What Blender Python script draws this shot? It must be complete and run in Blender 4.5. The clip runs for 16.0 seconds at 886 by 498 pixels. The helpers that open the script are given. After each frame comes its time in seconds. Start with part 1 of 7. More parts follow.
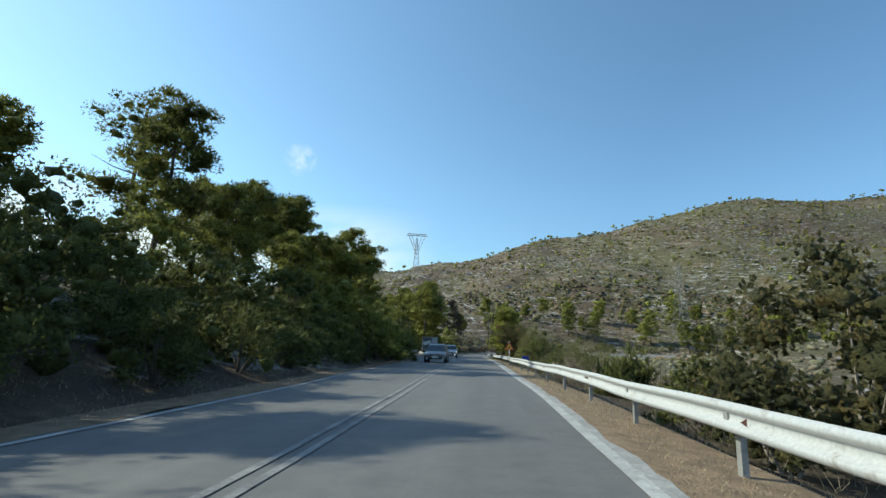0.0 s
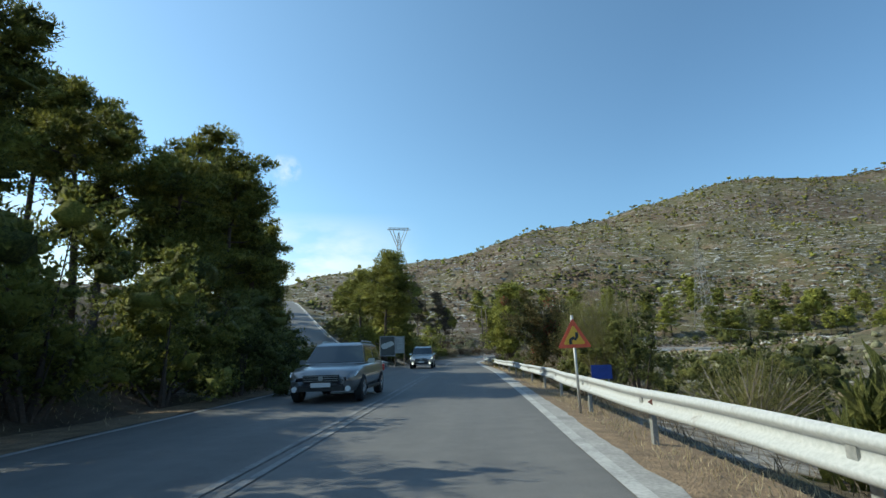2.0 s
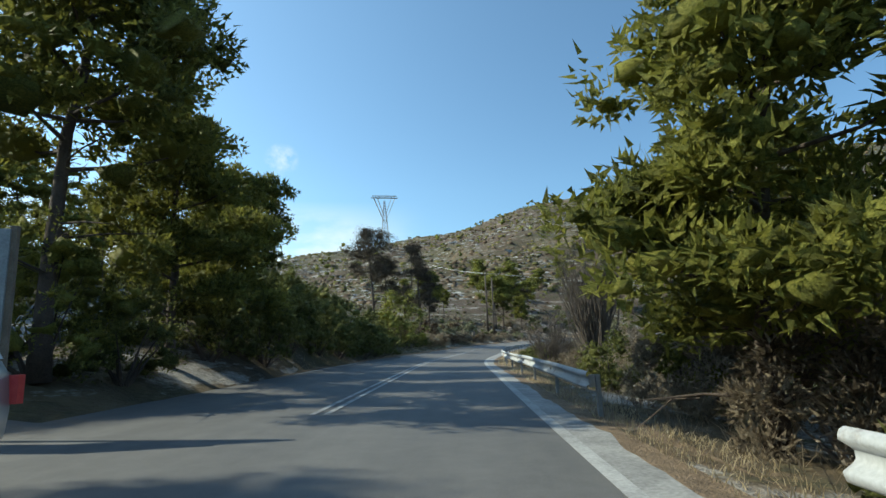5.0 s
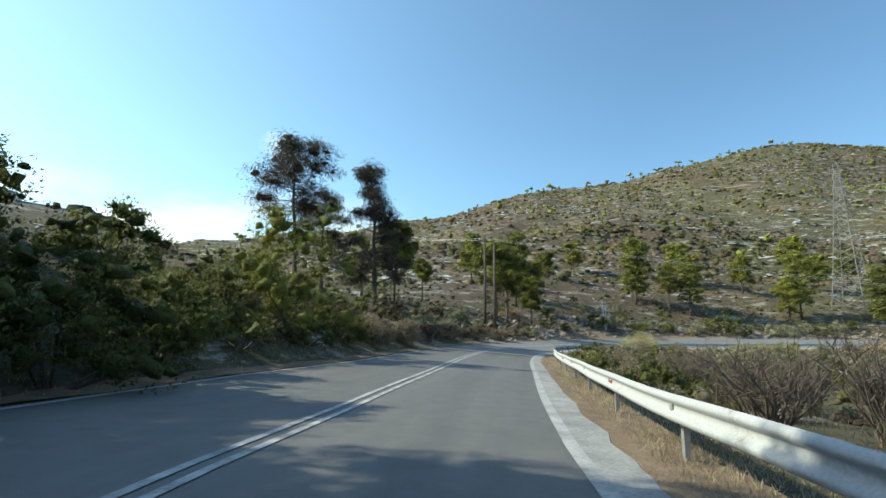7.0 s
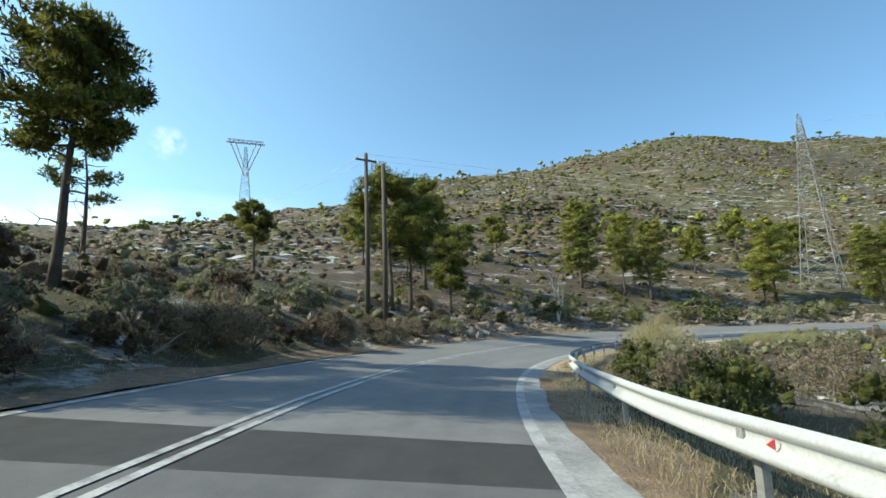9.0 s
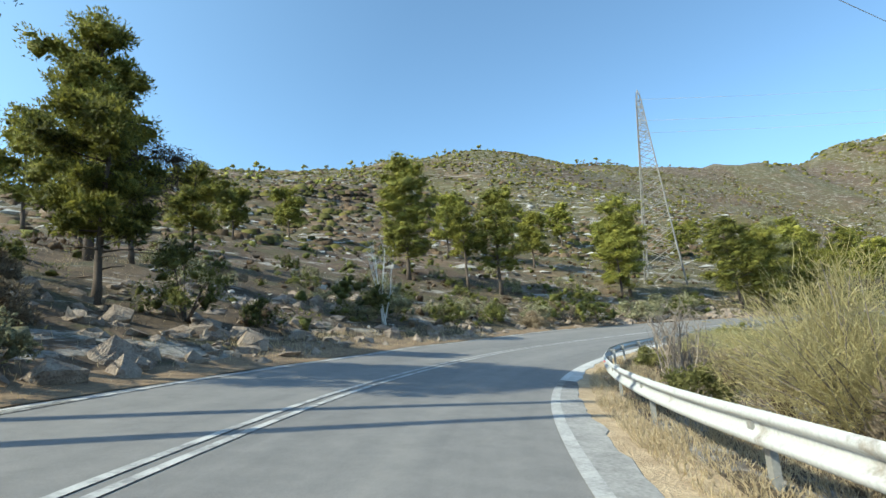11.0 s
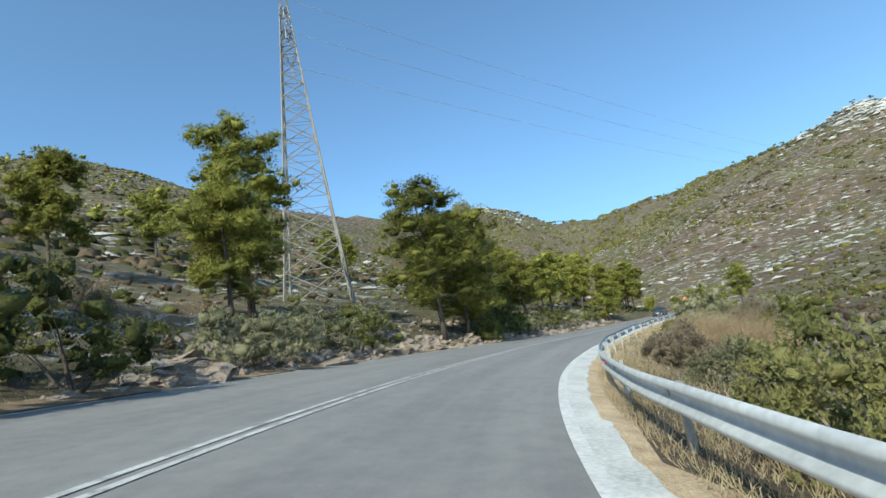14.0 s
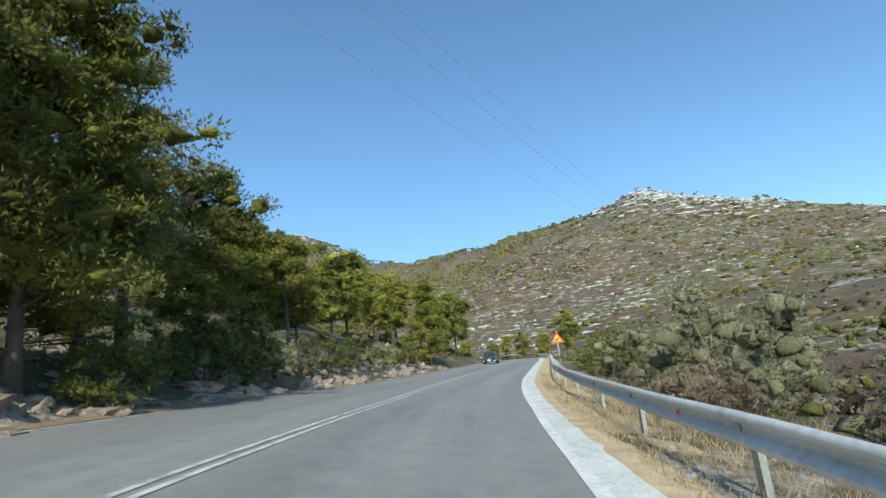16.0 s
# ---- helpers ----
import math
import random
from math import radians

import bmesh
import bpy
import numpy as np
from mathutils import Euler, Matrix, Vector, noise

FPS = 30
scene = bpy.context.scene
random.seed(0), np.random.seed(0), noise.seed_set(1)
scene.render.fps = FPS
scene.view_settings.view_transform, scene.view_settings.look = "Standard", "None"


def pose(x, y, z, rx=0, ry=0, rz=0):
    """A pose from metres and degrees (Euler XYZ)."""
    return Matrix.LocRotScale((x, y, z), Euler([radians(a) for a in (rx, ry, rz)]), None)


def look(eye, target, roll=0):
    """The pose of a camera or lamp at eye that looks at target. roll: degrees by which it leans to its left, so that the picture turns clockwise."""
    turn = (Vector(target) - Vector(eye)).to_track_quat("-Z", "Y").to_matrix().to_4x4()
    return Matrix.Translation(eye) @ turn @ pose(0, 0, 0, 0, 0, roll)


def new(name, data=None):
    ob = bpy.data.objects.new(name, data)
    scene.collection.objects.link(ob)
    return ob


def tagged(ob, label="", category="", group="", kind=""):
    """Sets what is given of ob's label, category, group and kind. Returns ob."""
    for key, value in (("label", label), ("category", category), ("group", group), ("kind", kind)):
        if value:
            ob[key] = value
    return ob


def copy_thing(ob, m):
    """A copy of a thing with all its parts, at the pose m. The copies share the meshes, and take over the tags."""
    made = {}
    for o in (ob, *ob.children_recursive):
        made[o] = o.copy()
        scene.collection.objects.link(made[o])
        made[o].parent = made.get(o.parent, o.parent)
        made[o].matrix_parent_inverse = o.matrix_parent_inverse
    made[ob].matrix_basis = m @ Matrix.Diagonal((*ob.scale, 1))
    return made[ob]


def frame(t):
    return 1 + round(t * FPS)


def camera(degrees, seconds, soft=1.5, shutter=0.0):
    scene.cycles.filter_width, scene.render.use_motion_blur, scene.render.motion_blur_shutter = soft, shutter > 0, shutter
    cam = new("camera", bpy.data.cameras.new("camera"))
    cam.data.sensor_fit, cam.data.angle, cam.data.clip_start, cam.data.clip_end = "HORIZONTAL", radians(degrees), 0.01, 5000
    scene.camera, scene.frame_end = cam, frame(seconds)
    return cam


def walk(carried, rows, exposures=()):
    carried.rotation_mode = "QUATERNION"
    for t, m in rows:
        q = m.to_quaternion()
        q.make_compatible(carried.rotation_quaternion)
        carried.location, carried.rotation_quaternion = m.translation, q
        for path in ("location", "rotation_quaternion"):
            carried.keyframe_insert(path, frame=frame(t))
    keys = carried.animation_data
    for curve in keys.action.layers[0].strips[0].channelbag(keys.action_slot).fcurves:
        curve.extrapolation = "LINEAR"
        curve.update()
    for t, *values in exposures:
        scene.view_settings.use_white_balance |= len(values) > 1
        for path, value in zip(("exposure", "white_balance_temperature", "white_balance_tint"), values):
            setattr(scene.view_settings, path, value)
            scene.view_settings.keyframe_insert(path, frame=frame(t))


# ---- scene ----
cam = camera(80.3, 16.0, soft=1.5)
PATH = [
    (0, (0.208, 2.750, 1.145), (0.230, 4.714, 1.524), 1.2),
    (0.5, (0.761, 10.004, 1.193), (0.798, 11.965, 1.583), 1.2),
    (1, (1.643, 17.658, 1.234), (1.693, 19.616, 1.635), -2.0),
    (1.5, (2.330, 25.351, 1.249), (2.387, 27.309, 1.650), -1.8),
    (2, (2.963, 33.077, 1.256), (3.026, 35.038, 1.648), -1.8),
    (2.5, (3.796, 40.694, 1.266), (3.856, 42.657, 1.647), -1.5),
    (3, (4.328, 48.057, 1.268), (4.394, 50.020, 1.641), -4.1),
    (3.5, (4.846, 55.418, 1.258), (4.916, 57.384, 1.618), -2.4),
    (4, (5.396, 62.572, 1.239), (5.461, 64.541, 1.585), -1.8),
    (4.8, (6.195, 74.352, 1.230), (6.262, 76.320, 1.578), -2.3),
    (5.6, (6.950, 86.464, 1.233), (7.026, 88.431, 1.584), -2.7),
    (6.5, (7.914, 100.236, 1.215), (8.006, 102.202, 1.569), -3.2),
    (7, (8.537, 107.901, 1.187), (8.641, 109.871, 1.518), 0.3),
    (7.5, (9.724, 115.517, 1.153), (9.891, 117.483, 1.484), -0.5),
    (8, (11.191, 123.139, 1.146), (11.444, 125.099, 1.457), -2.1),
    (8.8, (13.581, 134.762, 1.161), (13.985, 136.694, 1.486), -2.1),
    (9.6, (16.377, 145.631, 1.199), (16.967, 147.511, 1.538), -2.0),
    (10.5, (21.126, 156.802, 1.238), (22.018, 158.557, 1.593), -2.0),
    (11, (24.728, 162.494, 1.251), (25.834, 164.126, 1.589), -4.6),
    (11.5, (28.805, 167.655, 1.255), (30.051, 169.185, 1.581), -3.4),
    (12, (33.311, 172.257, 1.238), (34.715, 173.645, 1.559), -3.3),
    (12.5, (38.290, 176.167, 1.202), (39.855, 177.359, 1.564), -6.9),
    (13, (43.876, 179.483, 1.159), (45.576, 180.461, 1.551), -9.7),
    (13.5, (49.823, 182.280, 1.128), (51.624, 183.068, 1.496), -9.9),
    (14, (56.169, 184.520, 1.124), (58.041, 185.121, 1.490), -9.7),
    (14.5, (63.071, 186.179, 1.148), (64.988, 186.598, 1.532), -6.9),
    (15, (70.119, 187.073, 1.188), (72.067, 187.290, 1.588), -6.5),
    (15.5, (77.362, 187.292, 1.230), (79.322, 187.327, 1.630), -8.2),
    (16, (84.753, 187.190, 1.273), (86.707, 187.101, 1.689), -6.2),
]
walk(cam, [(t, look(eye, target, roll)) for t, eye, target, roll in PATH],
     exposures=[(0, 0.14, 6650, -5), (4, 0.1, 6650, -5), (7, 0.4, 6950, -5), (8.2, 0.38, 6950, -5), (10.5, 0.7, 6950, -4), (12.5, 0.66, 6850, -2), (13.5, 0.48, 6650, -3), (16, 0.32, 6500, -2)])

# ---- light: clear afternoon, the sun on the left of the first straight ----
SUN_BEARING, SUN_HEIGHT = -85.0, 37.0
world = bpy.data.worlds.new("sky")
scene.world = world
world.use_nodes = True
wn, wl = world.node_tree.nodes, world.node_tree.links
sky = wn.new("ShaderNodeTexSky")
sky.sky_type, sky.sun_disc = "NISHITA", False
sky.sun_elevation, sky.sun_rotation = radians(SUN_HEIGHT), radians(SUN_BEARING)
sky.air_density, sky.dust_density, sky.ozone_density, sky.altitude = 1.0, 0.4, 3.5, 200
wn["Background"].inputs["Strength"].default_value = 0.15
sun = new("sun", bpy.data.lights.new("sun", "SUN"))
sun.data.energy, sun.data.angle, sun.data.color = 4.9, radians(0.5), (1.0, 0.94, 0.84)
sb, sh_ = radians(SUN_BEARING), radians(SUN_HEIGHT)
sun.matrix_world = look((math.sin(sb) * math.cos(sh_) * 100, math.cos(sb) * math.cos(sh_) * 100, math.sin(sh_) * 100), (0, 0, 0))

# ---- materials ----
def mat(name, rough=0.8, metal=0.0):
    m = bpy.data.materials.new(name)
    m.use_nodes = True
    b = m.node_tree.nodes["Principled BSDF"]
    b.inputs["Roughness"].default_value, b.inputs["Metallic"].default_value = rough, metal
    return m, m.node_tree.nodes, m.node_tree.links, b


def coords(n, l, scale=(1, 1, 1)):
    g = n.new("ShaderNodeNewGeometry")
    k = n.new("ShaderNodeMapping")
    k.inputs["Scale"].default_value = scale
    l.new(g.outputs["Position"], k.inputs["Vector"])
    return k.outputs["Vector"]


def noise_tex(n, l, vec, scale, detail=4.0, rough=0.55):
    t = n.new("ShaderNodeTexNoise")
    t.inputs["Scale"].default_value, t.inputs["Detail"].default_value = scale, detail
    t.inputs["Roughness"].default_value = rough
    l.new(vec, t.inputs["Vector"])
    return t.outputs["Fac"]


def ramp(n, l, fac, stops):
    r = n.new("ShaderNodeValToRGB")
    e = r.color_ramp.elements
    while len(e) < len(stops):
        e.new(0.5)
    for k, (p, c) in zip(e, stops):
        k.position, k.color = p, (*c, 1)
    l.new(fac, r.inputs["Fac"])
    return r.outputs["Color"]


def mixc(n, l, fac, a, b, mode="MIX"):
    x = n.new("ShaderNodeMix")
    x.data_type, x.blend_type = "RGBA", mode
    for i, v in ((0, fac), (6, a), (7, b)):
        if isinstance(v, (int, float)):
            x.inputs[i].default_value = v
        elif isinstance(v, tuple):
            x.inputs[i].default_value = (*v, 1)
        else:
            l.new(v, x.inputs[i])
    return x.outputs[2]


def cloud_sky():
    """A low bank of white cloud far off, and a small fair-weather puff above it."""
    tc = wn.new("ShaderNodeTexCoord")
    view = tc.outputs["Generated"]
    sep = wn.new("ShaderNodeSeparateXYZ")
    wl.new(view, sep.inputs[0])

    def towards(bearing, height, near, far):
        b, h = radians(bearing), radians(height)
        d = wn.new("ShaderNodeVectorMath"); d.operation = "DOT_PRODUCT"
        d.inputs[1].default_value = (math.sin(b) * math.cos(h), math.cos(b) * math.cos(h), math.sin(h))
        wl.new(view, d.inputs[0])
        m = wn.new("ShaderNodeMapRange"); m.interpolation_type = "SMOOTHSTEP"
        m.inputs[1].default_value, m.inputs[2].default_value = math.cos(radians(far)), math.cos(radians(near))
        wl.new(d.outputs["Value"], m.inputs[0])
        return m.outputs[0]

    st = wn.new("ShaderNodeMapping"); st.inputs["Scale"].default_value = (5, 5, 13)
    wl.new(view, st.inputs["Vector"])
    puffs = noise_tex(wn, wl, st.outputs["Vector"], 1.0, 6, 0.55)
    low = ramp(wn, wl, sep.outputs["Z"], [(0.02, (1, 1, 1)), (0.19, (0.9, 0.9, 0.9)), (0.265, (0, 0, 0))])
    bank = mixc(wn, wl, 1.0, low, towards(-26, 9, 10, 27), "MULTIPLY")
    bank = mixc(wn, wl, 1.0, bank, ramp(wn, wl, puffs, [(0.36, (0.2, 0.2, 0.2)), (0.5, (1, 1, 1))]), "MULTIPLY")
    puff = mixc(wn, wl, 1.0, towards(-15.5, 19.5, 0.2, 1.9), ramp(wn, wl, noise_tex(wn, wl, view, 45, 4), [(0.38, (0, 0, 0)), (0.68, (0.6, 0.6, 0.6))]), "MULTIPLY")
    hue = wn.new("ShaderNodeHueSaturation")
    hue.inputs["Saturation"].default_value, hue.inputs["Value"].default_value = 1.05, 1.2
    wl.new(sky.outputs["Color"], hue.inputs["Color"])
    h_ = radians(20)
    d = wn.new("ShaderNodeVectorMath"); d.operation = "DOT_PRODUCT"
    d.inputs[1].default_value = (math.sin(sb) * math.cos(h_), math.cos(sb) * math.cos(h_), math.sin(h_))
    wl.new(view, d.inputs[0])
    k = wn.new("ShaderNodeMapRange"); k.inputs[1].default_value, k.inputs[2].default_value = -1.0, 1.0
    wl.new(d.outputs["Value"], k.inputs[0])
    glare = ramp(wn, wl, k.outputs[0], [(0.0, (0.58, 0.62, 0.67)), (0.03, (0.69, 0.73, 0.77)), (0.15, (0.88, 0.90, 0.92)), (0.42, (0.99, 1.0, 0.99)), (0.65, (1.32, 1.28, 1.2)), (0.85, (1.6, 1.5, 1.36)), (0.97, (1.75, 1.6, 1.42))])
    air = mixc(wn, wl, 1.0, hue.outputs["Color"], glare, "MULTIPLY")
    air = mixc(wn, wl, 1.0, air, ramp(wn, wl, sep.outputs["Z"], [(0.0, (0.72, 0.79, 0.90)), (0.28, (0.94, 0.965, 1.0)), (0.55, (1.0, 1.0, 1.0))]), "MULTIPLY")
    c = mixc(wn, wl, bank, air, (6.2, 6.5, 6.8))
    c = mixc(wn, wl, puff, c, (6.2, 6.5, 6.8))
    wl.new(c, wn["Background"].inputs["Color"])


cloud_sky()


def bump(n, l, b, height, strength, distance):
    k = n.new("ShaderNodeBump")
    k.inputs["Strength"].default_value, k.inputs["Distance"].default_value = strength, distance
    l.new(height, k.inputs["Height"])
    l.new(k.outputs["Normal"], b.inputs["Normal"])


def simple(name, c1, c2, scale, rough=0.8, metal=0.0, bumpy=0.0, dist=0.02, detail=5.0):
    m, n, l, b = mat(name, rough, metal)
    v = coords(n, l)
    f = noise_tex(n, l, v, scale, detail)
    c = ramp(n, l, f, [(0.3, c1), (0.7, c2)])
    fine = noise_tex(n, l, v, scale * 9, 3)
    c = mixc(n, l, 0.35, c, ramp(n, l, fine, [(0.3, tuple(x * 0.7 for x in c1)), (0.7, tuple(min(1, x * 1.2) for x in c2))]))
    l.new(c, b.inputs["Base Color"])
    if bumpy:
        bump(n, l, b, fine, bumpy, dist)
    return m


def foliage(name, dark, mid, light, clump=0.5, through_light=0.3, rough=0.6):
    m, n, l, b = mat(name, rough)
    v = coords(n, l)
    g = n.new("ShaderNodeNewGeometry")
    oi = n.new("ShaderNodeObjectInfo")
    f = noise_tex(n, l, v, clump, 3)
    big = noise_tex(n, l, v, clump * 0.12, 2)
    a = n.new("ShaderNodeMath"); a.operation = "MULTIPLY_ADD"; a.inputs[1].default_value = 0.35
    l.new(g.outputs["Random Per Island"], a.inputs[0]); l.new(f, a.inputs[2])
    a2 = n.new("ShaderNodeMath"); a2.operation = "MULTIPLY_ADD"; a2.inputs[1].default_value = 0.45
    l.new(big, a2.inputs[0]); l.new(a.outputs[0], a2.inputs[2])
    a3 = n.new("ShaderNodeMath"); a3.operation = "MULTIPLY_ADD"; a3.inputs[1].default_value = 0.18
    l.new(oi.outputs["Random"], a3.inputs[0]); l.new(a2.outputs[0], a3.inputs[2])
    tiny = noise_tex(n, l, v, 20, 4, 0.8)
    a4 = n.new("ShaderNodeMath"); a4.operation = "MULTIPLY_ADD"; a4.inputs[1].default_value = 1.3
    off = n.new("ShaderNodeMath"); off.operation = "SUBTRACT"; off.inputs[1].default_value = 0.5
    l.new(tiny, off.inputs[0]); l.new(off.outputs[0], a4.inputs[0]); l.new(a3.outputs[0], a4.inputs[2])
    a3 = a4
    bump(n, l, b, tiny, 1.0, 0.1)
    mp = n.new("ShaderNodeMapRange"); mp.inputs[1].default_value = 0.55; mp.inputs[2].default_value = 1.3
    l.new(a3.outputs[0], mp.inputs[0])
    c = ramp(n, l, mp.outputs[0], [(0.1, dark), (0.5, mid), (0.95, light)])
    l.new(c, b.inputs["Base Color"])
    b.inputs["Specular IOR Level"].default_value = 0.25
    t = n.new("ShaderNodeBsdfTranslucent")
    l.new(c, t.inputs["Color"])
    x = n.new("ShaderNodeMixShader"); x.inputs[0].default_value = through_light
    l.new(b.outputs[0], x.inputs[1]); l.new(t.outputs[0], x.inputs[2])
    l.new(x.outputs[0], n["Material Output"].inputs["Surface"])
    return m


def make_asphalt(name, tone):
    m, n, l, b = mat(name, 0.75)
    v = coords(n, l)
    lane = n.new("ShaderNodeAttribute")
    lane.attribute_name = "lane"
    st = n.new("ShaderNodeMapping"); st.inputs["Scale"].default_value = (0.8, 0.03, 1)
    l.new(lane.outputs["Vector"], st.inputs["Vector"])
    track = noise_tex(n, l, st.outputs["Vector"], 1.0, 5, 0.6)
    st2 = n.new("ShaderNodeMapping"); st2.inputs["Scale"].default_value = (0.5, 0.11, 1)
    l.new(lane.outputs["Vector"], st2.inputs["Vector"])
    blot = noise_tex(n, l, st2.outputs["Vector"], 1.0, 7, 0.68)
    big = noise_tex(n, l, v, 0.35, 4)
    mid = noise_tex(n, l, v, 2.5, 6, 0.65)
    fine = noise_tex(n, l, v, 60, 5, 0.75)
    c = ramp(n, l, big, [(0.3, (0.125, 0.127, 0.132)), (0.7, (0.19, 0.19, 0.19))])
    c = mixc(n, l, 0.45, c, ramp(n, l, mid, [(0.36, (0.085, 0.087, 0.092)), (0.64, (0.235, 0.232, 0.228))]))
    c = mixc(n, l, 0.35, c, ramp(n, l, fine, [(0.35, (0.05, 0.05, 0.053)), (0.68, (0.25, 0.25, 0.245))]))
    c = mixc(n, l, 0.32, c, ramp(n, l, track, [(0.36, (0.085, 0.087, 0.09)), (0.5, (0.155, 0.155, 0.156)), (0.66, (0.235, 0.232, 0.226))]))
    c = mixc(n, l, ramp(n, l, blot, [(0.6, (0, 0, 0)), (0.72, (0.45, 0.45, 0.45))]), c, (0.09, 0.09, 0.092))
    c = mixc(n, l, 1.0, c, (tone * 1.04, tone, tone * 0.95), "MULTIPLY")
    l.new(c, b.inputs["Base Color"])
    bump(n, l, b, fine, 0.5, 0.006)
    return m


def make_ground():
    m, n, l, b = mat("hillside_ground", 0.95)
    v = coords(n, l)
    big = noise_tex(n, l, v, 0.011, 5, 0.6)
    mid = noise_tex(n, l, v, 0.07, 6, 0.65)
    small = noise_tex(n, l, v, 0.75, 7, 0.72)
    fine = noise_tex(n, l, v, 7, 5, 0.7)
    bushy = noise_tex(n, l, v, 0.38, 4, 0.6)
    ledge = noise_tex(n, l, coords(n, l, (0.14, 0.14, 1.0)), 0.9, 7, 0.72)
    soil = ramp(n, l, small, [(0.3, (0.085, 0.05, 0.03)), (0.5, (0.17, 0.107, 0.063)), (0.7, (0.29, 0.2, 0.125))])
    green = ramp(n, l, small, [(0.34, (0.022, 0.024, 0.008)), (0.5, (0.07, 0.067, 0.02)), (0.68, (0.145, 0.123, 0.048))])
    burnt = ramp(n, l, small, [(0.34, (0.028, 0.017, 0.012)), (0.52, (0.075, 0.045, 0.028)), (0.68, (0.15, 0.097, 0.062))])
    c = mixc(n, l, ramp(n, l, big, [(0.42, (0, 0, 0)), (0.56, (1, 1, 1))]), burnt, green)
    c = mixc(n, l, ramp(n, l, mid, [(0.52, (0, 0, 0)), (0.66, (0.75, 0.75, 0.75))]), c, soil)
    c = mixc(n, l, ramp(n, l, bushy, [(0.54, (0, 0, 0)), (0.6, (0.85, 0.85, 0.85))]), c, ramp(n, l, fine, [(0.35, (0.022, 0.026, 0.009)), (0.65, (0.075, 0.075, 0.025))]))
    rock = ramp(n, l, fine, [(0.3, (0.22, 0.205, 0.185)), (0.6, (0.47, 0.45, 0.42)), (0.8, (0.6, 0.58, 0.54))])
    broken = ramp(n, l, noise_tex(n, l, v, 0.28, 6, 0.75), [(0.44, (0, 0, 0)), (0.52, (1, 1, 1))])
    ledges = mixc(n, l, 1.0, ramp(n, l, ledge, [(0.545, (0, 0, 0)), (0.585, (0.85, 0.85, 0.85))]), broken, "MULTIPLY")
    c = mixc(n, l, ledges, c, rock)
    c = mixc(n, l, 0.25, c, ramp(n, l, fine, [(0.3, (0.03, 0.022, 0.015)), (0.7, (0.18, 0.135, 0.085))]))
    l.new(c, b.inputs["Base Color"])
    bump(n, l, b, small, 0.9, 0.5)
    return m


# the asphalt comes in two tones, the paler one past s = 140
ASPHALT, ASPHALT_PALE, GROUND = make_asphalt("asphalt", 0.76), make_asphalt("paler_asphalt", 1.1), make_ground()


def make_worn(name, base, paint1, paint2, scale, lo, hi):
    """Paint or dust that has worn off the asphalt in patches."""
    m, n, l, b = mat(name, 0.78)
    v = coords(n, l)
    wear = noise_tex(n, l, v, scale, 8, 0.7)
    fine = noise_tex(n, l, v, scale * 14, 3)
    p = ramp(n, l, fine, [(0.3, paint1), (0.7, paint2)])
    under = ramp(n, l, fine, [(0.3, tuple(x * 0.75 for x in base)), (0.7, tuple(x * 1.25 for x in base))])
    c = mixc(n, l, ramp(n, l, wear, [(lo, (0, 0, 0)), (hi, (1, 1, 1))]), under, p)
    l.new(c, b.inputs["Base Color"])
    bump(n, l, b, fine, 0.35, 0.006)
    return m


PAINT = make_worn("worn_white_road_paint", (0.2, 0.2, 0.2), (0.36, 0.36, 0.35), (0.5, 0.5, 0.485), 2.2, 0.38, 0.56)
STRIP_PALE = make_worn("bleached_concrete", (0.33, 0.33, 0.32), (0.42, 0.42, 0.405), (0.56, 0.555, 0.535), 1.3, 0.3, 0.6)
STRIP = make_worn("pale_dusty_concrete", (0.185, 0.18, 0.172), (0.27, 0.263, 0.25), (0.4, 0.39, 0.37), 1.6, 0.34, 0.66)
PAINT_FADED = make_worn("faded_white_road_paint", (0.24, 0.237, 0.23), (0.33, 0.327, 0.315), (0.47, 0.465, 0.45), 1.7, 0.34, 0.6)
PAINT_EDGE = make_worn("worn_white_edge_paint", (0.38, 0.38, 0.37), (0.44, 0.44, 0.43), (0.6, 0.595, 0.58), 0.9, 0.25, 0.6)
PAINT_GHOST = make_worn("almost_worn_off_road_paint", (0.135, 0.135, 0.135), (0.19, 0.19, 0.187), (0.29, 0.288, 0.28), 1.4, 0.4, 0.62)
VERGE = simple("dry_verge_earth", (0.10, 0.066, 0.04), (0.31, 0.215, 0.13), 3.2, 0.95, bumpy=0.9, dist=0.05)
VERGE_STRAW = simple("straw_covered_earth", (0.28, 0.195, 0.115), (0.55, 0.42, 0.27), 2.8, 0.95, bumpy=0.9, dist=0.05)
RAIL_WHITE = make_worn("dusty_white_steel", (0.22, 0.20, 0.175), (0.33, 0.345, 0.35), (0.43, 0.44, 0.445), 1.9, 0.3, 0.42)
POST = simple("grey_steel_post", (0.22, 0.23, 0.23), (0.36, 0.36, 0.35), 3, 0.55, 0.4)
BARK = simple("pine_bark", (0.055, 0.04, 0.031), (0.13, 0.1, 0.08), 3.0, 0.95, bumpy=0.9, dist=0.04)
DEADWOOD = simple("grey_dead_wood", (0.15, 0.12, 0.10), (0.30, 0.26, 0.22), 3.0, 0.95, bumpy=0.6, dist=0.02)
ROCK = simple("grey_limestone", (0.16, 0.15, 0.135), (0.44, 0.42, 0.385), 1.1, 0.9, bumpy=0.9, dist=0.08, detail=8)
ROCK_BANK = simple("brown_stained_limestone", (0.13, 0.09, 0.066), (0.40, 0.335, 0.275), 2.2, 0.95, bumpy=1.0, dist=0.1, detail=9)
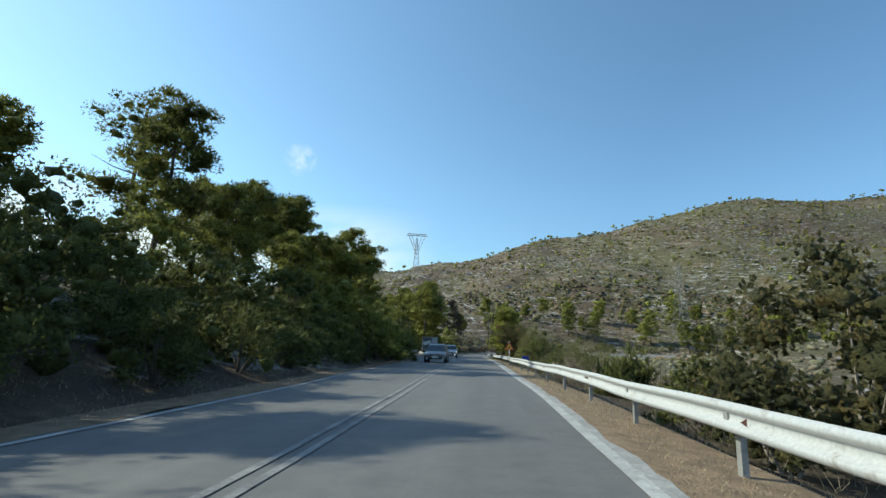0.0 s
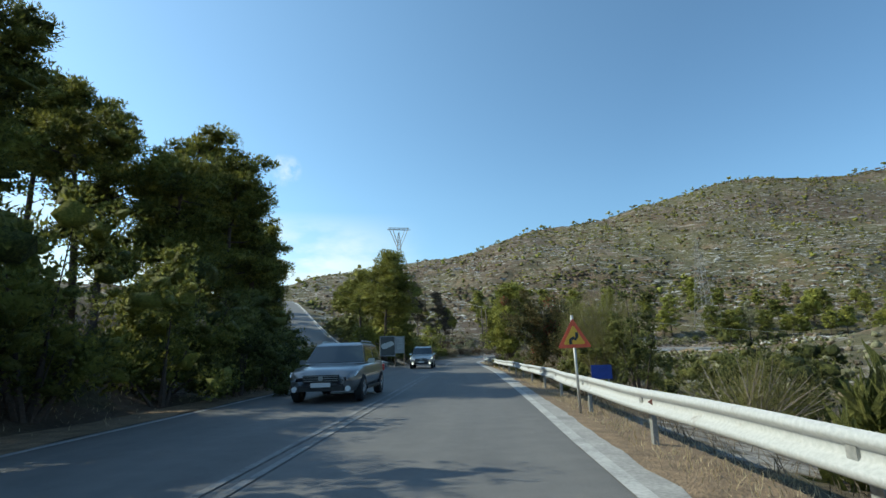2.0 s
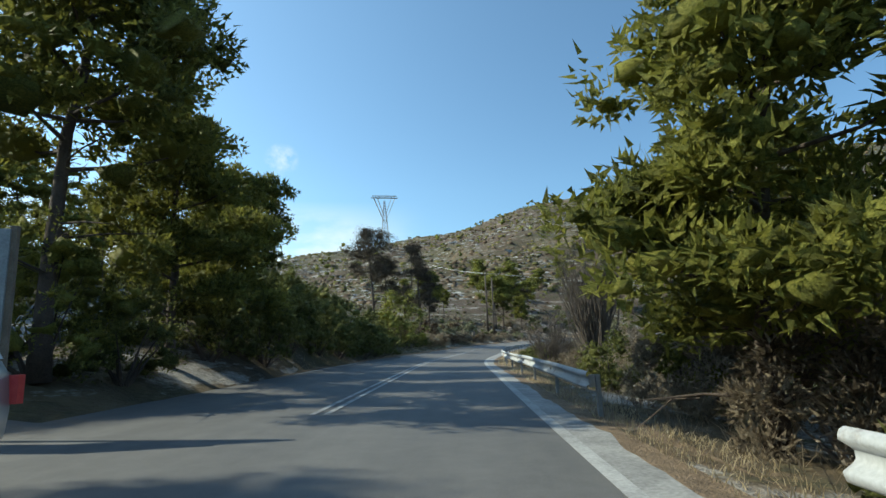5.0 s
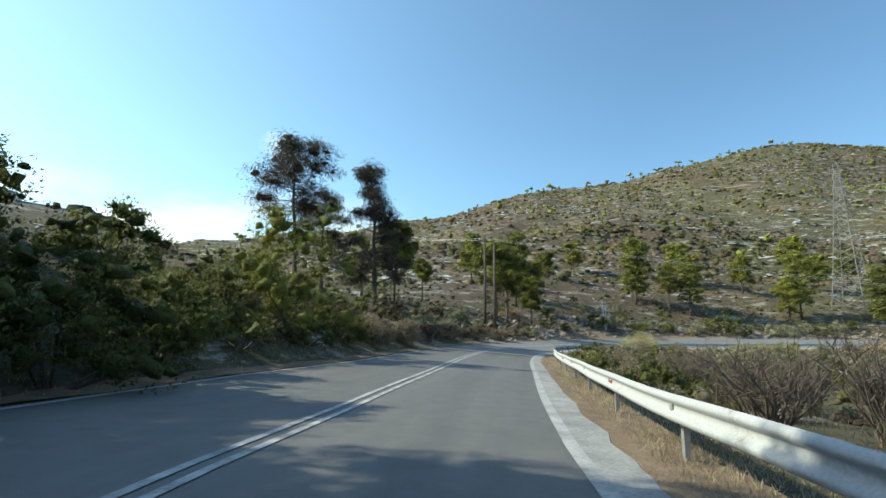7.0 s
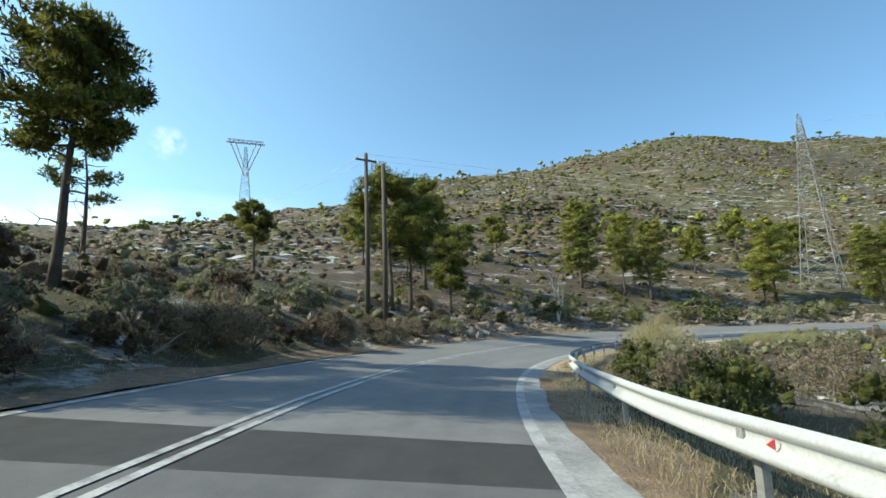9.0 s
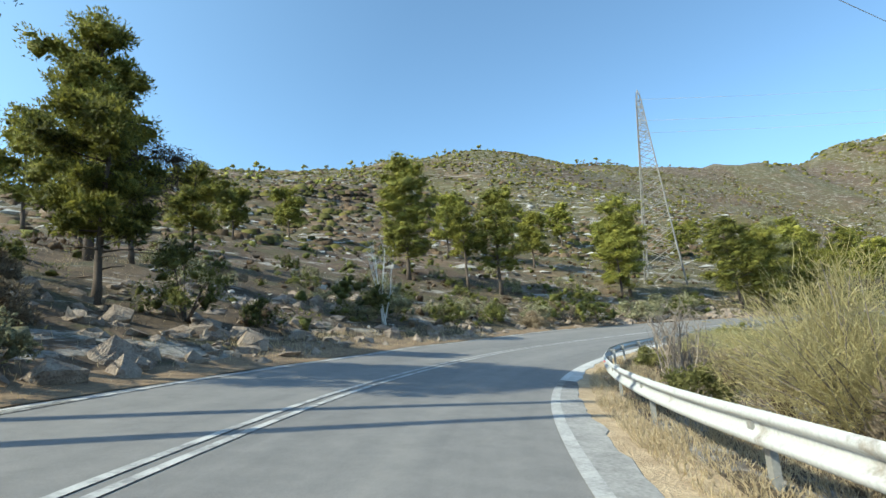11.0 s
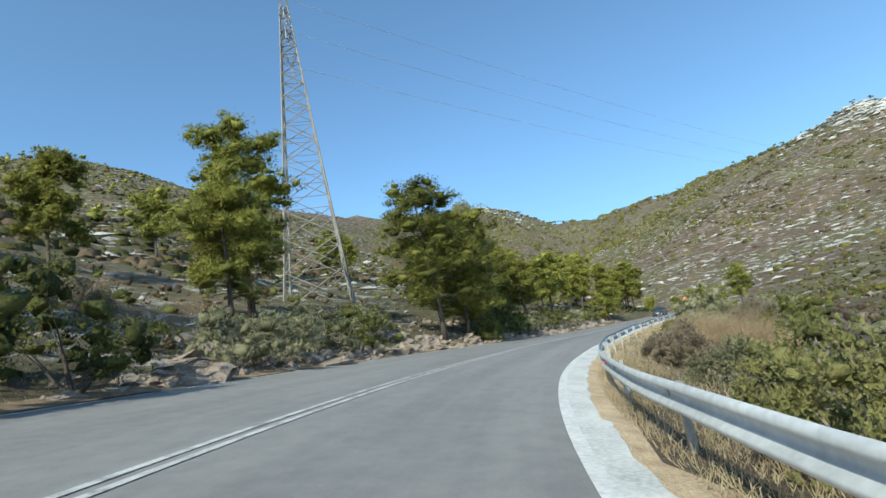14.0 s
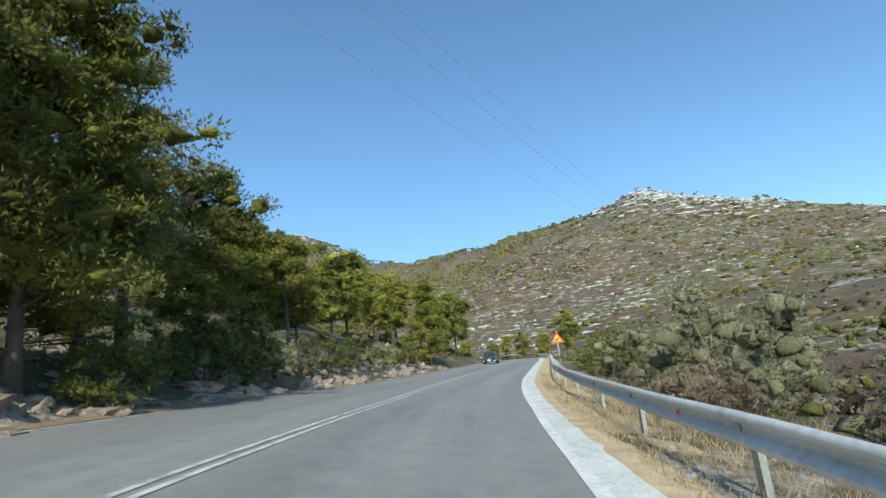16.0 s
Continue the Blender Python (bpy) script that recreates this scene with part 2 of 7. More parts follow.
ROCK_PALE = simple("bleached_limestone", (0.22, 0.21, 0.195), (0.48, 0.465, 0.435), 0.4, 0.95, bumpy=0.8, dist=0.1, detail=8)
PINE = foliage("pine_needles", (0.042, 0.052, 0.015), (0.155, 0.162, 0.036), (0.345, 0.33, 0.07), 0.55)
PINE_YOUNG = foliage("young_pine_needles", (0.07, 0.082, 0.02), (0.215, 0.222, 0.046), (0.41, 0.395, 0.085), 0.7)
PINE_DRY = foliage("scorched_pine_needles", (0.03, 0.025, 0.019), (0.08, 0.067, 0.052), (0.145, 0.122, 0.092), 0.6)
OLIVE = foliage("grey_green_leaves", (0.09, 0.094, 0.047), (0.24, 0.235, 0.13), (0.44, 0.42, 0.26), 0.8)
GREEN = foliage("dark_green_leaves", (0.036, 0.045, 0.014), (0.115, 0.127, 0.034), (0.25, 0.25, 0.07), 0.9)
SCRUB = foliage("hill_scrub_leaves", (0.03, 0.032, 0.009), (0.095, 0.092, 0.022), (0.2, 0.178, 0.043), 0.25)
DRYBUSH = foliage("dry_twigs", (0.1, 0.078, 0.055), (0.27, 0.215, 0.15), (0.47, 0.385, 0.27), 0.8)
STRAW = foliage("straw_grass", (0.31, 0.23, 0.13), (0.52, 0.41, 0.25), (0.7, 0.58, 0.39), 0.7, 0.3)
BROOM = foliage("broom_twigs", (0.28, 0.235, 0.1), (0.5, 0.43, 0.2), (0.68, 0.6, 0.33), 0.8)
BROOM_GREEN = foliage("green_broom_twigs", (0.085, 0.085, 0.03), (0.19, 0.18, 0.06), (0.32, 0.29, 0.11), 0.8)
SCRUB_BROWN = foliage("brown_heath_twigs", (0.042, 0.028, 0.018), (0.115, 0.076, 0.047), (0.24, 0.17, 0.108), 0.25)
# ---- plan of the road: the driven line, its length s and the offset l to its right ----
ROAD = [(-4.06, -57.09), (-2.28, -32.16), (-0.86, -12.21), (0.57, 7.74), (1.65, 17.68), (2.52, 27.64), (3.47, 37.59), (4.29, 47.56),
        (5.01, 57.53), (5.75, 67.5), (6.39, 77.48), (7.01, 87.46), (7.7, 97.44), (8.48, 107.41), (10.04, 117.29), (12.0, 127.09),
        (14.05, 136.88), (16.67, 146.53), (20.54, 155.73), (25.93, 164.14), (32.59, 171.59), (40.55, 177.61), (49.46, 182.13),
        (58.94, 185.28), (68.79, 186.96), (78.78, 187.29), (88.78, 187.07), (98.74, 186.27), (108.62, 184.75), (118.4, 182.65),
        (137.92, 178.3), (157.44, 173.96), (177.14, 170.66), (187.14, 170.58), (197.07, 171.68), (215.7, 178.68), (240, 196)]


def spline(points, step):
    p = np.array(points, float)
    t = np.r_[0, np.cumsum(np.linalg.norm(np.diff(p[:, :2], axis=0), axis=1))]
    v = np.gradient(p, t, axis=0)
    q = np.arange(0, t[-1], step)
    i = np.clip(np.searchsorted(t, q, "right") - 1, 0, len(t) - 2)
    h = (t[i + 1] - t[i])[:, None]
    u = ((q - t[i]) / (t[i + 1] - t[i]))[:, None]
    return (2*u**3 - 3*u*u + 1)*p[i] + (u**3 - 2*u*u + u)*h*v[i] + (3*u*u - 2*u**3)*p[i + 1] + (u**3 - u*u)*h*v[i + 1]


def normals(line):
    t = np.gradient(line[:, :2], axis=0)
    t /= np.linalg.norm(t, axis=1)[:, None]
    return np.stack([t[:, 1], -t[:, 0]], 1)


LINE = spline(ROAD, 1.0)
LEN = np.r_[0, np.cumsum(np.linalg.norm(np.diff(LINE, axis=0), axis=1))]
LEN -= LEN[np.argmin(((LINE - (0.21, 2.75)) ** 2).sum(1))]
NORM = normals(LINE)
S_END = LEN[-1]


def curve_of(ss, vv):
    return lambda s: np.interp(s, ss, vv)


road_z = curve_of([-60, 0, 15, 38, 60, 98, 114, 121, 156, 170, 182, 195, 209, 231, 280], [-0.06, -0.05, 0.03, 0.06, 0.04, 0.01, -0.04, -0.05, 0.03, 0.05, 0.0, -0.07, -0.05, 0.07, 0.15])
road_bank = curve_of([-60, 0, 60, 105, 121, 156, 170, 182, 209, 231, 262, 380], [0, 0, 0.02, 0.03, 0.05, 0.10, 0.125, 0.15, 0.155, 0.115, 0.05, 0.03])
mid_l = curve_of([-60, 6, 20, 40, 57, 103, 110, 114, 126, 162, 172, 182, 188, 193, 214, 222, 231, 237, 248, 400], [-2.0, -2.0, -2.38, -2.55, -2.62, -2.42, -2.54, -2.46, -2.55, -2.76, -2.97, -3.07, -3.35, -3.44, -3.42, -3.35, -3.2, -3.0, -2.45, -2.35])
edge_l = curve_of([-60, 6, 38, 52, 66, 104, 112, 126, 162, 172, 184, 192, 214, 222, 229, 238, 244, 400], [1.55, 1.57, 1.22, 1.35, 1.4, 1.1, 0.88, 0.88, 0.9, 0.83, 0.78, 0.7, 0.7, 0.68, 0.88, 1.35, 1.55, 1.5])
verge_l = curve_of([-60, 6, 38, 66, 104, 114, 126, 162, 172, 188, 200, 214, 222, 232, 238, 244, 400], [1.85, 1.8, 1.58, 1.98, 1.5, 1.42, 1.4, 1.38, 1.34, 0.98, 1.08, 1.22, 1.28, 1.62, 1.85, 2.0, 2.05])
left_l = curve_of([-60, 8, 16, 22, 35, 44, 53, 70, 105, 111, 118, 125, 138, 162, 172, 181, 185, 190, 196, 203, 222, 231, 240, 258, 283, 400], [-5.5, -5.5, -5.7, -6.1, -6.35, -6.6, -6.9, -7.0, -6.9, -6.7, -6.5, -5.95, -5.6, -5.9, -6.3, -6.4, -6.9, -7.2, -7.9, -8.5, -8.8, -8.6, -8.1, -7.5, -6.6, -6.4])
rail_l = curve_of([-60, 6, 38, 44, 50, 60, 72, 104, 112, 126, 163, 175, 188, 214, 223, 232, 238, 244, 400], [2.75, 2.75, 2.22, 2.25, 2.42, 2.48, 2.25, 2.18, 2.12, 2.18, 2.5, 2.22, 1.7, 1.78, 1.93, 2.4, 2.75, 3.1, 3.0])


def at(s, l):
    """Plan point at length s and offset l."""
    s = np.asarray(s, float)
    p = np.stack([np.interp(s, LEN, LINE[:, 0]), np.interp(s, LEN, LINE[:, 1])], -1)
    n = np.stack([np.interp(s, LEN, NORM[:, 0]), np.interp(s, LEN, NORM[:, 1])], -1)
    return p + n * np.asarray(l, float)[..., None]


def deck(s, l):
    """Height of the carriageway's plane."""
    return road_z(s) - road_bank(s) * np.clip(l, -10.0, 4.0)


def place_of(xy):
    """s and l of plan points."""
    s, l = np.empty(len(xy)), np.empty(len(xy))
    for a in range(0, len(xy), 4000):
        d = xy[a:a + 4000, None, :] - LINE[None]
        k = (d ** 2).sum(2).argmin(1)
        dk = d[np.arange(len(k)), k]
        s[a:a + 4000] = LEN[k]
        side = (dk * NORM[k]).sum(1)
        far = np.sqrt((dk ** 2).sum(1))
        l[a:a + 4000] = np.where(far > 1.5 * np.abs(side) + 2, np.sign(side) * far, side)
    return s, l


# side road that climbs away on the left
SIDE = spline([(-0.6, 64, 0.2), (-3.2, 75, 0.25), (-7.0, 86.5, 1.0), (-11.7, 100, 2.7), (-20, 125, 7.0), (-28.4, 150, 12.0), (-39.5, 183, 17.3), (-52, 220, 18.6), (-66, 262, 18.8)], 1.0)
SIDE_N = normals(SIDE)
SIDE_W = np.interp(np.arange(len(SIDE)), [0, 12, 25, 200], [5.5, 4.6, 3.7, 3.5])


def side_of(xy):
    k = np.empty(len(xy), int)
    d = np.empty(len(xy))
    for a in range(0, len(xy), 4000):
        q = ((xy[a:a + 4000, None, :] - SIDE[None, :, :2]) ** 2).sum(2)
        k[a:a + 4000] = q.argmin(1)
        d[a:a + 4000] = np.sqrt(q.min(1))
    return k, d


# ---- terrain ----
def lattice(ix, iy, seed):
    h = (ix * 374761393 + iy * 668265263 + seed * 974711) & 0x7FFFFFFF
    h = ((h ^ (h >> 13)) * 1274126177) & 0x7FFFFFFF
    return ((h ^ (h >> 16)) & 0xFFFF) / 65535.0


def value_noise(x, y, seed):
    ix, iy = np.floor(x).astype(np.int64), np.floor(y).astype(np.int64)
    fx, fy = x - ix, y - iy
    fx, fy = fx * fx * (3 - 2 * fx), fy * fy * (3 - 2 * fy)
    a, b = lattice(ix, iy, seed), lattice(ix + 1, iy, seed)
    c, d = lattice(ix, iy + 1, seed), lattice(ix + 1, iy + 1, seed)
    return (a + (b - a) * fx) * (1 - fy) + (c + (d - c) * fx) * fy - 0.5


def fbm(x, y, scale, octaves=4, seed=1):
    z, a = 0, 1.0
    for o in range(octaves):
        z = z + a * value_noise(x * scale, y * scale, seed + o)
        scale, a = scale * 2.1, a * 0.5
    return z


# crests of the hills: x, y, height; then the breadth of each flank and its curve
HILLS = [
    ([(-420, 520, 30), (-200, 450, 48), (-37, 420, 61), (39, 419, 73), (87, 425, 89), (136, 432, 101), (187, 442, 119), (237, 455, 134), (287, 468, 143), (382, 480, 149),
      (460, 480, 156), (560, 470, 165), (640, 440, 169), (800, 450, 192)], 262, 1.15),
    ([(800, 450, 192), (900, 430, 232), (1009, 390, 246), (1080, 300, 212), (1060, 200, 186), (900, 110, 170), (800, 60, 156), (700, 10, 148), (640, -35, 153),
      (613, -50, 152), (560, -90, 120), (500, -115, 84), (440, -125, 58), (340, -130, 34), (200, -170, 20)], 400, 1.25),
    ([(-120, -80, 20), (-75, 20, 12), (-72, 90, 13), (-66, 160, 18), (-75, 260, 22), (-200, 450, 46)], 62, 1.3),
]


def hills(xy):
    out = np.zeros(len(xy))
    for crest, breadth, power in HILLS:
        c = np.array(crest, float)
        best = np.zeros(len(xy))
        for a, b in zip(c[:-1], c[1:]):
            ab = b[:2] - a[:2]
            u = np.clip(((xy - a[:2]) @ ab) / (ab @ ab), 0, 1)
            d = np.linalg.norm(xy - (a[:2] + u[:, None] * ab), axis=1)
            w = breadth * np.ones(len(xy))
            k = np.clip(1 - np.sqrt(d * d + 64) / w + 8 / breadth, 0, 1) ** power
            best = np.maximum(best, (a[2] + (b[2] - a[2]) * u) * k)
        out = np.maximum(out, best)
    return out


def ground_z(xy):
    xy = np.atleast_2d(np.asarray(xy, float))
    x, y = xy[:, 0], xy[:, 1]
    s, l = place_of(xy)
    le, ve = left_l(s), verge_l(s)
    zl, zr = deck(s, le), deck(s, ve)
    dl, dr = le - l, l - ve
    early = np.interp(s, [70, 110], [1, 0])
    left_a = np.interp(dl, [0, 1.0, 2.5, 6, 12, 25, 60, 200], [-0.03, 0.0, 0.5, 2.0, 4.0, 6.5, 9, 10])
    left_b = np.interp(dl, [0, 0.8, 2.5, 5, 12, 20, 40, 200], [-0.03, 0.05, 0.8, 1.9, 4.6, 6.4, 10.5, 12])
    left = zl + early * left_a + (1 - early) * left_b
    right = zr + np.interp(dr, [0, 0.8, 1.6, 3, 7, 15, 50, 300], [-0.03, -0.08, -0.2, -0.5, -1.0, -1.7, -3.0, -6])
    base = np.where(l < (le + ve) / 2, left, right)
    on_road = (dl < 0.3) & (dr < 0.3)
    away = np.clip(np.maximum(dl, dr) / 8, 0, 1)
    rough = fbm(x, y, 0.35, 3, 5) * 0.5 * away + fbm(x, y, 0.06, 4, 9) * 2.2 * np.clip((np.maximum(dl, dr) - 8) / 40, 0, 1)
    h = hills(xy)
    far = np.clip((np.maximum(dl, dr) - 10) / 60, 0, 1)
    hz = h + fbm(x, y, 0.014, 5, 21) * 8 * far * np.clip(h / 40, 0, 1)
    hz = hz + (np.round(hz / 2.5 + fbm(x, y, 0.02, 3, 31)) * 2.5 - hz) * 0.22 * far
    z = np.maximum(base, base + (hz - base) * far) + rough
    # the side road's bench
    k, d = side_of(xy)
    w = np.clip((d - SIDE_W[k]) / 14, 0, 1)
    w = w * w * (3 - 2 * w)
    join = np.clip((dl - 0.2) / 1.5, 0, 1)
    bench = SIDE[k, 2] - 0.12
    apron = (k < 25) & (dl > 0) & (dl < 9) & (d < SIDE_W[k] + 4.5) & (s > 50) & (s < 82)
    z = np.where(dl > 0, z + (bench - z) * (1 - w) * join, z)
    wj = np.clip(dl / 5.0, 0, 1)
    z = np.where(apron, np.minimum(z, SIDE[k, 2] * wj + zl * (1 - wj) - 0.17), z)
    return np.where(on_road, deck(s, l) - 0.22, z)


def linked(name, verts, faces, material, parent=None, smooth=False):
    me = bpy.data.meshes.new(name)
    me.from_pydata([tuple(v) for v in verts], [], [tuple(f) for f in faces])
    if smooth:
        me.shade_smooth()
    for m in material if isinstance(material, (list, tuple)) else [material]:
        me.materials.append(m)
    ob = new(name, me)
    if parent:
        ob.parent = parent
    return ob


def grid_faces(rows, cols):
    a = np.arange(rows * cols).reshape(rows, cols)
    return np.stack([a[:-1, :-1], a[:-1, 1:], a[1:, 1:], a[1:, :-1]], -1).reshape(-1, 4).tolist()


def axis_steps(lo, a, b, hi, fine):
    mid = np.arange(a, b + fine, fine)
    left, right, step = [mid[0]], [mid[-1]], fine
    while left[-1] > lo or right[-1] < hi:
        step = min(step * 1.06, 60)
        left.append(left[-1] - step)
        right.append(right[-1] + step)
    return np.concatenate([left[:0:-1], mid, right[1:]])


def build_ground():
    xs = axis_steps(-3200, -55, 150, 3600, 1.6)
    ys = axis_steps(-3200, -30, 235, 3400, 1.6)
    gx, gy = np.meshgrid(xs, ys)
    xy = np.stack([gx.ravel(), gy.ravel()], 1)
    v = np.c_[xy, ground_z(xy)]
    ob = linked("ground", v, grid_faces(len(ys), len(xs)), GROUND, smooth=True)
    tagged(ob, "rocky scrub-covered hills and dry roadside slopes", "ground", kind="structure")


build_ground()


def ribbon(name, s, offsets, lift, material, label, category="road"):
    """A strip along the road between the offset curves given, lifted over the deck by as many heights."""
    cols, lane = [], []
    for l, up in zip(offsets, lift):
        xy = at(s, l)
        cols.append(np.c_[xy, deck(s, l) + up])
        lane.append(np.c_[l + 0 * s, s, 0 * s])
    v = np.stack(cols, 1)
    ob = linked(name, v.reshape(-1, 3), grid_faces(len(s), len(offsets)), material)
    a = ob.data.attributes.new("lane", "FLOAT_VECTOR", "POINT")
    a.data.foreach_set("vector", np.stack(lane, 1).astype(np.float32).ravel())
    return tagged(ob, label, category, kind="structure")


SS = FINE = np.arange(-59, S_END - 2, 0.35)
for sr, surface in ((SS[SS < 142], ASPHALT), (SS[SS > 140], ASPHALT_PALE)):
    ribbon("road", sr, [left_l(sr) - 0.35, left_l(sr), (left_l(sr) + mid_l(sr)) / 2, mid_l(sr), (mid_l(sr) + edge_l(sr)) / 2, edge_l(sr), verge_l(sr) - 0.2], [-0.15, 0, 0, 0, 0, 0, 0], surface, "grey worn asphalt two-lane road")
rng = np.random.default_rng(4)
wob = lambda s, a, k: a * np.array([noise.noise((q * k, 3.1, 0)) for q in s])  # noqa: E731
pale = verge_l(FINE) + wob(FINE, 0.13, 0.7) + wob(FINE, 0.07, 2.3)
for ok_, surface in ((FINE < 178, STRIP), (FINE > 176, STRIP_PALE)):
    ribbon("pavement_edge_strip", FINE[ok_], [edge_l(FINE[ok_]) + 0.07, pale[ok_], pale[ok_] + 0.04], [0.008, 0.008, -0.03], surface, "pale dusty concrete strip along the road edge", "road edge")
fl = FINE[FINE > 165]
ribbon("pavement_edge_strip", fl, [left_l(fl) - 0.22 + wob(fl, 0.14, 0.8), left_l(fl) + 0.1], [-0.03, 0.006], STRIP_PALE, "pale dusty concrete strip at the foot of the bank", "road edge")


def line_ribbon(s, l, w, name, label, paint=None):
    ribbon(name, s, [l - w / 2, l + w / 2], [0.011, 0.011], paint or PAINT, label, "road marking")


line_ribbon(SS[SS < 178], edge_l(SS[SS < 178]), 0.17, "edge_line", "faded white edge line painted on asphalt", PAINT_FADED)
line_ribbon(SS[SS > 176], edge_l(SS[SS > 176]), 0.17, "edge_line", "worn white edge line painted on asphalt", PAINT_EDGE)
for part_s, paint in ((SS[SS < 60], PAINT_FADED), (SS[(SS > 96) & (SS < 170)], PAINT_FADED), (SS[SS > 168], PAINT)):
    line_ribbon(part_s, left_l(part_s) + 0.2, 0.13, "edge_line", "worn white edge line painted on asphalt", paint)
one, two = SS[SS < 60], SS[SS > 84]
for o in (-0.12, 0.12):
    line_ribbon(one, mid_l(one) + o, 0.1, "centre_line", "almost worn off double white centre line", PAINT_GHOST)
    line_ribbon(two, mid_l(two) + o, 0.105, "centre_line", "worn double white centre line")
# verges
for ok_, surface in ((FINE < 152, VERGE), (FINE > 150, VERGE_STRAW)):
    sv = FINE[ok_]
    ribbon("verge", sv, [pale[ok_] - 0.16, pale[ok_] + 0.03, rail_l(sv), rail_l(sv) + 0.5, rail_l(sv) + 1.6], [-0.02, -0.004, -0.05, -0.09, -0.6], surface, "dry earth verge with straw under the guard rail", "verge")
early = FINE[FINE < 58]
ribbon("verge", early, [left_l(early) - 2.4, left_l(early) - 1.0, left_l(early) - 0.02 + wob(early, 0.25, 0.6)], [0.05, 0.02, 0.003], VERGE, "dry earth verge at the foot of the bank", "verge")
lv = FINE[FINE > 92]
ribbon("verge", lv, [left_l(lv) - 2.2, left_l(lv) - 0.9, left_l(lv) - 0.1 + wob(lv, 0.2, 0.6)], [0.3, 0.05, 0.003], VERGE, "dry earth verge at the foot of the bank", "verge")


def build_side_road():
    n = len(SIDE)
    cols = [SIDE[:, :2] + SIDE_N * (SIDE_W * k)[:, None] for k in (-1.06, -1, 0, 1, 1.06)]
    up = [-0.25, 0.03, 0.05, 0.03, -0.25]
    rows = []
    for c, u in zip(cols, up):
        s, l = place_of(c)
        out = left_l(s) - l
        k = np.clip(out / 5.0, 0, 1)
        k = np.where(np.arange(n) > 22, 1, k)
        z = (SIDE[:, 2] + u) * k + deck(s, left_l(s)) * (1 - k)
        rows.append(np.c_[c, np.where(out < 0, deck(s, l) - 0.03, z)])
    v = np.stack(rows, 1)
    tagged(linked("side_road", v.reshape(-1, 3), grid_faces(n, 5), ASPHALT), "grey asphalt side road climbing the hill", "road", kind="structure")
    k = slice(18, n)
    c = [SIDE[k, :2] + SIDE_N[k] * (SIDE_W[k] - 0.3 + o)[:, None] for o in (0, 0.14)]
    v = np.stack([np.c_[q, SIDE[k, 2] + 0.042] for q in c], 1)
    tagged(linked("edge_line", v.reshape(-1, 3), grid_faces(n - 18, 2), PAINT), "worn white edge line painted on asphalt", "road marking", kind="structure")


build_side_road()


def build_kerb():
    """White-painted kerb along the right edge of the side road."""
    k = np.arange(17, 110)
    cols = []
    for o, up in ((0.02, -0.2), (0.03, 0.13), (0.06, 0.16), (0.22, 0.16), (0.28, -0.2)):
        c = SIDE[k, :2] + SIDE_N[k] * (SIDE_W[k] + o)[:, None]
        cols.append(np.c_[c, SIDE[k, 2] + up])
    v = np.stack(cols, 1)
    tagged(linked("kerb", v.reshape(-1, 3), grid_faces(len(k), 5), PAINT), "whitewashed concrete kerb beside the side road", "kerb", kind="structure")


build_kerb()


def build_apron():
    k = np.arange(0, 24)
    a = SIDE[k, :2] + SIDE_N[k] * SIDE_W[k][:, None]
    s, l = place_of(a)
    b = at(s, left_l(s))
    rows = []
    for u in np.linspace(0, 1, 7):
        p = a + (b - a) * u
        sp, lp = place_of(p)
        out = left_l(sp) - lp
        w = np.clip(out / 5.0, 0, 1)
        z = (SIDE[k, 2] + 0.028) * w + deck(sp, left_l(sp)) * (1 - w) - 0.004
        rows.append(np.c_[p, np.where(out < 0, deck(sp, lp) - 0.03, z)])
    v = np.stack(rows, 1)
    tagged(linked("junction", v.reshape(-1, 3), grid_faces(len(k), 7), ASPHALT), "grey asphalt where the side road joins", "road", kind="structure")


build_apron()
# ---- builders ----
def part(name, verts, faces, material, parent, label="", smooth=False):
    ob = linked(name, verts, faces, material, parent, smooth)
    return tagged(ob, label) if label else ob


def thing(name, label, category, group="", loc=(0, 0, 0), turn=0.0):
    ob = new(name)
    ob.empty_display_size = 0.2
    ob.matrix_basis = pose(*loc, 0, 0, turn)
    return tagged(ob, label, category, group)


def joined(pieces):
    v, f, k = [], [], 0
    for a, b in pieces:
        v.append(np.asarray(a, float))
        f += [tuple(i + k for i in q) for q in b]
        k += len(a)
    return np.concatenate(v), f


def box(cx, cy, cz, sx, sy, sz, taper=1.0):
    x, y, z = sx / 2, sy / 2, sz / 2
    v = [(cx + a * x * t, cy + b * y * t, cz + c * z) for c, t in ((-1, 1), (1, taper)) for a, b in ((-1, -1), (1, -1), (1, 1), (-1, 1))]
    return v, [(3, 2, 1, 0), (4, 5, 6, 7), (0, 1, 5, 4), (1, 2, 6, 5), (2, 3, 7, 6), (3, 0, 4, 7)]


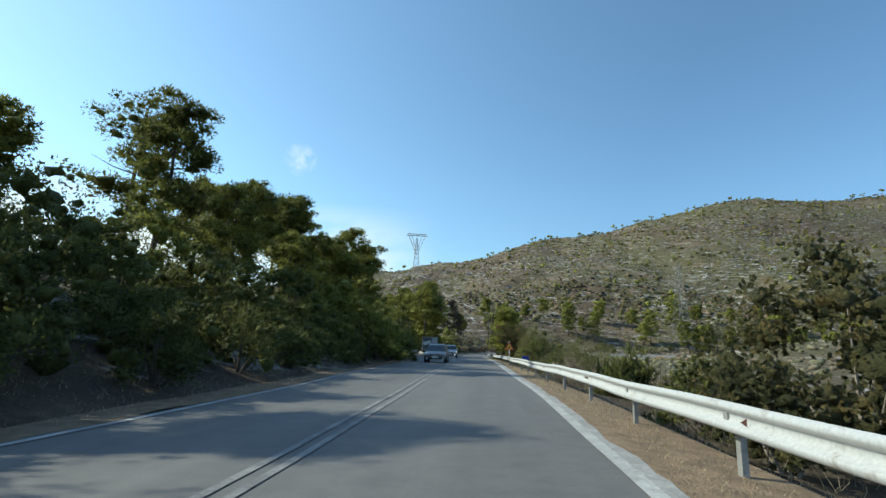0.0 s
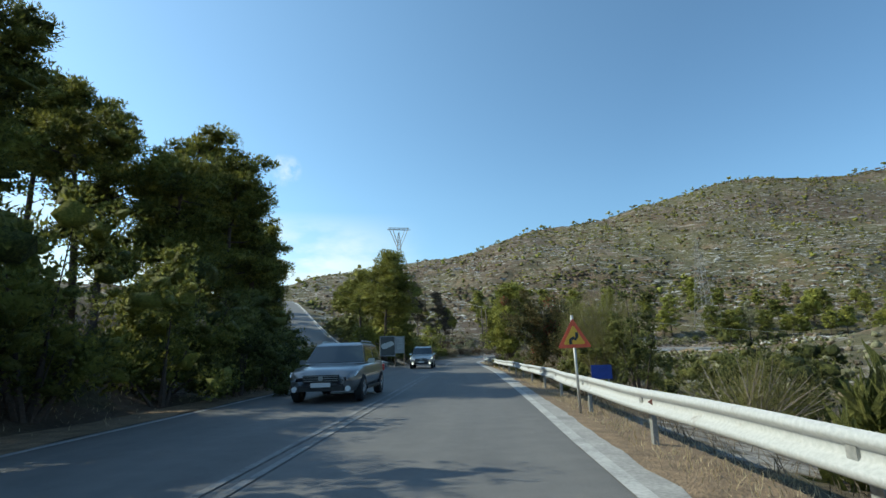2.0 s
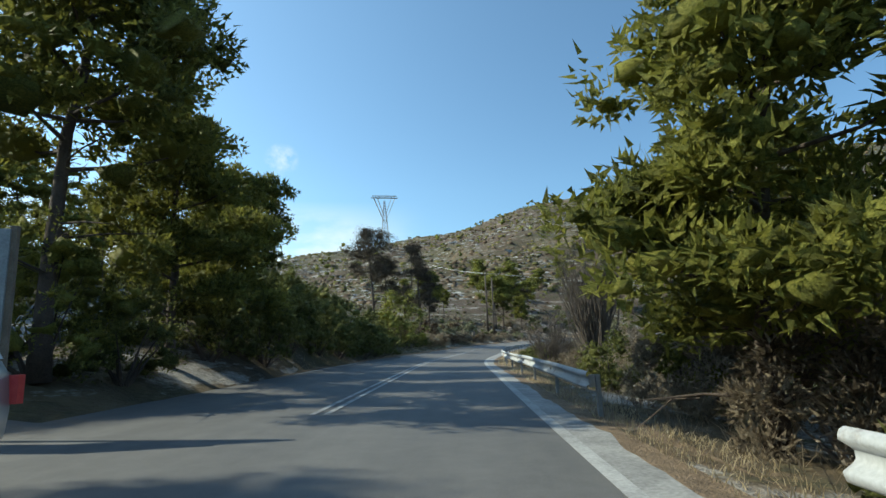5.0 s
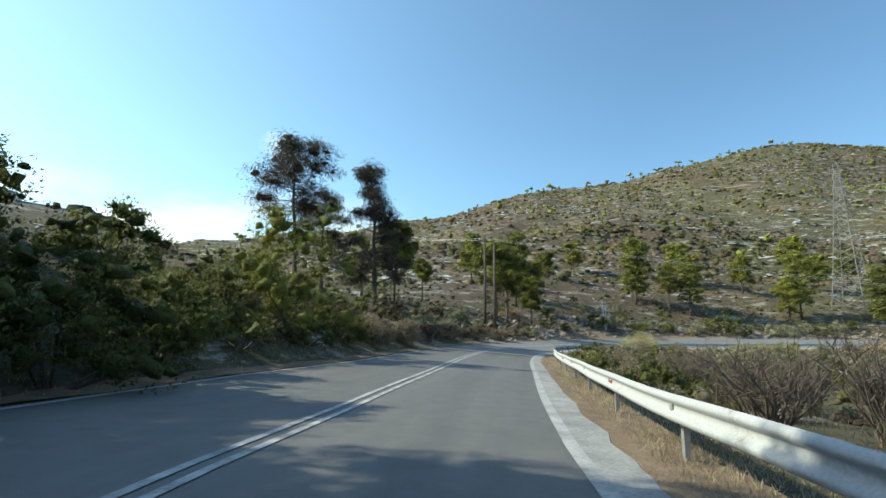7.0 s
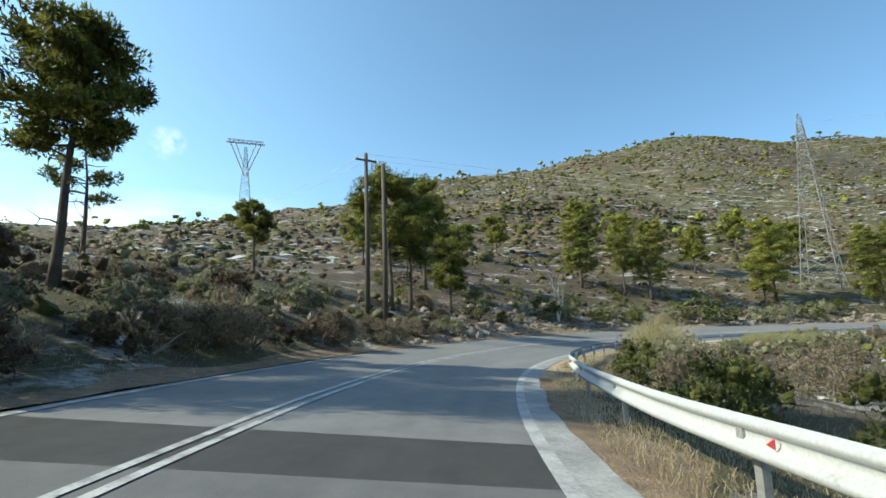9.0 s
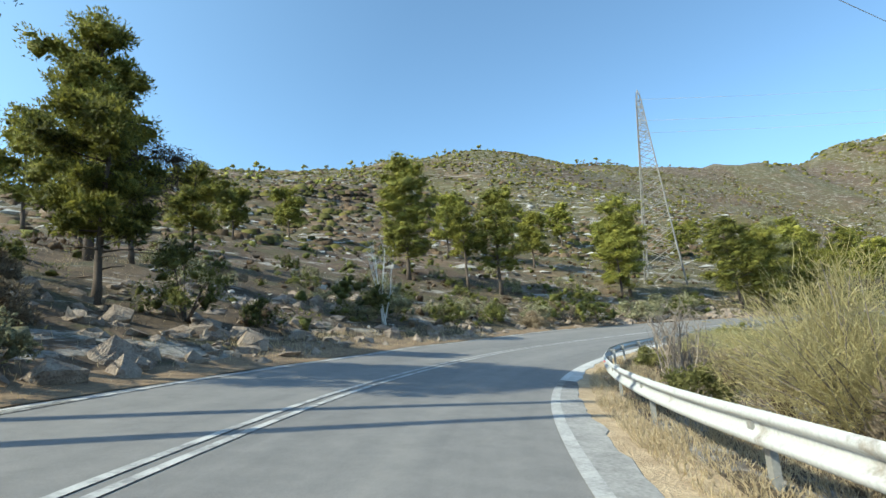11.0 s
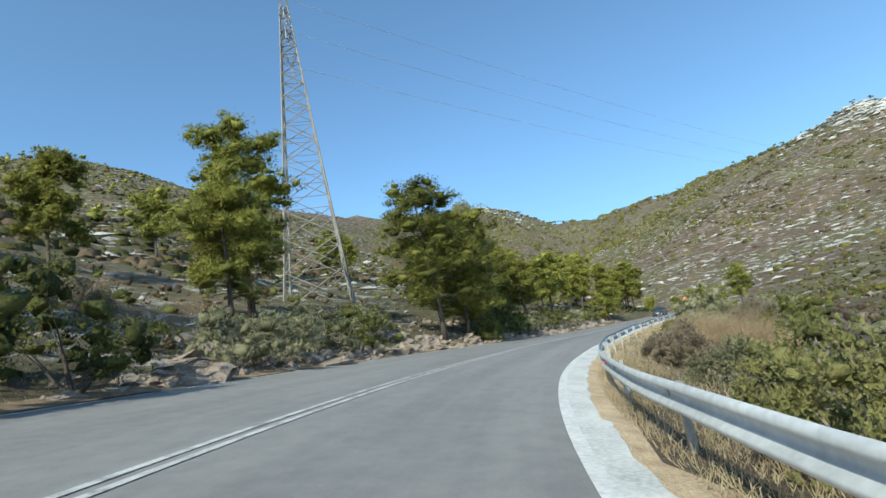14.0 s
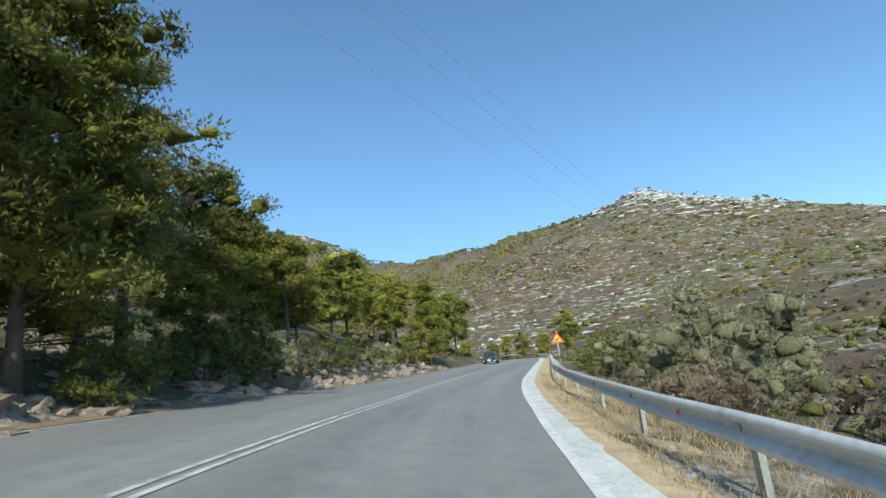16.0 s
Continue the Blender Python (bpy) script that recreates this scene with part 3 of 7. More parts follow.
def tube(points, radii, n=7, cap=True):
    p = np.array(points, float)
    r = np.broadcast_to(np.asarray(radii, float), len(p))
    t = np.gradient(p, axis=0)
    t /= np.linalg.norm(t, axis=1)[:, None] + 1e-9
    ref = np.where(np.abs(t[:, 2:3]) > 0.9, np.array([[1.0, 0, 0]]), np.array([[0, 0, 1.0]]))
    a = np.cross(t, ref)
    a /= np.linalg.norm(a, axis=1)[:, None] + 1e-9
    b = np.cross(t, a)
    q = np.linspace(0, 2 * np.pi, n, endpoint=False)
    v = p[:, None] + r[:, None, None] * (a[:, None] * np.cos(q)[None, :, None] + b[:, None] * np.sin(q)[None, :, None])
    f = []
    for i in range(len(p) - 1):
        for j in range(n):
            f.append((i * n + j, i * n + (j + 1) % n, (i + 1) * n + (j + 1) % n, (i + 1) * n + j))
    if cap:
        f += [tuple(range(n - 1, -1, -1)), tuple((len(p) - 1) * n + j for j in range(n))]
    return v.reshape(-1, 3), f


def bar(a, b, w):
    return tube([a, b], w, 4)


def gz(x, y):
    return float(ground_z([(x, y)])[0])


def ray_place(s, l):
    x, y = at(s, l)
    return float(x), float(y)


# ---- guard rail ----
W_BEAM = [(0.03, 0.31), (0.0, 0.292), (-0.012, 0.262), (-0.012, 0.238), (0.055, 0.192), (0.068, 0.175), (0.068, 0.135), (0.055, 0.118), (-0.012, 0.072), (-0.012, 0.048), (0.0, 0.018), (0.03, 0.0)]


def guard_rail(s0, s1, top, label, steel):
    root = thing("guard_rail", label, "guard rail", "guard rails")
    post_v, post_f = joined([box(0, 0.0, -0.39, 0.012, 0.11, 1.1), box(0.03, 0.05, -0.39, 0.06, 0.012, 1.1), box(0.03, -0.05, -0.39, 0.06, 0.012, 1.1)])
    post_mesh = None
    block_mesh = None
    for s in np.arange(s0, s1, 4.0):
        q = np.linspace(s, min(s + 4.0, s1), 5)
        l = rail_l(q)
        lift = (top + 0.014 * np.sin(q * 0.43) + 0.008 * np.sin(q * 1.1) - 0.31)
        rows = []
        for o, h in W_BEAM:
            xy = at(q, l - 0.16 + o)
            rows.append(np.c_[xy, deck(q, l) + lift + h])
        front = np.stack(rows, 1).reshape(-1, 3)
        rows = []
        for o, h in W_BEAM:
            xy = at(q, l - 0.156 + o + 0.004)
            rows.append(np.c_[xy, deck(q, l) + lift + h])
        back = np.stack(rows, 1).reshape(-1, 3)
        v, f = joined([(front, grid_faces(5, len(W_BEAM))), (back, [c[::-1] for c in grid_faces(5, len(W_BEAM))])])
        part("beam", v, f, steel, root, smooth=True)
        x, y = ray_place(s + 0.02, float(rail_l(s)))
        z = float(deck(s, rail_l(s))) + float(lift[0]) + 0.155
        n = at(s, 1.0) - at(s, 0.0)
        ang = math.degrees(math.atan2(n[1], n[0]))
        if post_mesh is None:
            p = part("post", post_v, post_f, POST, root)
            post_mesh = p.data
        else:
            p = new("post", post_mesh)
            p.parent = root
        p.matrix_basis = pose(x, y, z - 0.06, 0, 0, ang)
        v, f = box(-0.07, 0, 0, 0.09, 0.1, 0.2)
        if block_mesh is None:
            b = part("spacer", v, f, POST, root)
            block_mesh = b.data
        else:
            b = new("spacer", block_mesh)
            b.parent = root
        b.matrix_basis = pose(x, y, z, 0, 0, ang)
    return root


def reflector(root, s, top, material, label):
    l = float(rail_l(s))
    x, y = ray_place(s, l - 0.125)
    z = float(deck(s, l)) + top - 0.155
    n = at(s, 1.0) - at(s, 0.0)
    ang = math.degrees(math.atan2(n[1], n[0]))
    v = [(-0.01, -0.006, 0.05), (-0.01, -0.006, -0.05), (-0.09, -0.006, 0.0), (-0.01, 0.006, 0.05), (-0.01, 0.006, -0.05), (-0.09, 0.006, 0.0)]
    v = [(a * 0.75, b, c * 0.8) for a, b, c in v]
    ob = part("reflector", v, [(0, 1, 2), (5, 4, 3), (0, 3, 4, 1), (1, 4, 5, 2), (2, 5, 3, 0)], material, root, label)
    ob.matrix_basis = pose(x, y, z, 0, 0, ang)


RED = simple("red_reflector", (0.62, 0.05, 0.05), (0.75, 0.10, 0.09), 20, 0.35)
BROWN_REFL = simple("dirty_reflector", (0.16, 0.06, 0.05), (0.28, 0.12, 0.10), 20, 0.5)
RAIL_GREY = simple("grey_galvanised_steel", (0.38, 0.4, 0.41), (0.54, 0.56, 0.57), 1.0, 0.5, 0.12, bumpy=0.1, dist=0.004)
rail_a = guard_rail(-26, 78, 0.70, "long dusty white steel guard rail on posts beside the road", RAIL_WHITE)
rail_b = guard_rail(84, 184, 0.70, "curving dusty white steel guard rail on posts", RAIL_WHITE)
rail_c = guard_rail(184.0, 330, 0.75, "grey galvanised steel guard rail on posts round the bend", RAIL_GREY)
for s in (5.5, 13.5, 25.5, 37.5, 49.5, 61.5):
    reflector(rail_a, s, 0.70, BROWN_REFL, "dirty dark red reflector")
for s in (103.5, 115.5, 127.5, 139.5, 151.5, 165.5, 179.5):
    reflector(rail_b, s, 0.70, RED, "small red reflector")
for s in (189.5, 201.5, 213.5, 221.2, 237.5, 249.5):
    reflector(rail_c, s, 0.75, RED, "small red reflector")


# ---- signs ----
SIGN_RED = simple("faded_red_enamel", (0.60, 0.07, 0.03), (0.72, 0.12, 0.05), 6, 0.4)
SIGN_YELLOW = simple("faded_yellow_enamel", (0.72, 0.38, 0.03), (0.80, 0.46, 0.05), 6, 0.4)
SIGN_BLACK = simple("black_enamel", (0.015, 0.015, 0.018), (0.03, 0.03, 0.033), 6, 0.4)
STEEL = simple("galvanised_pole_steel", (0.34, 0.34, 0.33), (0.5, 0.5, 0.49), 5, 0.45, 0.5)


def plate(outline, y0, y1):
    n = len(outline)
    v = [(x, y0, z) for x, z in outline] + [(x, y1, z) for x, z in outline]
    f = [tuple(range(n)), tuple(range(2 * n - 1, n - 1, -1))] + [(i, i + n, (i + 1) % n + n, (i + 1) % n) for i in range(n)]
    return v, f


def round_triangle(side, r, cz):
    h = side * math.sqrt(3) / 2
    corners = [(-side / 2, -h / 3), (side / 2, -h / 3), (0, 2 * h / 3)]
    out = []
    for k, (x, z) in enumerate(corners):
        m = math.hypot(x, z)
        cx, cz_ = x * (1 - 2 * r / m), z * (1 - 2 * r / m)
        base = math.atan2(z, x)
        for a in (-60, -30, 0, 30, 60):
            q = base + radians(a)
            out.append((cx + r * math.cos(q), cz_ + r * math.sin(q) + cz))
    return out


def triangle_sign(x, y, turn, side, centre_z, label, lean=0.0, far=False):
    base = gz(x, y) - 0.2
    root = thing("traffic_sign", label, "road sign", "warning signs")
    root.matrix_basis = pose(x, y, base, 0, lean, turn)
    cz = centre_z - base
    v, f = tube([(0, 0.05, 0), (0, 0.05, cz + side * 0.66)], 0.03, 10)
    part("pole", v, f, STEEL, root, smooth=True)
    for nm, sd, y0, m, lb in (("border_plate", side, 0.0, SIGN_RED, "faded red border"), ("panel", side * 0.66, -0.004, SIGN_YELLOW, "yellow panel")):
        v, f = plate(round_triangle(sd, 0.035 * side, cz), y0, y0 + (0.012 if nm == "border_plate" else 0.004))
        pl = part(nm, v, f, m, root, lb)
    k = side / 0.9
    path = [(-0.10, -0.17), (-0.10, -0.05), (-0.02, 0.0), (0.03, -0.04), (0.075, 0.02), (0.075, 0.14)]
    w = 0.04
    up = [(a * k, b * k + cz) for a, b in path]
    left, right = [], []
    for i, (a, b) in enumerate(up):
        p0, p1 = up[max(i - 1, 0)], up[min(i + 1, len(up) - 1)]
        dx, dz = p1[0] - p0[0], p1[1] - p0[1]
        m = math.hypot(dx, dz)
        left.append((a - dz / m * w * k, b + dx / m * w * k))
        right.append((a + dz / m * w * k, b - dx / m * w * k))
    v = [(a, -0.008, b) for a, b in left] + [(a, -0.008, b) for a, b in right]
    n = len(up)
    f = [(i, i + 1, n + i + 1, n + i) for i in range(n - 1)]
    part("symbol", v, f, SIGN_BLACK, root, "black double-bend symbol")
    v, f = joined([box(0, 0.045, cz - 0.12, 0.09, 0.03, 0.04), box(0, 0.045, cz + 0.15, 0.09, 0.03, 0.04)])
    part("clamp", v, f, STEEL, root)
    return root


triangle_sign(5.98, 43.95, -3, 0.70, 1.50, "red and yellow triangular double-bend warning sign behind the guard rail", lean=-1)
sx, sy = ray_place(270, 3.6)
triangle_sign(sx, sy, -100, 0.9, 1.95, "yellow warning sign on a pole at the bend's end")

BLUE = simple("faded_blue_paint", (0.012, 0.035, 0.22), (0.025, 0.07, 0.36), 4, 0.5)


def blue_panel(x, y, turn):
    g = gz(x, y)
    p = thing("small_sign", "small faded blue metal panel half hidden by shrubs", "sign", loc=(x, y, g), turn=turn)
    v, f = box(0, 0, 0.6 - g, 0.6, 0.02, 0.4)
    part("panel", v, f, BLUE, p)
    for px in (-0.2, 0.2):
        v, f = tube([(px, 0.03, -0.2), (px, 0.03, 0.75 - g)], 0.022, 8)
        part("post", v, f, STEEL, p, smooth=True)


blue_panel(*ray_place(46.4, 3.6), -4)

# ---- notice board at the junction ----
BOARD_DARK = simple("dark_weathered_board", (0.05, 0.055, 0.05), (0.10, 0.105, 0.10), 3, 0.6)
BOARD_PALE = simple("pale_weathered_board", (0.42, 0.42, 0.40), (0.60, 0.60, 0.58), 4, 0.6)
BOARD_GREY = simple("grey_weathered_board", (0.24, 0.25, 0.25), (0.36, 0.37, 0.37), 4, 0.6)
WOOD = simple("weathered_timber", (0.13, 0.10, 0.075), (0.25, 0.20, 0.15), 6, 0.9, bumpy=0.5)


def notice_board(x, y, turn):
    g = gz(x, y)
    b = thing("notice_board", "two-panel weathered notice board on timber legs beside the junction", "notice board", loc=(x, y, g - 0.1), turn=turn)
    top = 3.1 - g + 0.1
    for px in (-1.18, 0.27, 1.18):
        v, f = box(px, 0.06, top / 2, 0.09, 0.09, top)
        part("leg", v, f, WOOD, b)
    v, f = box(-0.46, 0.0, top - 0.95, 1.42, 0.05, 1.86)
    a = part("map_panel", v, f, BOARD_DARK, b, "dark map panel with a pale outline")
    rng_ = random.Random(3)
    pts = []
    for i in range(26):
        q = i / 26 * 2 * math.pi
        r = 0.42 + 0.16 * math.sin(2 * q + 0.6) + rng_.uniform(-0.06, 0.06)
        pts.append((-0.46 + r * 1.15 * math.cos(q), top - 0.85 + r * 0.85 * math.sin(q)))
    v, f = plate(pts, -0.031, -0.027)
    part("map_shape", v, f, BOARD_PALE, a, "pale map outline")
    v, f = joined([box(-0.46, -0.03, top - 0.03, 1.5, 0.05, 0.07), box(-0.46, -0.03, top - 1.86, 1.5, 0.05, 0.07), box(-1.16, -0.03, top - 0.95, 0.06, 0.05, 1.8), box(0.24, -0.03, top - 0.95, 0.06, 0.05, 1.8)])
    part("frame", v, f, BOARD_GREY, a)
    v, f = box(0.72, 0.0, top - 0.85, 0.88, 0.04, 1.6)
    a = part("text_panel", v, f, BOARD_GREY, b, "grey text panel")
    for i in range(7):
        v, f = box(0.72 - 0.03 * (i % 3), -0.023, top - 0.25 - 0.16 * i, 0.6 - 0.06 * (i % 3), 0.006, 0.035)
        part("text_bar", v, f, BOARD_PALE, a)


notice_board(-0.55, 84.5, 12)

# ---- pylons, poles and cables ----
LATTICE = simple("weathered_lattice_steel", (0.20, 0.185, 0.165), (0.34, 0.32, 0.295), 0.8, 0.6, 0.2)


def pylon(x, y, top_z, base_half, turn, head, label):
    g = gz(x, y) - 0.8
    h = top_z - g
    root = thing("pylon", label, "pylon", "pylons", loc=(x, y, g), turn=turn)
    top_half = 0.32
    half = lambda z: base_half + (top_half - base_half) * min(z / (h * 0.97), 1) ** 0.9  # noqa: E731
    zs = [0]
    while zs[-1] < h * 0.93:
        zs.append(min(zs[-1] + max(half(zs[-1]) * 1.15, 0.75), h * 0.97))
    corner = ((-1, -1), (1, -1), (1, 1), (-1, 1))
    pt = lambda c, z: (c[0] * half(z), c[1] * half(z), z)  # noqa: E731
    for c in corner:
        v, f = tube([pt(c, z) for z in zs], [0.1 - 0.045 * z / h for z in zs], 4)
        part("leg", v, f, LATTICE, root)
    for k in range(4):
        a, b = corner[k], corner[(k + 1) % 4]
        bits = []
        for i in range(len(zs) - 1):
            z0, z1 = zs[i], zs[i + 1]
            bits.append(bar(pt(a, z0), pt(b, z1), 0.046))
            if i < 2 or i % 2 == 0:
                bits.append(bar(pt(b, z0), pt(a, z1), 0.046))
            bits.append(bar(pt(a, z1), pt(b, z1), 0.032))
        v, f = joined(bits)
        part("bracing", v, f, LATTICE, root)
    if head == "arms":
        for z, w in ((h * 0.80, 3.3), (h * 0.88, 2.6), (h * 0.955, 2.0)):
            for sgn in (-1, 1):
                hw = half(z)
                bits = [bar((sgn * hw, d * hw, z), (sgn * w, 0, z + 0.1), 0.04) for d in (-1, 1)] + [bar((sgn * hw, d * hw, z + 0.9), (sgn * w, 0, z + 0.1), 0.035) for d in (-1, 1)]
                v, f = joined(bits)
                arm = part("cross_arm", v, f, LATTICE, root)
                v, f = tube([(sgn * w, 0, z + 0.1), (sgn * w, 0, z - 0.9)], 0.05, 6)
                part("insulator", v, f, POST, arm)
        v, f = joined([bar(pt(c, zs[-1]), (0, 0, h), 0.04) for c in corner])
        part("peak", v, f, LATTICE, root)
    else:
        bits = []
        for sgn in (-1, 1):
            for d in (-0.5, 0.5):
                bits += [bar((sgn * 0.4, d, h * 0.6), (sgn * 5.2, d, h), 0.13), bar((sgn * 0.4, d, h * 0.7), (sgn * 3.4, d, h), 0.1)]
        for d in (-0.5, 0.5):
            bits += [bar((-6.5, d, h), (6.5, d, h), 0.14), bar((-6, d, h + 1), (6, d, h + 1), 0.1)]
            bits += [bar((i * 1.5, d, h), (i * 1.5 + 0.75, d, h + 1), 0.07) for i in range(-4, 4)]
        v, f = joined(bits)
        part("delta_head", v, f, LATTICE, root)
    return root, h


PYX, PYY = 97.0, 209.8
pylon(PYX, PYY, 38.4, 2.9, 30, "arms", "tall weathered steel lattice pylon on the slope above the road")
pylon(-12.7, 327.5, 72.0, 2.6, 10, "delta", "distant steel lattice pylon with a wide delta head")
POLE_WOOD = simple("creosoted_pole_timber", (0.055, 0.042, 0.034), (0.12, 0.095, 0.075), 4, 0.9, bumpy=0.5)


def utility_pole(x, y, top_z, label, arm=True):
    g = gz(x, y) - 0.5
    h = top_z - g
    root = thing("utility_pole", label, "utility pole", "utility poles", loc=(x, y, g), turn=20)
    v, f = tube([(0, 0, 0), (0.02, 0, h * 0.5), (0, 0.02, h)], [0.17, 0.145, 0.115], 10)
    part("pole", v, f, POLE_WOOD, root, smooth=True)
    if arm:
        v, f = box(0, 0, h - 0.5, 1.5, 0.09, 0.11)
        a = part("cross_arm", v, f, POLE_WOOD, root)
        for i in (-0.65, 0.0, 0.65):
            v, f = tube([(i, 0, h - 0.45), (i, 0, h - 0.22)], [0.05, 0.03], 8)
            part("insulator", v, f, BOARD_PALE, a, "pale insulator")
    return np.array((x, y, top_z - 0.25))


pa = utility_pole(17.0, 171.2, 13.4, "dark timber utility pole carrying cables over the road")
pb = utility_pole(17.95, 169.7, 12.2, "second dark timber utility pole propped beside it", arm=False)
pc = utility_pole(96.0, 156.0, 3.0, "dark timber utility pole down in the valley")
pd = utility_pole(2.0, 236.0, gz(2.0, 236.0) + 9, "timber utility pole up on the slope")
CABLE = simple("grey_cable", (0.5, 0.48, 0.44), (0.66, 0.64, 0.6), 2, 0.45)


def cable(a, b, sag, r, label, n=20):
    u = np.linspace(0, 1, n)[:, None]
    p = np.asarray(a) * (1 - u) + np.asarray(b) * u
    p[:, 2] -= (4 * u * (1 - u) * sag)[:, 0]
    v, f = tube(p, r, 4)
    tagged(linked("cable", v, f, CABLE), label, "cable", "overhead cables")


for o in (-0.6, 0.6):
    d = np.array((0.34 * o, 0.94 * o, 0))
    cable(pa + d, pc + d, 0.4, 0.012, "thin overhead cable between timber poles")
    cable(pa + d, pd + d, 0.9, 0.017, "thin overhead cable between timber poles")
for k, z in ((-1, 32.0), (1, 32.0), (-1, 35.5)):
    q = radians(30)
    a = np.array((PYX + k * 3 * math.cos(q), PYY + k * 3 * math.sin(q), z))
    cable(a, a + np.array((310, -190, 25)), 9, 0.022, "power line leaving the lattice pylon", 40)
# ---- vegetation ----
def leaves(centres, radii, per, length, width, rng_, up=0.35, shell=0.5, broad=False):
    """Small pointed needle tufts, or broad leaves, filling rough ellipsoids: corners by leaf."""
    c = np.repeat(np.asarray(centres, float), per, 0)
    r = np.repeat(np.asarray(radii, float).reshape(len(centres), -1), per, 0)
    if r.shape[1] == 1:
        r = np.repeat(r, 3, 1)
    n = len(c)
    d = rng_.normal(size=(n, 3))
    d /= np.linalg.norm(d, axis=1)[:, None]
    p = c + d * r * (shell + (1 - shell) * rng_.random((n, 1)) ** 0.6)
    t = d * 0.8 + rng_.normal(size=(n, 3)) * 0.5 + (0, 0, up)
    t /= np.linalg.norm(t, axis=1)[:, None]
    s = np.cross(t, rng_.normal(size=(n, 3)))
    s /= np.linalg.norm(s, axis=1)[:, None] + 1e-9
    ln = length * rng_.uniform(0.6, 1.35, (n, 1))
    w = width * rng_.uniform(0.7, 1.3, (n, 1))
    if broad:
        return np.stack([p, p + t * ln * 0.5 + s * w, p + t * ln, p + t * ln * 0.5 - s * w], 1)
    return np.stack([p - s * w * 1.25, p + s * w * 1.25, p + t * ln], 1)


def ball():
    """Corners of a twenty-sided ball with every side split in four."""
    p = (1 + math.sqrt(5)) / 2
    v = np.array([(-1, p, 0), (1, p, 0), (-1, -p, 0), (1, -p, 0), (0, -1, p), (0, 1, p), (0, -1, -p), (0, 1, -p), (p, 0, -1), (p, 0, 1), (-p, 0, -1), (-p, 0, 1)], float)
    f = [(0, 11, 5), (0, 5, 1), (0, 1, 7), (0, 7, 10), (0, 10, 11), (1, 5, 9), (5, 11, 4), (11, 10, 2), (10, 7, 6), (7, 1, 8), (3, 9, 4), (3, 4, 2), (3, 2, 6), (3, 6, 8), (3, 8, 9), (4, 9, 5), (2, 4, 11), (6, 2, 10), (8, 6, 7), (9, 8, 1)]
    v = [q / np.linalg.norm(q) for q in v]
    mids, out = {}, []

    def mid(i, j):
        k = (min(i, j), max(i, j))
        if k not in mids:
            q = v[i] + v[j]
            v.append(q / np.linalg.norm(q))
            mids[k] = len(v) - 1
        return mids[k]
    for i, j, k in f:
        x, y, z = mid(i, j), mid(j, k), mid(k, i)
        out += [(i, x, z), (j, y, x), (k, z, y), (x, y, z)]
    return np.array(v), np.array(out), np.array(f)


BALL_V, BALL_F, BALL_COARSE = ball()


def cores(centres, radii, rng_, size=0.8, coarse=False, rough=(0.35, 1.3)):
    """Dense rough inner mass of each clump, as loose facets."""
    c, r = np.asarray(centres, float), np.asarray(radii, float).reshape(len(centres), -1)
    if r.shape[1] == 1:
        r = np.repeat(r, 3, 1)
    n = 12 if coarse else len(BALL_V)
    v = BALL_V[None, :n] * rng_.uniform(*rough, (len(c), n, 1)) + rng_.normal(0, 0.12, (len(c), n, 3))
    v = v * r[:, None] * size + c[:, None]
    f = BALL_COARSE if coarse else BALL_F
    return v.reshape(-1, 3), (f[None] + n * np.arange(len(c))[:, None, None]).reshape(-1, 3)


def both(a, b):
    """Two core meshes in one."""
    return np.concatenate([a[0], b[0]]), np.concatenate([a[1], b[1] + len(a[0])])


def puffs(cs, rs, rg, k, size=(0.4, 0.62)):
    """Smaller tufts sitting on the upper and outer side of each clump."""
    c, r = np.repeat(np.asarray(cs, float), k, 0), np.repeat(np.asarray(rs, float), k, 0)
    d = rg.normal(size=(len(c), 3)) + (0, 0, 0.35)
    d /= np.linalg.norm(d, axis=1)[:, None]
    return c + d * r * 0.85, r * rg.uniform(*size, (len(c), 1))


def quad_mesh(name, v, material, core=None):
    """Loose leaves of equal corner count, with the smooth inner masses if given."""
    me = bpy.data.meshes.new(name)
    n, c = v.shape[:2]
    co, idx, start = v.reshape(-1, 3), np.arange(n * c), np.arange(0, n * c, c)
    if core is not None:
        idx = np.r_[idx, (core[1] + n * c).ravel()]
        start = np.r_[start, n * c + np.arange(0, core[1].size, 3)]
        co = np.concatenate([co, core[0]])
    me.vertices.add(len(co))
    me.vertices.foreach_set("co", np.ascontiguousarray(co, np.float32).ravel())
    me.loops.add(len(idx))
    me.loops.foreach_set("vertex_index", idx.astype(np.int32))
    me.polygons.add(len(start))
    me.polygons.foreach_set("loop_start", start.astype(np.int32))
    me.update(calc_edges=True)
    me.shade_smooth()
    me.materials.append(material)
    return me


def near_road(x, y):
    """1 close to the driven line, falling to 0 some 45 m away."""
    d = float(np.sqrt(((LINE - (x, y)) ** 2).sum(1).min()))
    return min(1.0, max(0.0, (38 - d) / 26))


def leaf_part(name, v, material, parent, label="", core=None):
    ob = new(name, quad_mesh(name, v, material, core))
    ob.parent = parent
    return tagged(ob, label) if label else ob


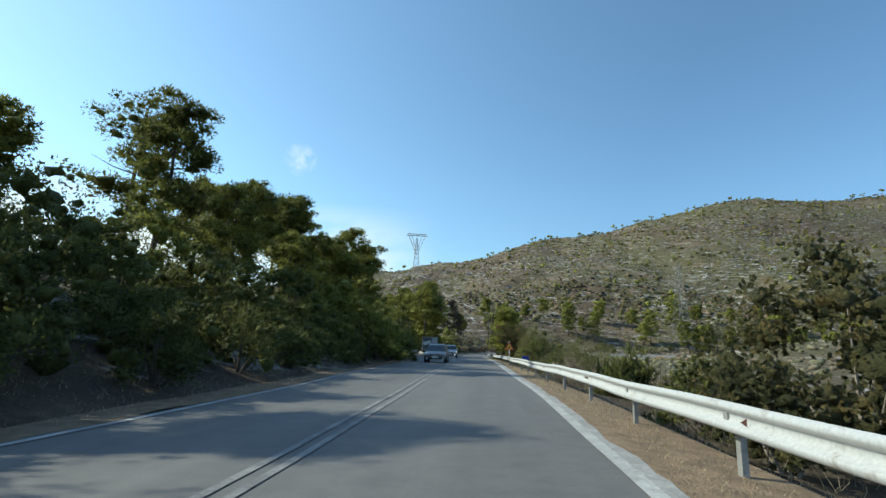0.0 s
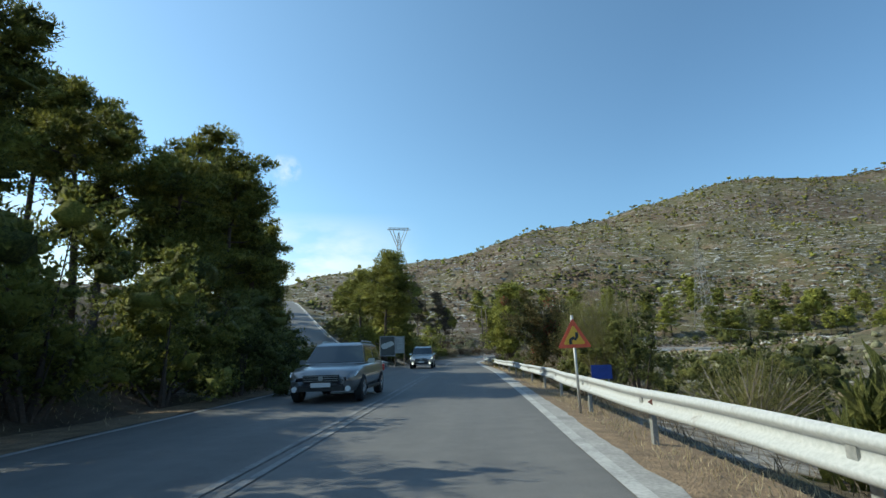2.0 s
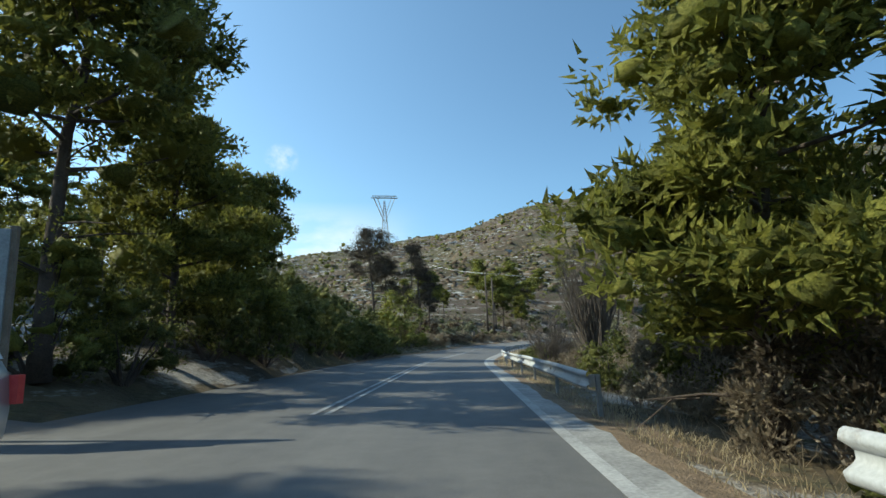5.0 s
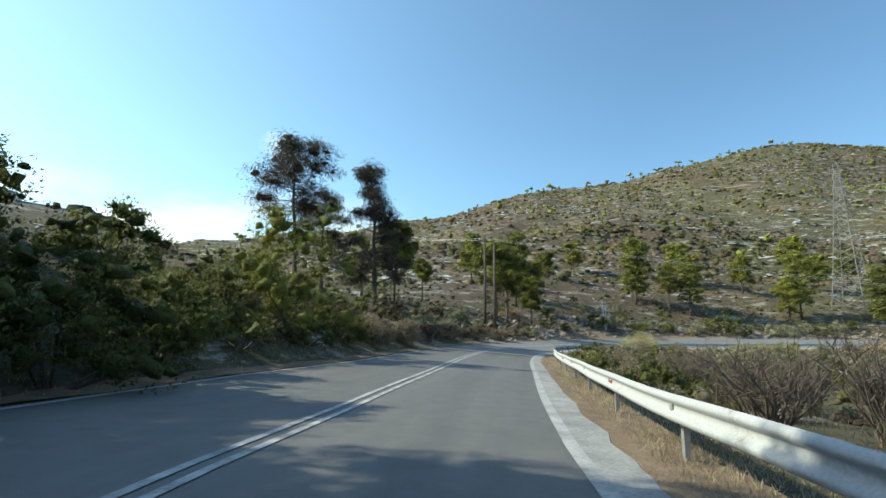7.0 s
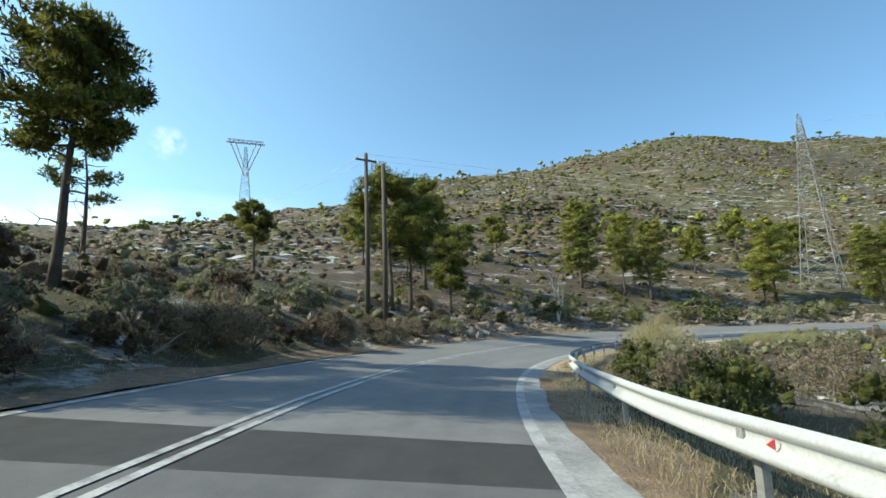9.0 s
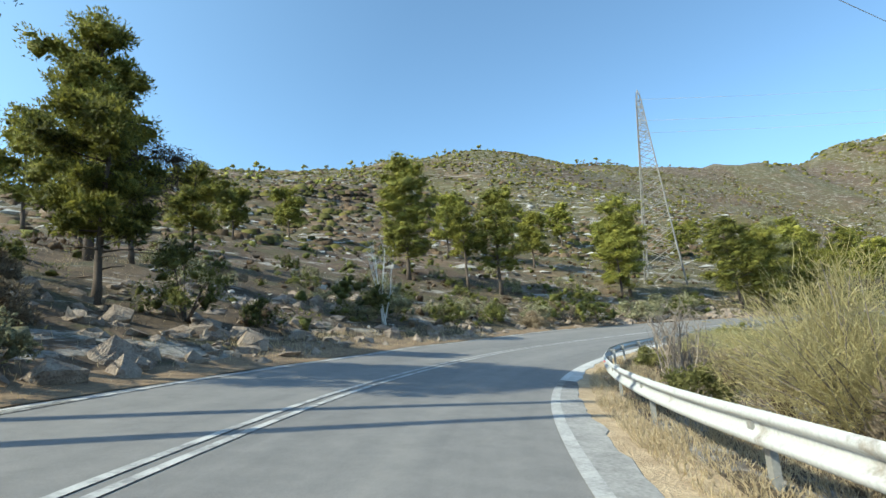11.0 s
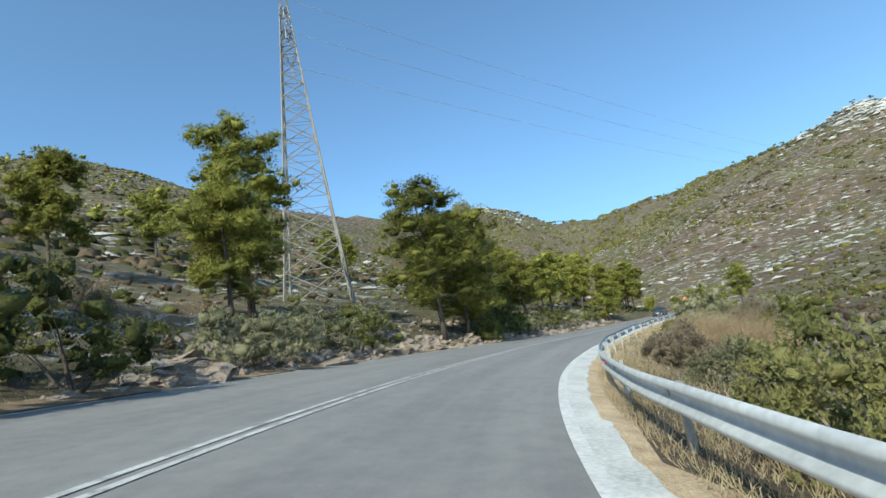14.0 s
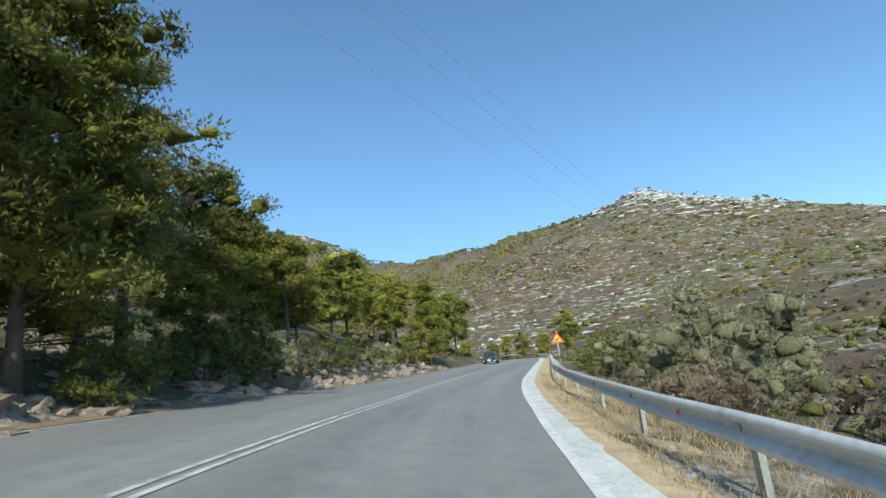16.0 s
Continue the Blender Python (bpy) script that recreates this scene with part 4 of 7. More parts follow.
def pine(x, y, height, crown_r, crown_from, label, seed, material=None, detail=1.0, lean=(0, 0), dense=1.0, dead_limbs=6, name="pine_tree", base=None, group="pines", shape="round", tuft=0.23, sparse=0.0, top=None):
    rg = np.random.default_rng(seed)
    g = gz(x, y) if base is None else base
    height = height if top is None else top - g + 0.15
    solid = sparse == 0 and material is not PINE_DRY
    root = thing(name, label, "tree", group, loc=(x, y, g - 0.15), turn=0)
    n = 9
    zs = np.linspace(0, height * 0.95, n)
    bend = np.cumsum(rg.normal(0, 0.012 * height, (n, 2)), 0) * np.linspace(0, 1, n)[:, None]
    tr = np.c_[lean[0] * (zs / height) * height + bend[:, 0], lean[1] * (zs / height) * height + bend[:, 1], zs]
    r0 = 0.013 * height + 0.05
    rad = r0 * (1 - 0.85 * (zs / height)) * np.where(zs < 0.3, 1.25, 1)
    v, f = tube(tr, rad, 9)
    part("trunk", v, f, BARK, root, smooth=True)
    on = lambda z: np.array([np.interp(z, zs, tr[:, k]) for k in range(3)])  # noqa: E731
    limbs, cs, rs = [], [], []
    count = int(13 * dense * (0.7 + height / 16))
    for i in range(count):
        u = (i + rg.random()) / count
        z = height * (crown_from + (0.97 - crown_from) * u)
        if shape == "cone":
            reach = crown_r * (1.05 - u) * rg.uniform(0.7, 1.1)
        elif shape == "flat":
            reach = crown_r * (0.55 + 0.6 * math.sin(math.pi * min(u * 0.75 + 0.25, 1))) * rg.uniform(0.5, 1.1)
        else:
            reach = crown_r * math.sqrt(max(0.08, 1 - (1.7 * u - 0.62) ** 2 * 0.85)) * rg.uniform(0.5, 1.12)
        reach *= 0.88
        q = i * 2.399 + rg.uniform(-0.5, 0.5)
        a = on(min(z, height * 0.93) - 0.25 * reach * 0.4)
        b = on(min(z, height * 0.93)) + np.array((math.cos(q) * reach, math.sin(q) * reach, reach * rg.uniform(0.0, 0.35)))
        b[2] = min(b[2], g * 0 + height)
        m = (a + b) / 2 + np.array((0, 0, -0.06 * reach))
        limbs.append(tube([a, m, b], [r0 * 0.28 * (1 - 0.6 * u) + 0.012, r0 * 0.16, 0.012], 5, False))
        if rg.random() < sparse:
            continue
        k = (3 if reach > 0.9 else 2)
        for j in range(k):
            w = 0.42 + 0.58 * (j + 1) / k
            c = a + (b - a) * w + rg.normal(0, 0.12 * crown_r, 3) * (1, 1, 0.7)
            size = crown_r * rg.uniform(0.17, 0.33) * (1.1 if shape != "cone" else 0.85)
            cs.append(c)
            rs.append((size * 1.15, size * 1.15, size * 0.66))
    top = on(height * 0.95)
    cs.append(top + (0, 0, 0.1))
    rs.append((crown_r * 0.22,) * 3)
    for i in range(dead_limbs):
        z = height * crown_from * rg.uniform(0.45, 1.0)
        q = rg.uniform(0, 6.28)
        reach = crown_r * rg.uniform(0.3, 0.75)
        a = on(z)
        b = a + np.array((math.cos(q) * reach, math.sin(q) * reach, reach * rg.uniform(-0.15, 0.3)))
        limbs.append(tube([a, (a + b) / 2 + (0, 0, 0.05), b], [0.035, 0.022, 0.007], 4, False))
        for e in range(2):
            c = a + (b - a) * rg.uniform(0.4, 0.9)
            limbs.append(tube([c, c + rg.normal(0, 0.25 * reach, 3)], [0.014, 0.004], 3, False))
    v, f = joined(limbs)
    tagged(part("branchwork", v, f, BARK, root, smooth=True), kind="stuff")
    cs, rs = np.array(cs), np.array(rs)
    close = near_road(x, y) * detail
    c2, r2 = puffs(cs, rs, rg, 2)
    if material is PINE_DRY:
        needles = np.concatenate([leaves(cs, rs * 1.35, 240, tuft, tuft * 0.085, rg, shell=0.05, up=-0.7), leaves(c2, r2 * 1.4, 60, tuft, tuft * 0.085, rg, shell=0.05, up=-0.7)])
        core = cores(cs, rs, rg, 0.34, True, (0.3, 1.5))
    else:
        thin = 0.65 if sparse else 1.0
        per = int((26 + 62 * close) * thin)
        wide = 0.2 if close < 0.4 else 0.16
        needles = np.concatenate([leaves(cs, rs * 1.05, int(per * 1.5), tuft * 0.85, tuft * wide, rg, shell=0.5), leaves(c2, r2 * 1.15, per, tuft * 0.8, tuft * wide, rg, shell=0.4)])
        core = both(cores(cs, rs, rg, (0.64 - 0.12 * close) * thin, True, (0.45, 1.3)), cores(c2, r2, rg, (0.62 - 0.14 * close) * thin, True, (0.45, 1.3)))
    leaf_part("crown", needles, material or PINE, root, core=core)
    return root


def shrub(x, y, r, h, material, label, seed, leaf=0.11, per=70, clumps=16, name="shrub", stems=7, group="roadside shrubs", base=None, spiky=False, ratio=0.3):
    rg = np.random.default_rng(seed)
    g = gz(x, y) if base is None else base
    root = thing(name, label, "shrub", group, loc=(x, y, g - 0.08))
    bits, cs, rs = [], [], []
    for i in range(int(clumps * 1.5)):
        q, d = rg.uniform(0, 6.28), math.sqrt(rg.random()) * r * 0.88
        hh = h * (0.22 + 0.73 * (1 - (d / r) ** 2) * rg.uniform(0.5, 1.1))
        hh *= 0.4 if i % 3 == 2 else 1.0
        c = np.array((math.cos(q) * d, math.sin(q) * d, hh))
        cs.append(c)
        k = rg.uniform(0.16, 0.32) * min(r, h)
        rs.append((k, k, k * (1.5 if spiky else 0.85)))
        if i < stems:
            bits.append(tube([(c[0] * 0.12, c[1] * 0.12, 0), c * (0.5, 0.5, 0.5), c], [0.03 + 0.012 * h, 0.02, 0.006], 5, False))
    v, f = joined(bits)
    tagged(part("stemwork", v, f, BARK if material in (GREEN, PINE_YOUNG) else DEADWOOD, root), kind="stuff")
    broad = ratio > 0.35
    if spiky or material is DRYBUSH:
        leaf_part("foliage", leaves(cs, rs, per, leaf, leaf * ratio, rg, up=1.2 if spiky else 0.35), material, root)
    else:
        close = near_road(x, y)
        beside = close > 0.99
        cs, rs = np.array(cs), np.array(rs)
        c2, r2 = puffs(cs, rs, rg, 1, (0.5, 0.75))
        fine = leaf * (0.62 if beside and not broad else 0.85)
        n = int(per * (0.07 + 0.16 * close) * (1.3 if beside else 1.0))
        wide = fine * max(ratio, 0.24)
        v = np.concatenate([leaves(cs, rs * 1.06, n, fine, wide, rg, shell=0.5, broad=broad), leaves(c2, r2 * 1.15, n // 2, fine, wide, rg, shell=0.4, broad=broad)])
        leaf_part("foliage", v, material, root, core=both(cores(cs, rs, rg, 0.5, True, (0.35, 1.4)), cores(c2, r2, rg, 0.45, True, (0.35, 1.4))))
    return root


def strands(p, mid, tip, sd):
    """Thin blades in two straight lengths, tapering to the tip."""
    return np.concatenate([np.stack([p - sd, p + sd, mid + sd * 0.8, mid - sd * 0.8], 1), np.stack([mid - sd * 0.8, mid + sd * 0.8, tip + sd * 0.1, tip - sd * 0.1], 1)])


def clump_of_grass(x, y, r, h, material, label, seed, n=1500, name="grass_clump", spread=0.35, width=0.006):
    """Long thin blades that rise from one tuft and nod at the tip."""
    rg = np.random.default_rng(seed)
    root = thing(name, label, "grass", "tall grasses", loc=(x, y, gz(x, y) - 0.05))
    q, d = rg.uniform(0, 6.28, n), np.sqrt(rg.random(n)) * r
    out = np.c_[np.cos(q), np.sin(q), np.zeros(n)]
    p = out * d[:, None]
    ln = (h * rg.uniform(0.45, 1.1, n) * (1.05 - 0.45 * (d / r) ** 2))[:, None]
    t = out * (spread * d / r * rg.uniform(0.2, 1.3, n))[:, None] + rg.normal(0, 0.14, (n, 3)) * (1, 1, 0) + (0, 0, 1)
    t /= np.linalg.norm(t, axis=1)[:, None]
    a = rg.uniform(0, 6.28, n)
    sd = np.c_[np.cos(a), np.sin(a), np.zeros(n)] * width
    nod = np.c_[rg.normal(0, 0.2, (n, 2)), -0.12 * np.ones(n)] * ln
    tagged(leaf_part("foliage", strands(p, p + t * ln * 0.62, p + t * ln + nod, sd), material, root), kind="stuff")
    return root


def broom(x, y, r, h, material, label, seed, n=4200, stems=46):
    """A fan of woody stems that end in masses of fine green twigs."""
    rg = np.random.default_rng(seed)
    root = thing("broom_bush", label, "shrub", "roadside shrubs", loc=(x, y, gz(x, y) - 0.08))
    q, d = rg.uniform(0, 6.28, stems), r * np.sqrt(rg.random(stems))
    tip = np.c_[np.cos(q) * d, np.sin(q) * d, h * (1 - 0.45 * (d / r) ** 2) * rg.uniform(0.65, 1.0, stems)]
    foot = np.c_[rg.normal(0, 0.12 * r, (stems, 2)), np.zeros(stems)]
    knee = (foot + tip) / 2 * (0.75, 0.75, 1.0) + rg.normal(0, 0.05 * r, (stems, 3))
    v, f = joined([tube([a, b, c], [0.022 + 0.004 * h, 0.015, 0.004], 5, False) for a, b, c in zip(foot, knee, tip)])
    tagged(part("stemwork", v, f, DEADWOOD, root), kind="stuff")
    i = rg.integers(0, stems, n)
    u = rg.uniform(0.25, 1.0, (n, 1)) ** 0.8
    p = np.where(u < 0.5, foot[i] + (knee[i] - foot[i]) * u * 2, knee[i] + (tip[i] - knee[i]) * (u * 2 - 1)) + rg.normal(0, 0.09 * r, (n, 3))
    along_ = tip[i] - knee[i]
    t = along_ / np.linalg.norm(along_, axis=1)[:, None] + rg.normal(0, 0.75, (n, 3)) + (0, 0, 0.25)
    t /= np.linalg.norm(t, axis=1)[:, None]
    ln = h * rg.uniform(0.03, 0.11, (n, 1)) + 0.05
    a = rg.normal(size=(n, 3))
    sd = np.cross(t, a)
    sd *= 0.004 / (np.linalg.norm(sd, axis=1)[:, None] + 1e-9)
    tagged(leaf_part("foliage", strands(p, p + t * ln * 0.6, p + t * ln + rg.normal(0, 0.08, (n, 3)) * ln, sd), material, root), kind="stuff")
    return root


def leafy_tree(x, y, boughs, height, label, seed, material, tint, leaf=0.09, per=110):
    """A climber-grown roadside tree: boughs as (root height, tip offset, tip height, clump radius) with broad round leaves."""
    rg = np.random.default_rng(seed)
    root = thing("leafy_tree", label, "tree", "roadside trees", loc=(x, y, gz(x, y) - 0.1))
    limbs, cs, rs = [tube([(0, 0, 0), (0.1, 0.05, height * 0.5), (0.05, 0.1, height * 0.9)], [0.1, 0.07, 0.03], 8, False)], [], []
    for z0, (ox, oy), z1, k in boughs:
        a, b = np.array((0.05, 0.03, z0)), np.array((ox, oy, z1))
        m = (a + b) / 2 + (0, 0, 0.12 * np.linalg.norm(b - a))
        limbs.append(tube([a, m, b], [0.045, 0.03, 0.008], 5, False))
        for u in np.linspace(0.3, 1.0, 6):
            c = (1 - u) ** 2 * a + 2 * u * (1 - u) * m + u * u * b
            cs.append(c + rg.normal(0, 0.3 * k, 3))
            rs.append((k * rg.uniform(0.75, 1.15),) * 3)
    v, f = joined(limbs)
    tagged(part("branchwork", v, f, BARK, root), kind="stuff")
    cs, rs = np.array(cs), np.array(rs)
    red = rg.random(len(cs)) < 0.16
    leaf_part("foliage", leaves(cs, rs, per, leaf, leaf * 0.46, rg, shell=0.15, up=-0.5, broad=True), material, root)
    leaf_part("turning_leaves", leaves(cs[red], rs[red] * 0.9, per // 3, leaf, leaf * 0.46, rg, shell=0.3, up=-0.5, broad=True), tint, root, "leaves turned dark red")
    return root


def twiggy(x, y, h, spread, label, seed, name="bare_shrub", n=20, leafy=None, group="bare shrubs", material=None):
    """Leafless forking stems, with a few leaves if asked."""
    rg = np.random.default_rng(seed)
    root = thing(name, label, "shrub", group, loc=(x, y, gz(x, y) - 0.1))
    bits, ends = [], []
    for i in range(n):
        q = rg.uniform(0, 6.28)
        out = spread * math.sqrt(rg.random())
        tip = np.array((math.cos(q) * out, math.sin(q) * out, h * rg.uniform(0.6, 1.0)))
        a = np.array((rg.normal(0, 0.12), rg.normal(0, 0.12), 0))
        m = (a + tip) * 0.5 + rg.normal(0, 0.1 * spread, 3) * (1, 1, 0.3)
        bits.append(tube([a, m, tip], [0.022 + 0.006 * h, 0.016 + 0.003 * h, 0.004], 5, False))
        for j in range(7):
            u = rg.uniform(0.35, 0.95)
            c = m + (tip - m) * (u * 2 - 1) if u > 0.5 else a + (m - a) * u * 2
            e = c + np.array((rg.normal(0, 0.2 * spread), rg.normal(0, 0.2 * spread), rg.uniform(0.05, 0.26) * h))
            bits.append(tube([c, (c + e) / 2 + rg.normal(0, 0.03, 3), e], [0.012, 0.008, 0.003], 3, False))
            ends.append(e)
            for k in range(2):
                e2 = c + (e - c) * rg.uniform(0.4, 1) 
                e3 = e2 + rg.normal(0, 0.09 * h, 3) + (0, 0, 0.05 * h)
                bits.append(tube([e2, e3], [0.006, 0.002], 3, False))
    v, f = joined(bits)
    tagged(part("stemwork", v, f, material or DEADWOOD, root), kind="stuff")
    if leafy:
        leaf_part("foliage", leaves(ends, [0.22] * len(ends), leafy[1], leafy[2], leafy[2] * 0.3, rg), leafy[0], root)
    return root


P_TALL = "tall Aleppo pine with a bare lower trunk"
BANK_WOOD = "dark pine in the wood on top of the bank"
# left bank along the first straight: place, height of the tip, crown radius and where the crown begins
for i, (x, y, top, r, low, lb, kw) in enumerate([
        (-20.0, 36.0, 17.6, 3.2, 0.3, "tall feathery pine on the bank above the road", dict(sparse=0.1)),
        (-15.0, 30.0, 14.6, 2.7, 0.3, "leaning pine on the bank above the road", dict(lean=(0.1, 0))),
        (-19.0, 53.4, 17.2, 3.0, 0.5, P_TALL + " on the bank", dict(shape="flat")),
        (-14.4, 52.0, 15.6, 2.7, 0.42, P_TALL + " on the bank", dict(shape="flat")),
        (-23.5, 58.5, 17.5, 2.8, 0.55, P_TALL + " on the bank", dict(shape="flat")),
        (-18.5, 60.5, 17.0, 2.7, 0.55, P_TALL + " on the bank", dict(lean=(0.06, 0), shape="flat")),
        (-15.0, 60.0, 16.4, 2.5, 0.5, P_TALL + " on the bank", dict(shape="flat")),
        (-11.4, 62.9, 14.6, 2.7, 0.42, "tall dark pine rising over roadside bushes", dict(shape="flat")),
        (-8.4, 62.7, 13.2, 2.1, 0.36, "tall dark pine rising over roadside bushes", dict(dense=1.1)),
        (-8.0, 66.0, 12.4, 2.1, 0.45, "slender feathery pine near the side road", dict(sparse=0.1, shape="flat")),
        (-8.7, 70.3, 8.8, 2.2, 0.3, "small dark pine near the side road", dict()),
        (-13.0, 67.5, 14.2, 2.6, 0.45, P_TALL + " near the side road", dict(shape="flat")),
        (-13.2, 76.4, 12.6, 2.3, 0.45, P_TALL + " near the side road", dict(shape="flat", lean=(0.05, 0))),
        (-14.5, 82.0, 15.5, 2.8, 0.45, P_TALL + " near the side road", dict(shape="flat")),
        (-17.5, 74.0, 16.2, 2.7, 0.45, P_TALL + " near the side road", dict(shape="flat")),
        (-12.0, 79.5, 12.8, 2.5, 0.35, P_TALL + " near the side road", dict(dense=1.5)), (-10.2, 66.5, 12.4, 2.4, 0.35, "tall dark pine rising over roadside bushes", dict(dense=1.5)), (-9.0, 58.0, 11.2, 2.3, 0.3, "tall dark pine rising over roadside bushes", dict(dense=1.5)),
        (-12.8, 49.5, 11.0, 2.6, 0.25, "bushy pine on the bank above the road", dict(material=PINE_YOUNG)),
        (-6.0, 102.8, 12.8, 2.4, 0.4, "dark pine in the wood between the roads", dict()),
        (-5.5, 112.5, 12.4, 2.3, 0.4, "dark pine in the wood between the roads", dict(dense=1.2)),
        (-10.0, 117.5, 13.0, 2.4, 0.4, "dark pine in the wood between the roads", dict(dense=1.2)),
        (-22.0, 90.0, 18.0, 2.7, 0.5, P_TALL + " beside the side road", dict(shape="flat")),
        (-19.5, 92.0, 15.8, 2.5, 0.45, P_TALL + " beside the side road", dict(shape="flat")),
        (-23.0, 98.0, 18.2, 2.7, 0.45, P_TALL + " beside the side road", dict(shape="flat")),
        (-25.0, 104.0, 17.8, 2.7, 0.45, P_TALL + " beside the side road", dict(shape="flat", lean=(0.14, 0))),
        (-23.8, 108.0, 16.6, 2.6, 0.4, P_TALL + " beside the side road", dict(shape="flat")),
        (-25.0, 113.0, 17.4, 2.6, 0.4, P_TALL + " beside the side road", dict(shape="flat")),
        (-26.0, 119.0, 17.8, 2.6, 0.35, P_TALL + " beside the side road", dict(shape="flat")),
        (-27.5, 126.0, 18.8, 2.6, 0.35, P_TALL + " beside the side road", dict(shape="flat")),
        (-29.5, 133.5, 19.4, 2.6, 0.35, P_TALL + " beside the side road", dict(shape="flat")),
        (-32.5, 141.0, 20.0, 2.6, 0.35, P_TALL + " beside the side road", dict(shape="flat")),
        (-29.0, 109.0, 19.2, 2.7, 0.45, P_TALL + " beside the side road", dict(shape="flat")),
        (-30.0, 118.0, 20.0, 2.7, 0.45, P_TALL + " beside the side road", dict(shape="flat")),
        # the next three pines stand out of view, added to shade the road
        (-15.5, 5.0, 13.5, 2.8, 0.35, BANK_WOOD, {}), (-18.0, 12.0, 14.0, 2.8, 0.35, BANK_WOOD, {}), (-21.0, 18.0, 14.0, 2.8, 0.35, BANK_WOOD, {}),
        (-20.0, 24.5, 11.5, 2.6, 0.3, BANK_WOOD, {}), (-19.5, 45.0, 14.5, 2.7, 0.35, BANK_WOOD, {}), (-15.5, 41.0, 12.6, 2.5, 0.3, BANK_WOOD, {}),
        (-13.0, 36.5, 11.6, 2.4, 0.25, BANK_WOOD, dict()), (-11.6, 56.5, 13.0, 2.3, 0.3, BANK_WOOD, dict())]):
    pine(x, y, 10, r, low, lb, 11 + i, top=top, **kw)
k = 100
for x, y, r, h, m in [(-4.6, 38.5, 2.6, 5.6, PINE_YOUNG), (-4.2, 43.0, 2.3, 4.8, PINE_YOUNG), (-3.6, 46.5, 2.0, 3.8, PINE_YOUNG), (-7.5, 41.5, 2.8, 6.5, PINE_YOUNG),
                      (-8.8, 34.5, 2.4, 4.2, GREEN), (-9.8, 29.0, 2.2, 3.2, GREEN), (-9.0, 22.5, 2.0, 3.0, GREEN), (-11, 17, 2.4, 3.6, GREEN), (-8.6, 14, 1.7, 2.4, GREEN),
                      (-12.5, 24.0, 2.6, 4.8, PINE_YOUNG), (-14.5, 33.0, 2.6, 4.5, GREEN), (-5.2, 51.5, 2.2, 4.6, GREEN), (-4.4, 56.0, 2.0, 4.2, GREEN), (-6.8, 61.0, 2.2, 4.4, GREEN),
                      (-8.6, 66.0, 2.3, 4.6, GREEN), (-12.2, 74.0, 2.3, 3.6, GREEN), (-14.5, 80.0, 2.2, 3.4, GREEN), (-17.5, 87.5, 2.5, 4.4, GREEN), (-18.4, 94.0, 2.4, 4.4, GREEN), (-20.2, 97.5, 2.4, 4.6, PINE_YOUNG), (-20.8, 102.5, 2.4, 4.8, GREEN), (-22.6, 109.5, 2.4, 4.8, PINE_YOUNG), (-24.6, 117.0, 2.4, 4.8, GREEN), (-27.2, 125.5, 2.4, 4.8, GREEN),
                      (-18.6, 99.5, 2.0, 3.4, PINE_YOUNG), (-21.0, 106, 2.1, 3.6, GREEN), (-23.5, 113.5, 2.1, 3.6, GREEN), (-26.5, 121, 2.2, 3.8, GREEN), (-30, 131, 2.4, 4.0, GREEN), (-34, 142, 2.5, 4.2, GREEN), (-39, 156, 2.5, 4.2, GREEN),
                      (-17.5, 76.0, 2.5, 4.0, GREEN), (-10.6, 72.5, 2.3, 4.4, GREEN), (-11.0, 77.0, 2.2, 4.2, GREEN), (-12.8, 85.5, 2.2, 4.2, GREEN), (-14.6, 90.5, 2.2, 4.2, GREEN), (-20.5, 83.0, 2.5, 4.2, GREEN), (-11.0, 8.0, 2.2, 3.4, GREEN), (-13, 1, 2.4, 4.0, GREEN), (-7.0, 36.5, 1.8, 2.6, GREEN), (-7.4, 30.5, 1.4, 1.6, GREEN), (-8.0, 18.0, 1.3, 1.5, GREEN), (-7.6, 10.5, 1.3, 1.6, GREEN), (-2.9, 50.0, 1.6, 2.6, GREEN), (-3.0, 53.4, 1.6, 2.4, GREEN), (-4.2, 60.0, 1.8, 3.0, GREEN)]:
    k += 1
    shrub(x, y, r, h, m, "dense bright green young pine bush on the bank" if m is PINE_YOUNG else "dense dark green bush on the shaded bank", k, leaf=0.17 if m is PINE_YOUNG else 0.13, per=260, clumps=28, ratio=0.16 if m is PINE_YOUNG else 0.3)
rb = random.Random(21)
for i in range(44):
    s_b = -8 + 1.6 * i
    x, y = ray_place(s_b, float(left_l(s_b)) - 1.5 - 1.5 * (i % 3) - rb.uniform(0, 0.6))
    shrub(x, y, rb.uniform(1.1, 1.7), rb.uniform(1.2, 2.4) + 0.4 * (i % 3), GREEN, "dense dark green bush on the shaded bank", 700 + i, leaf=0.13, per=240, clumps=16, ratio=0.3, group="bank shrubs")
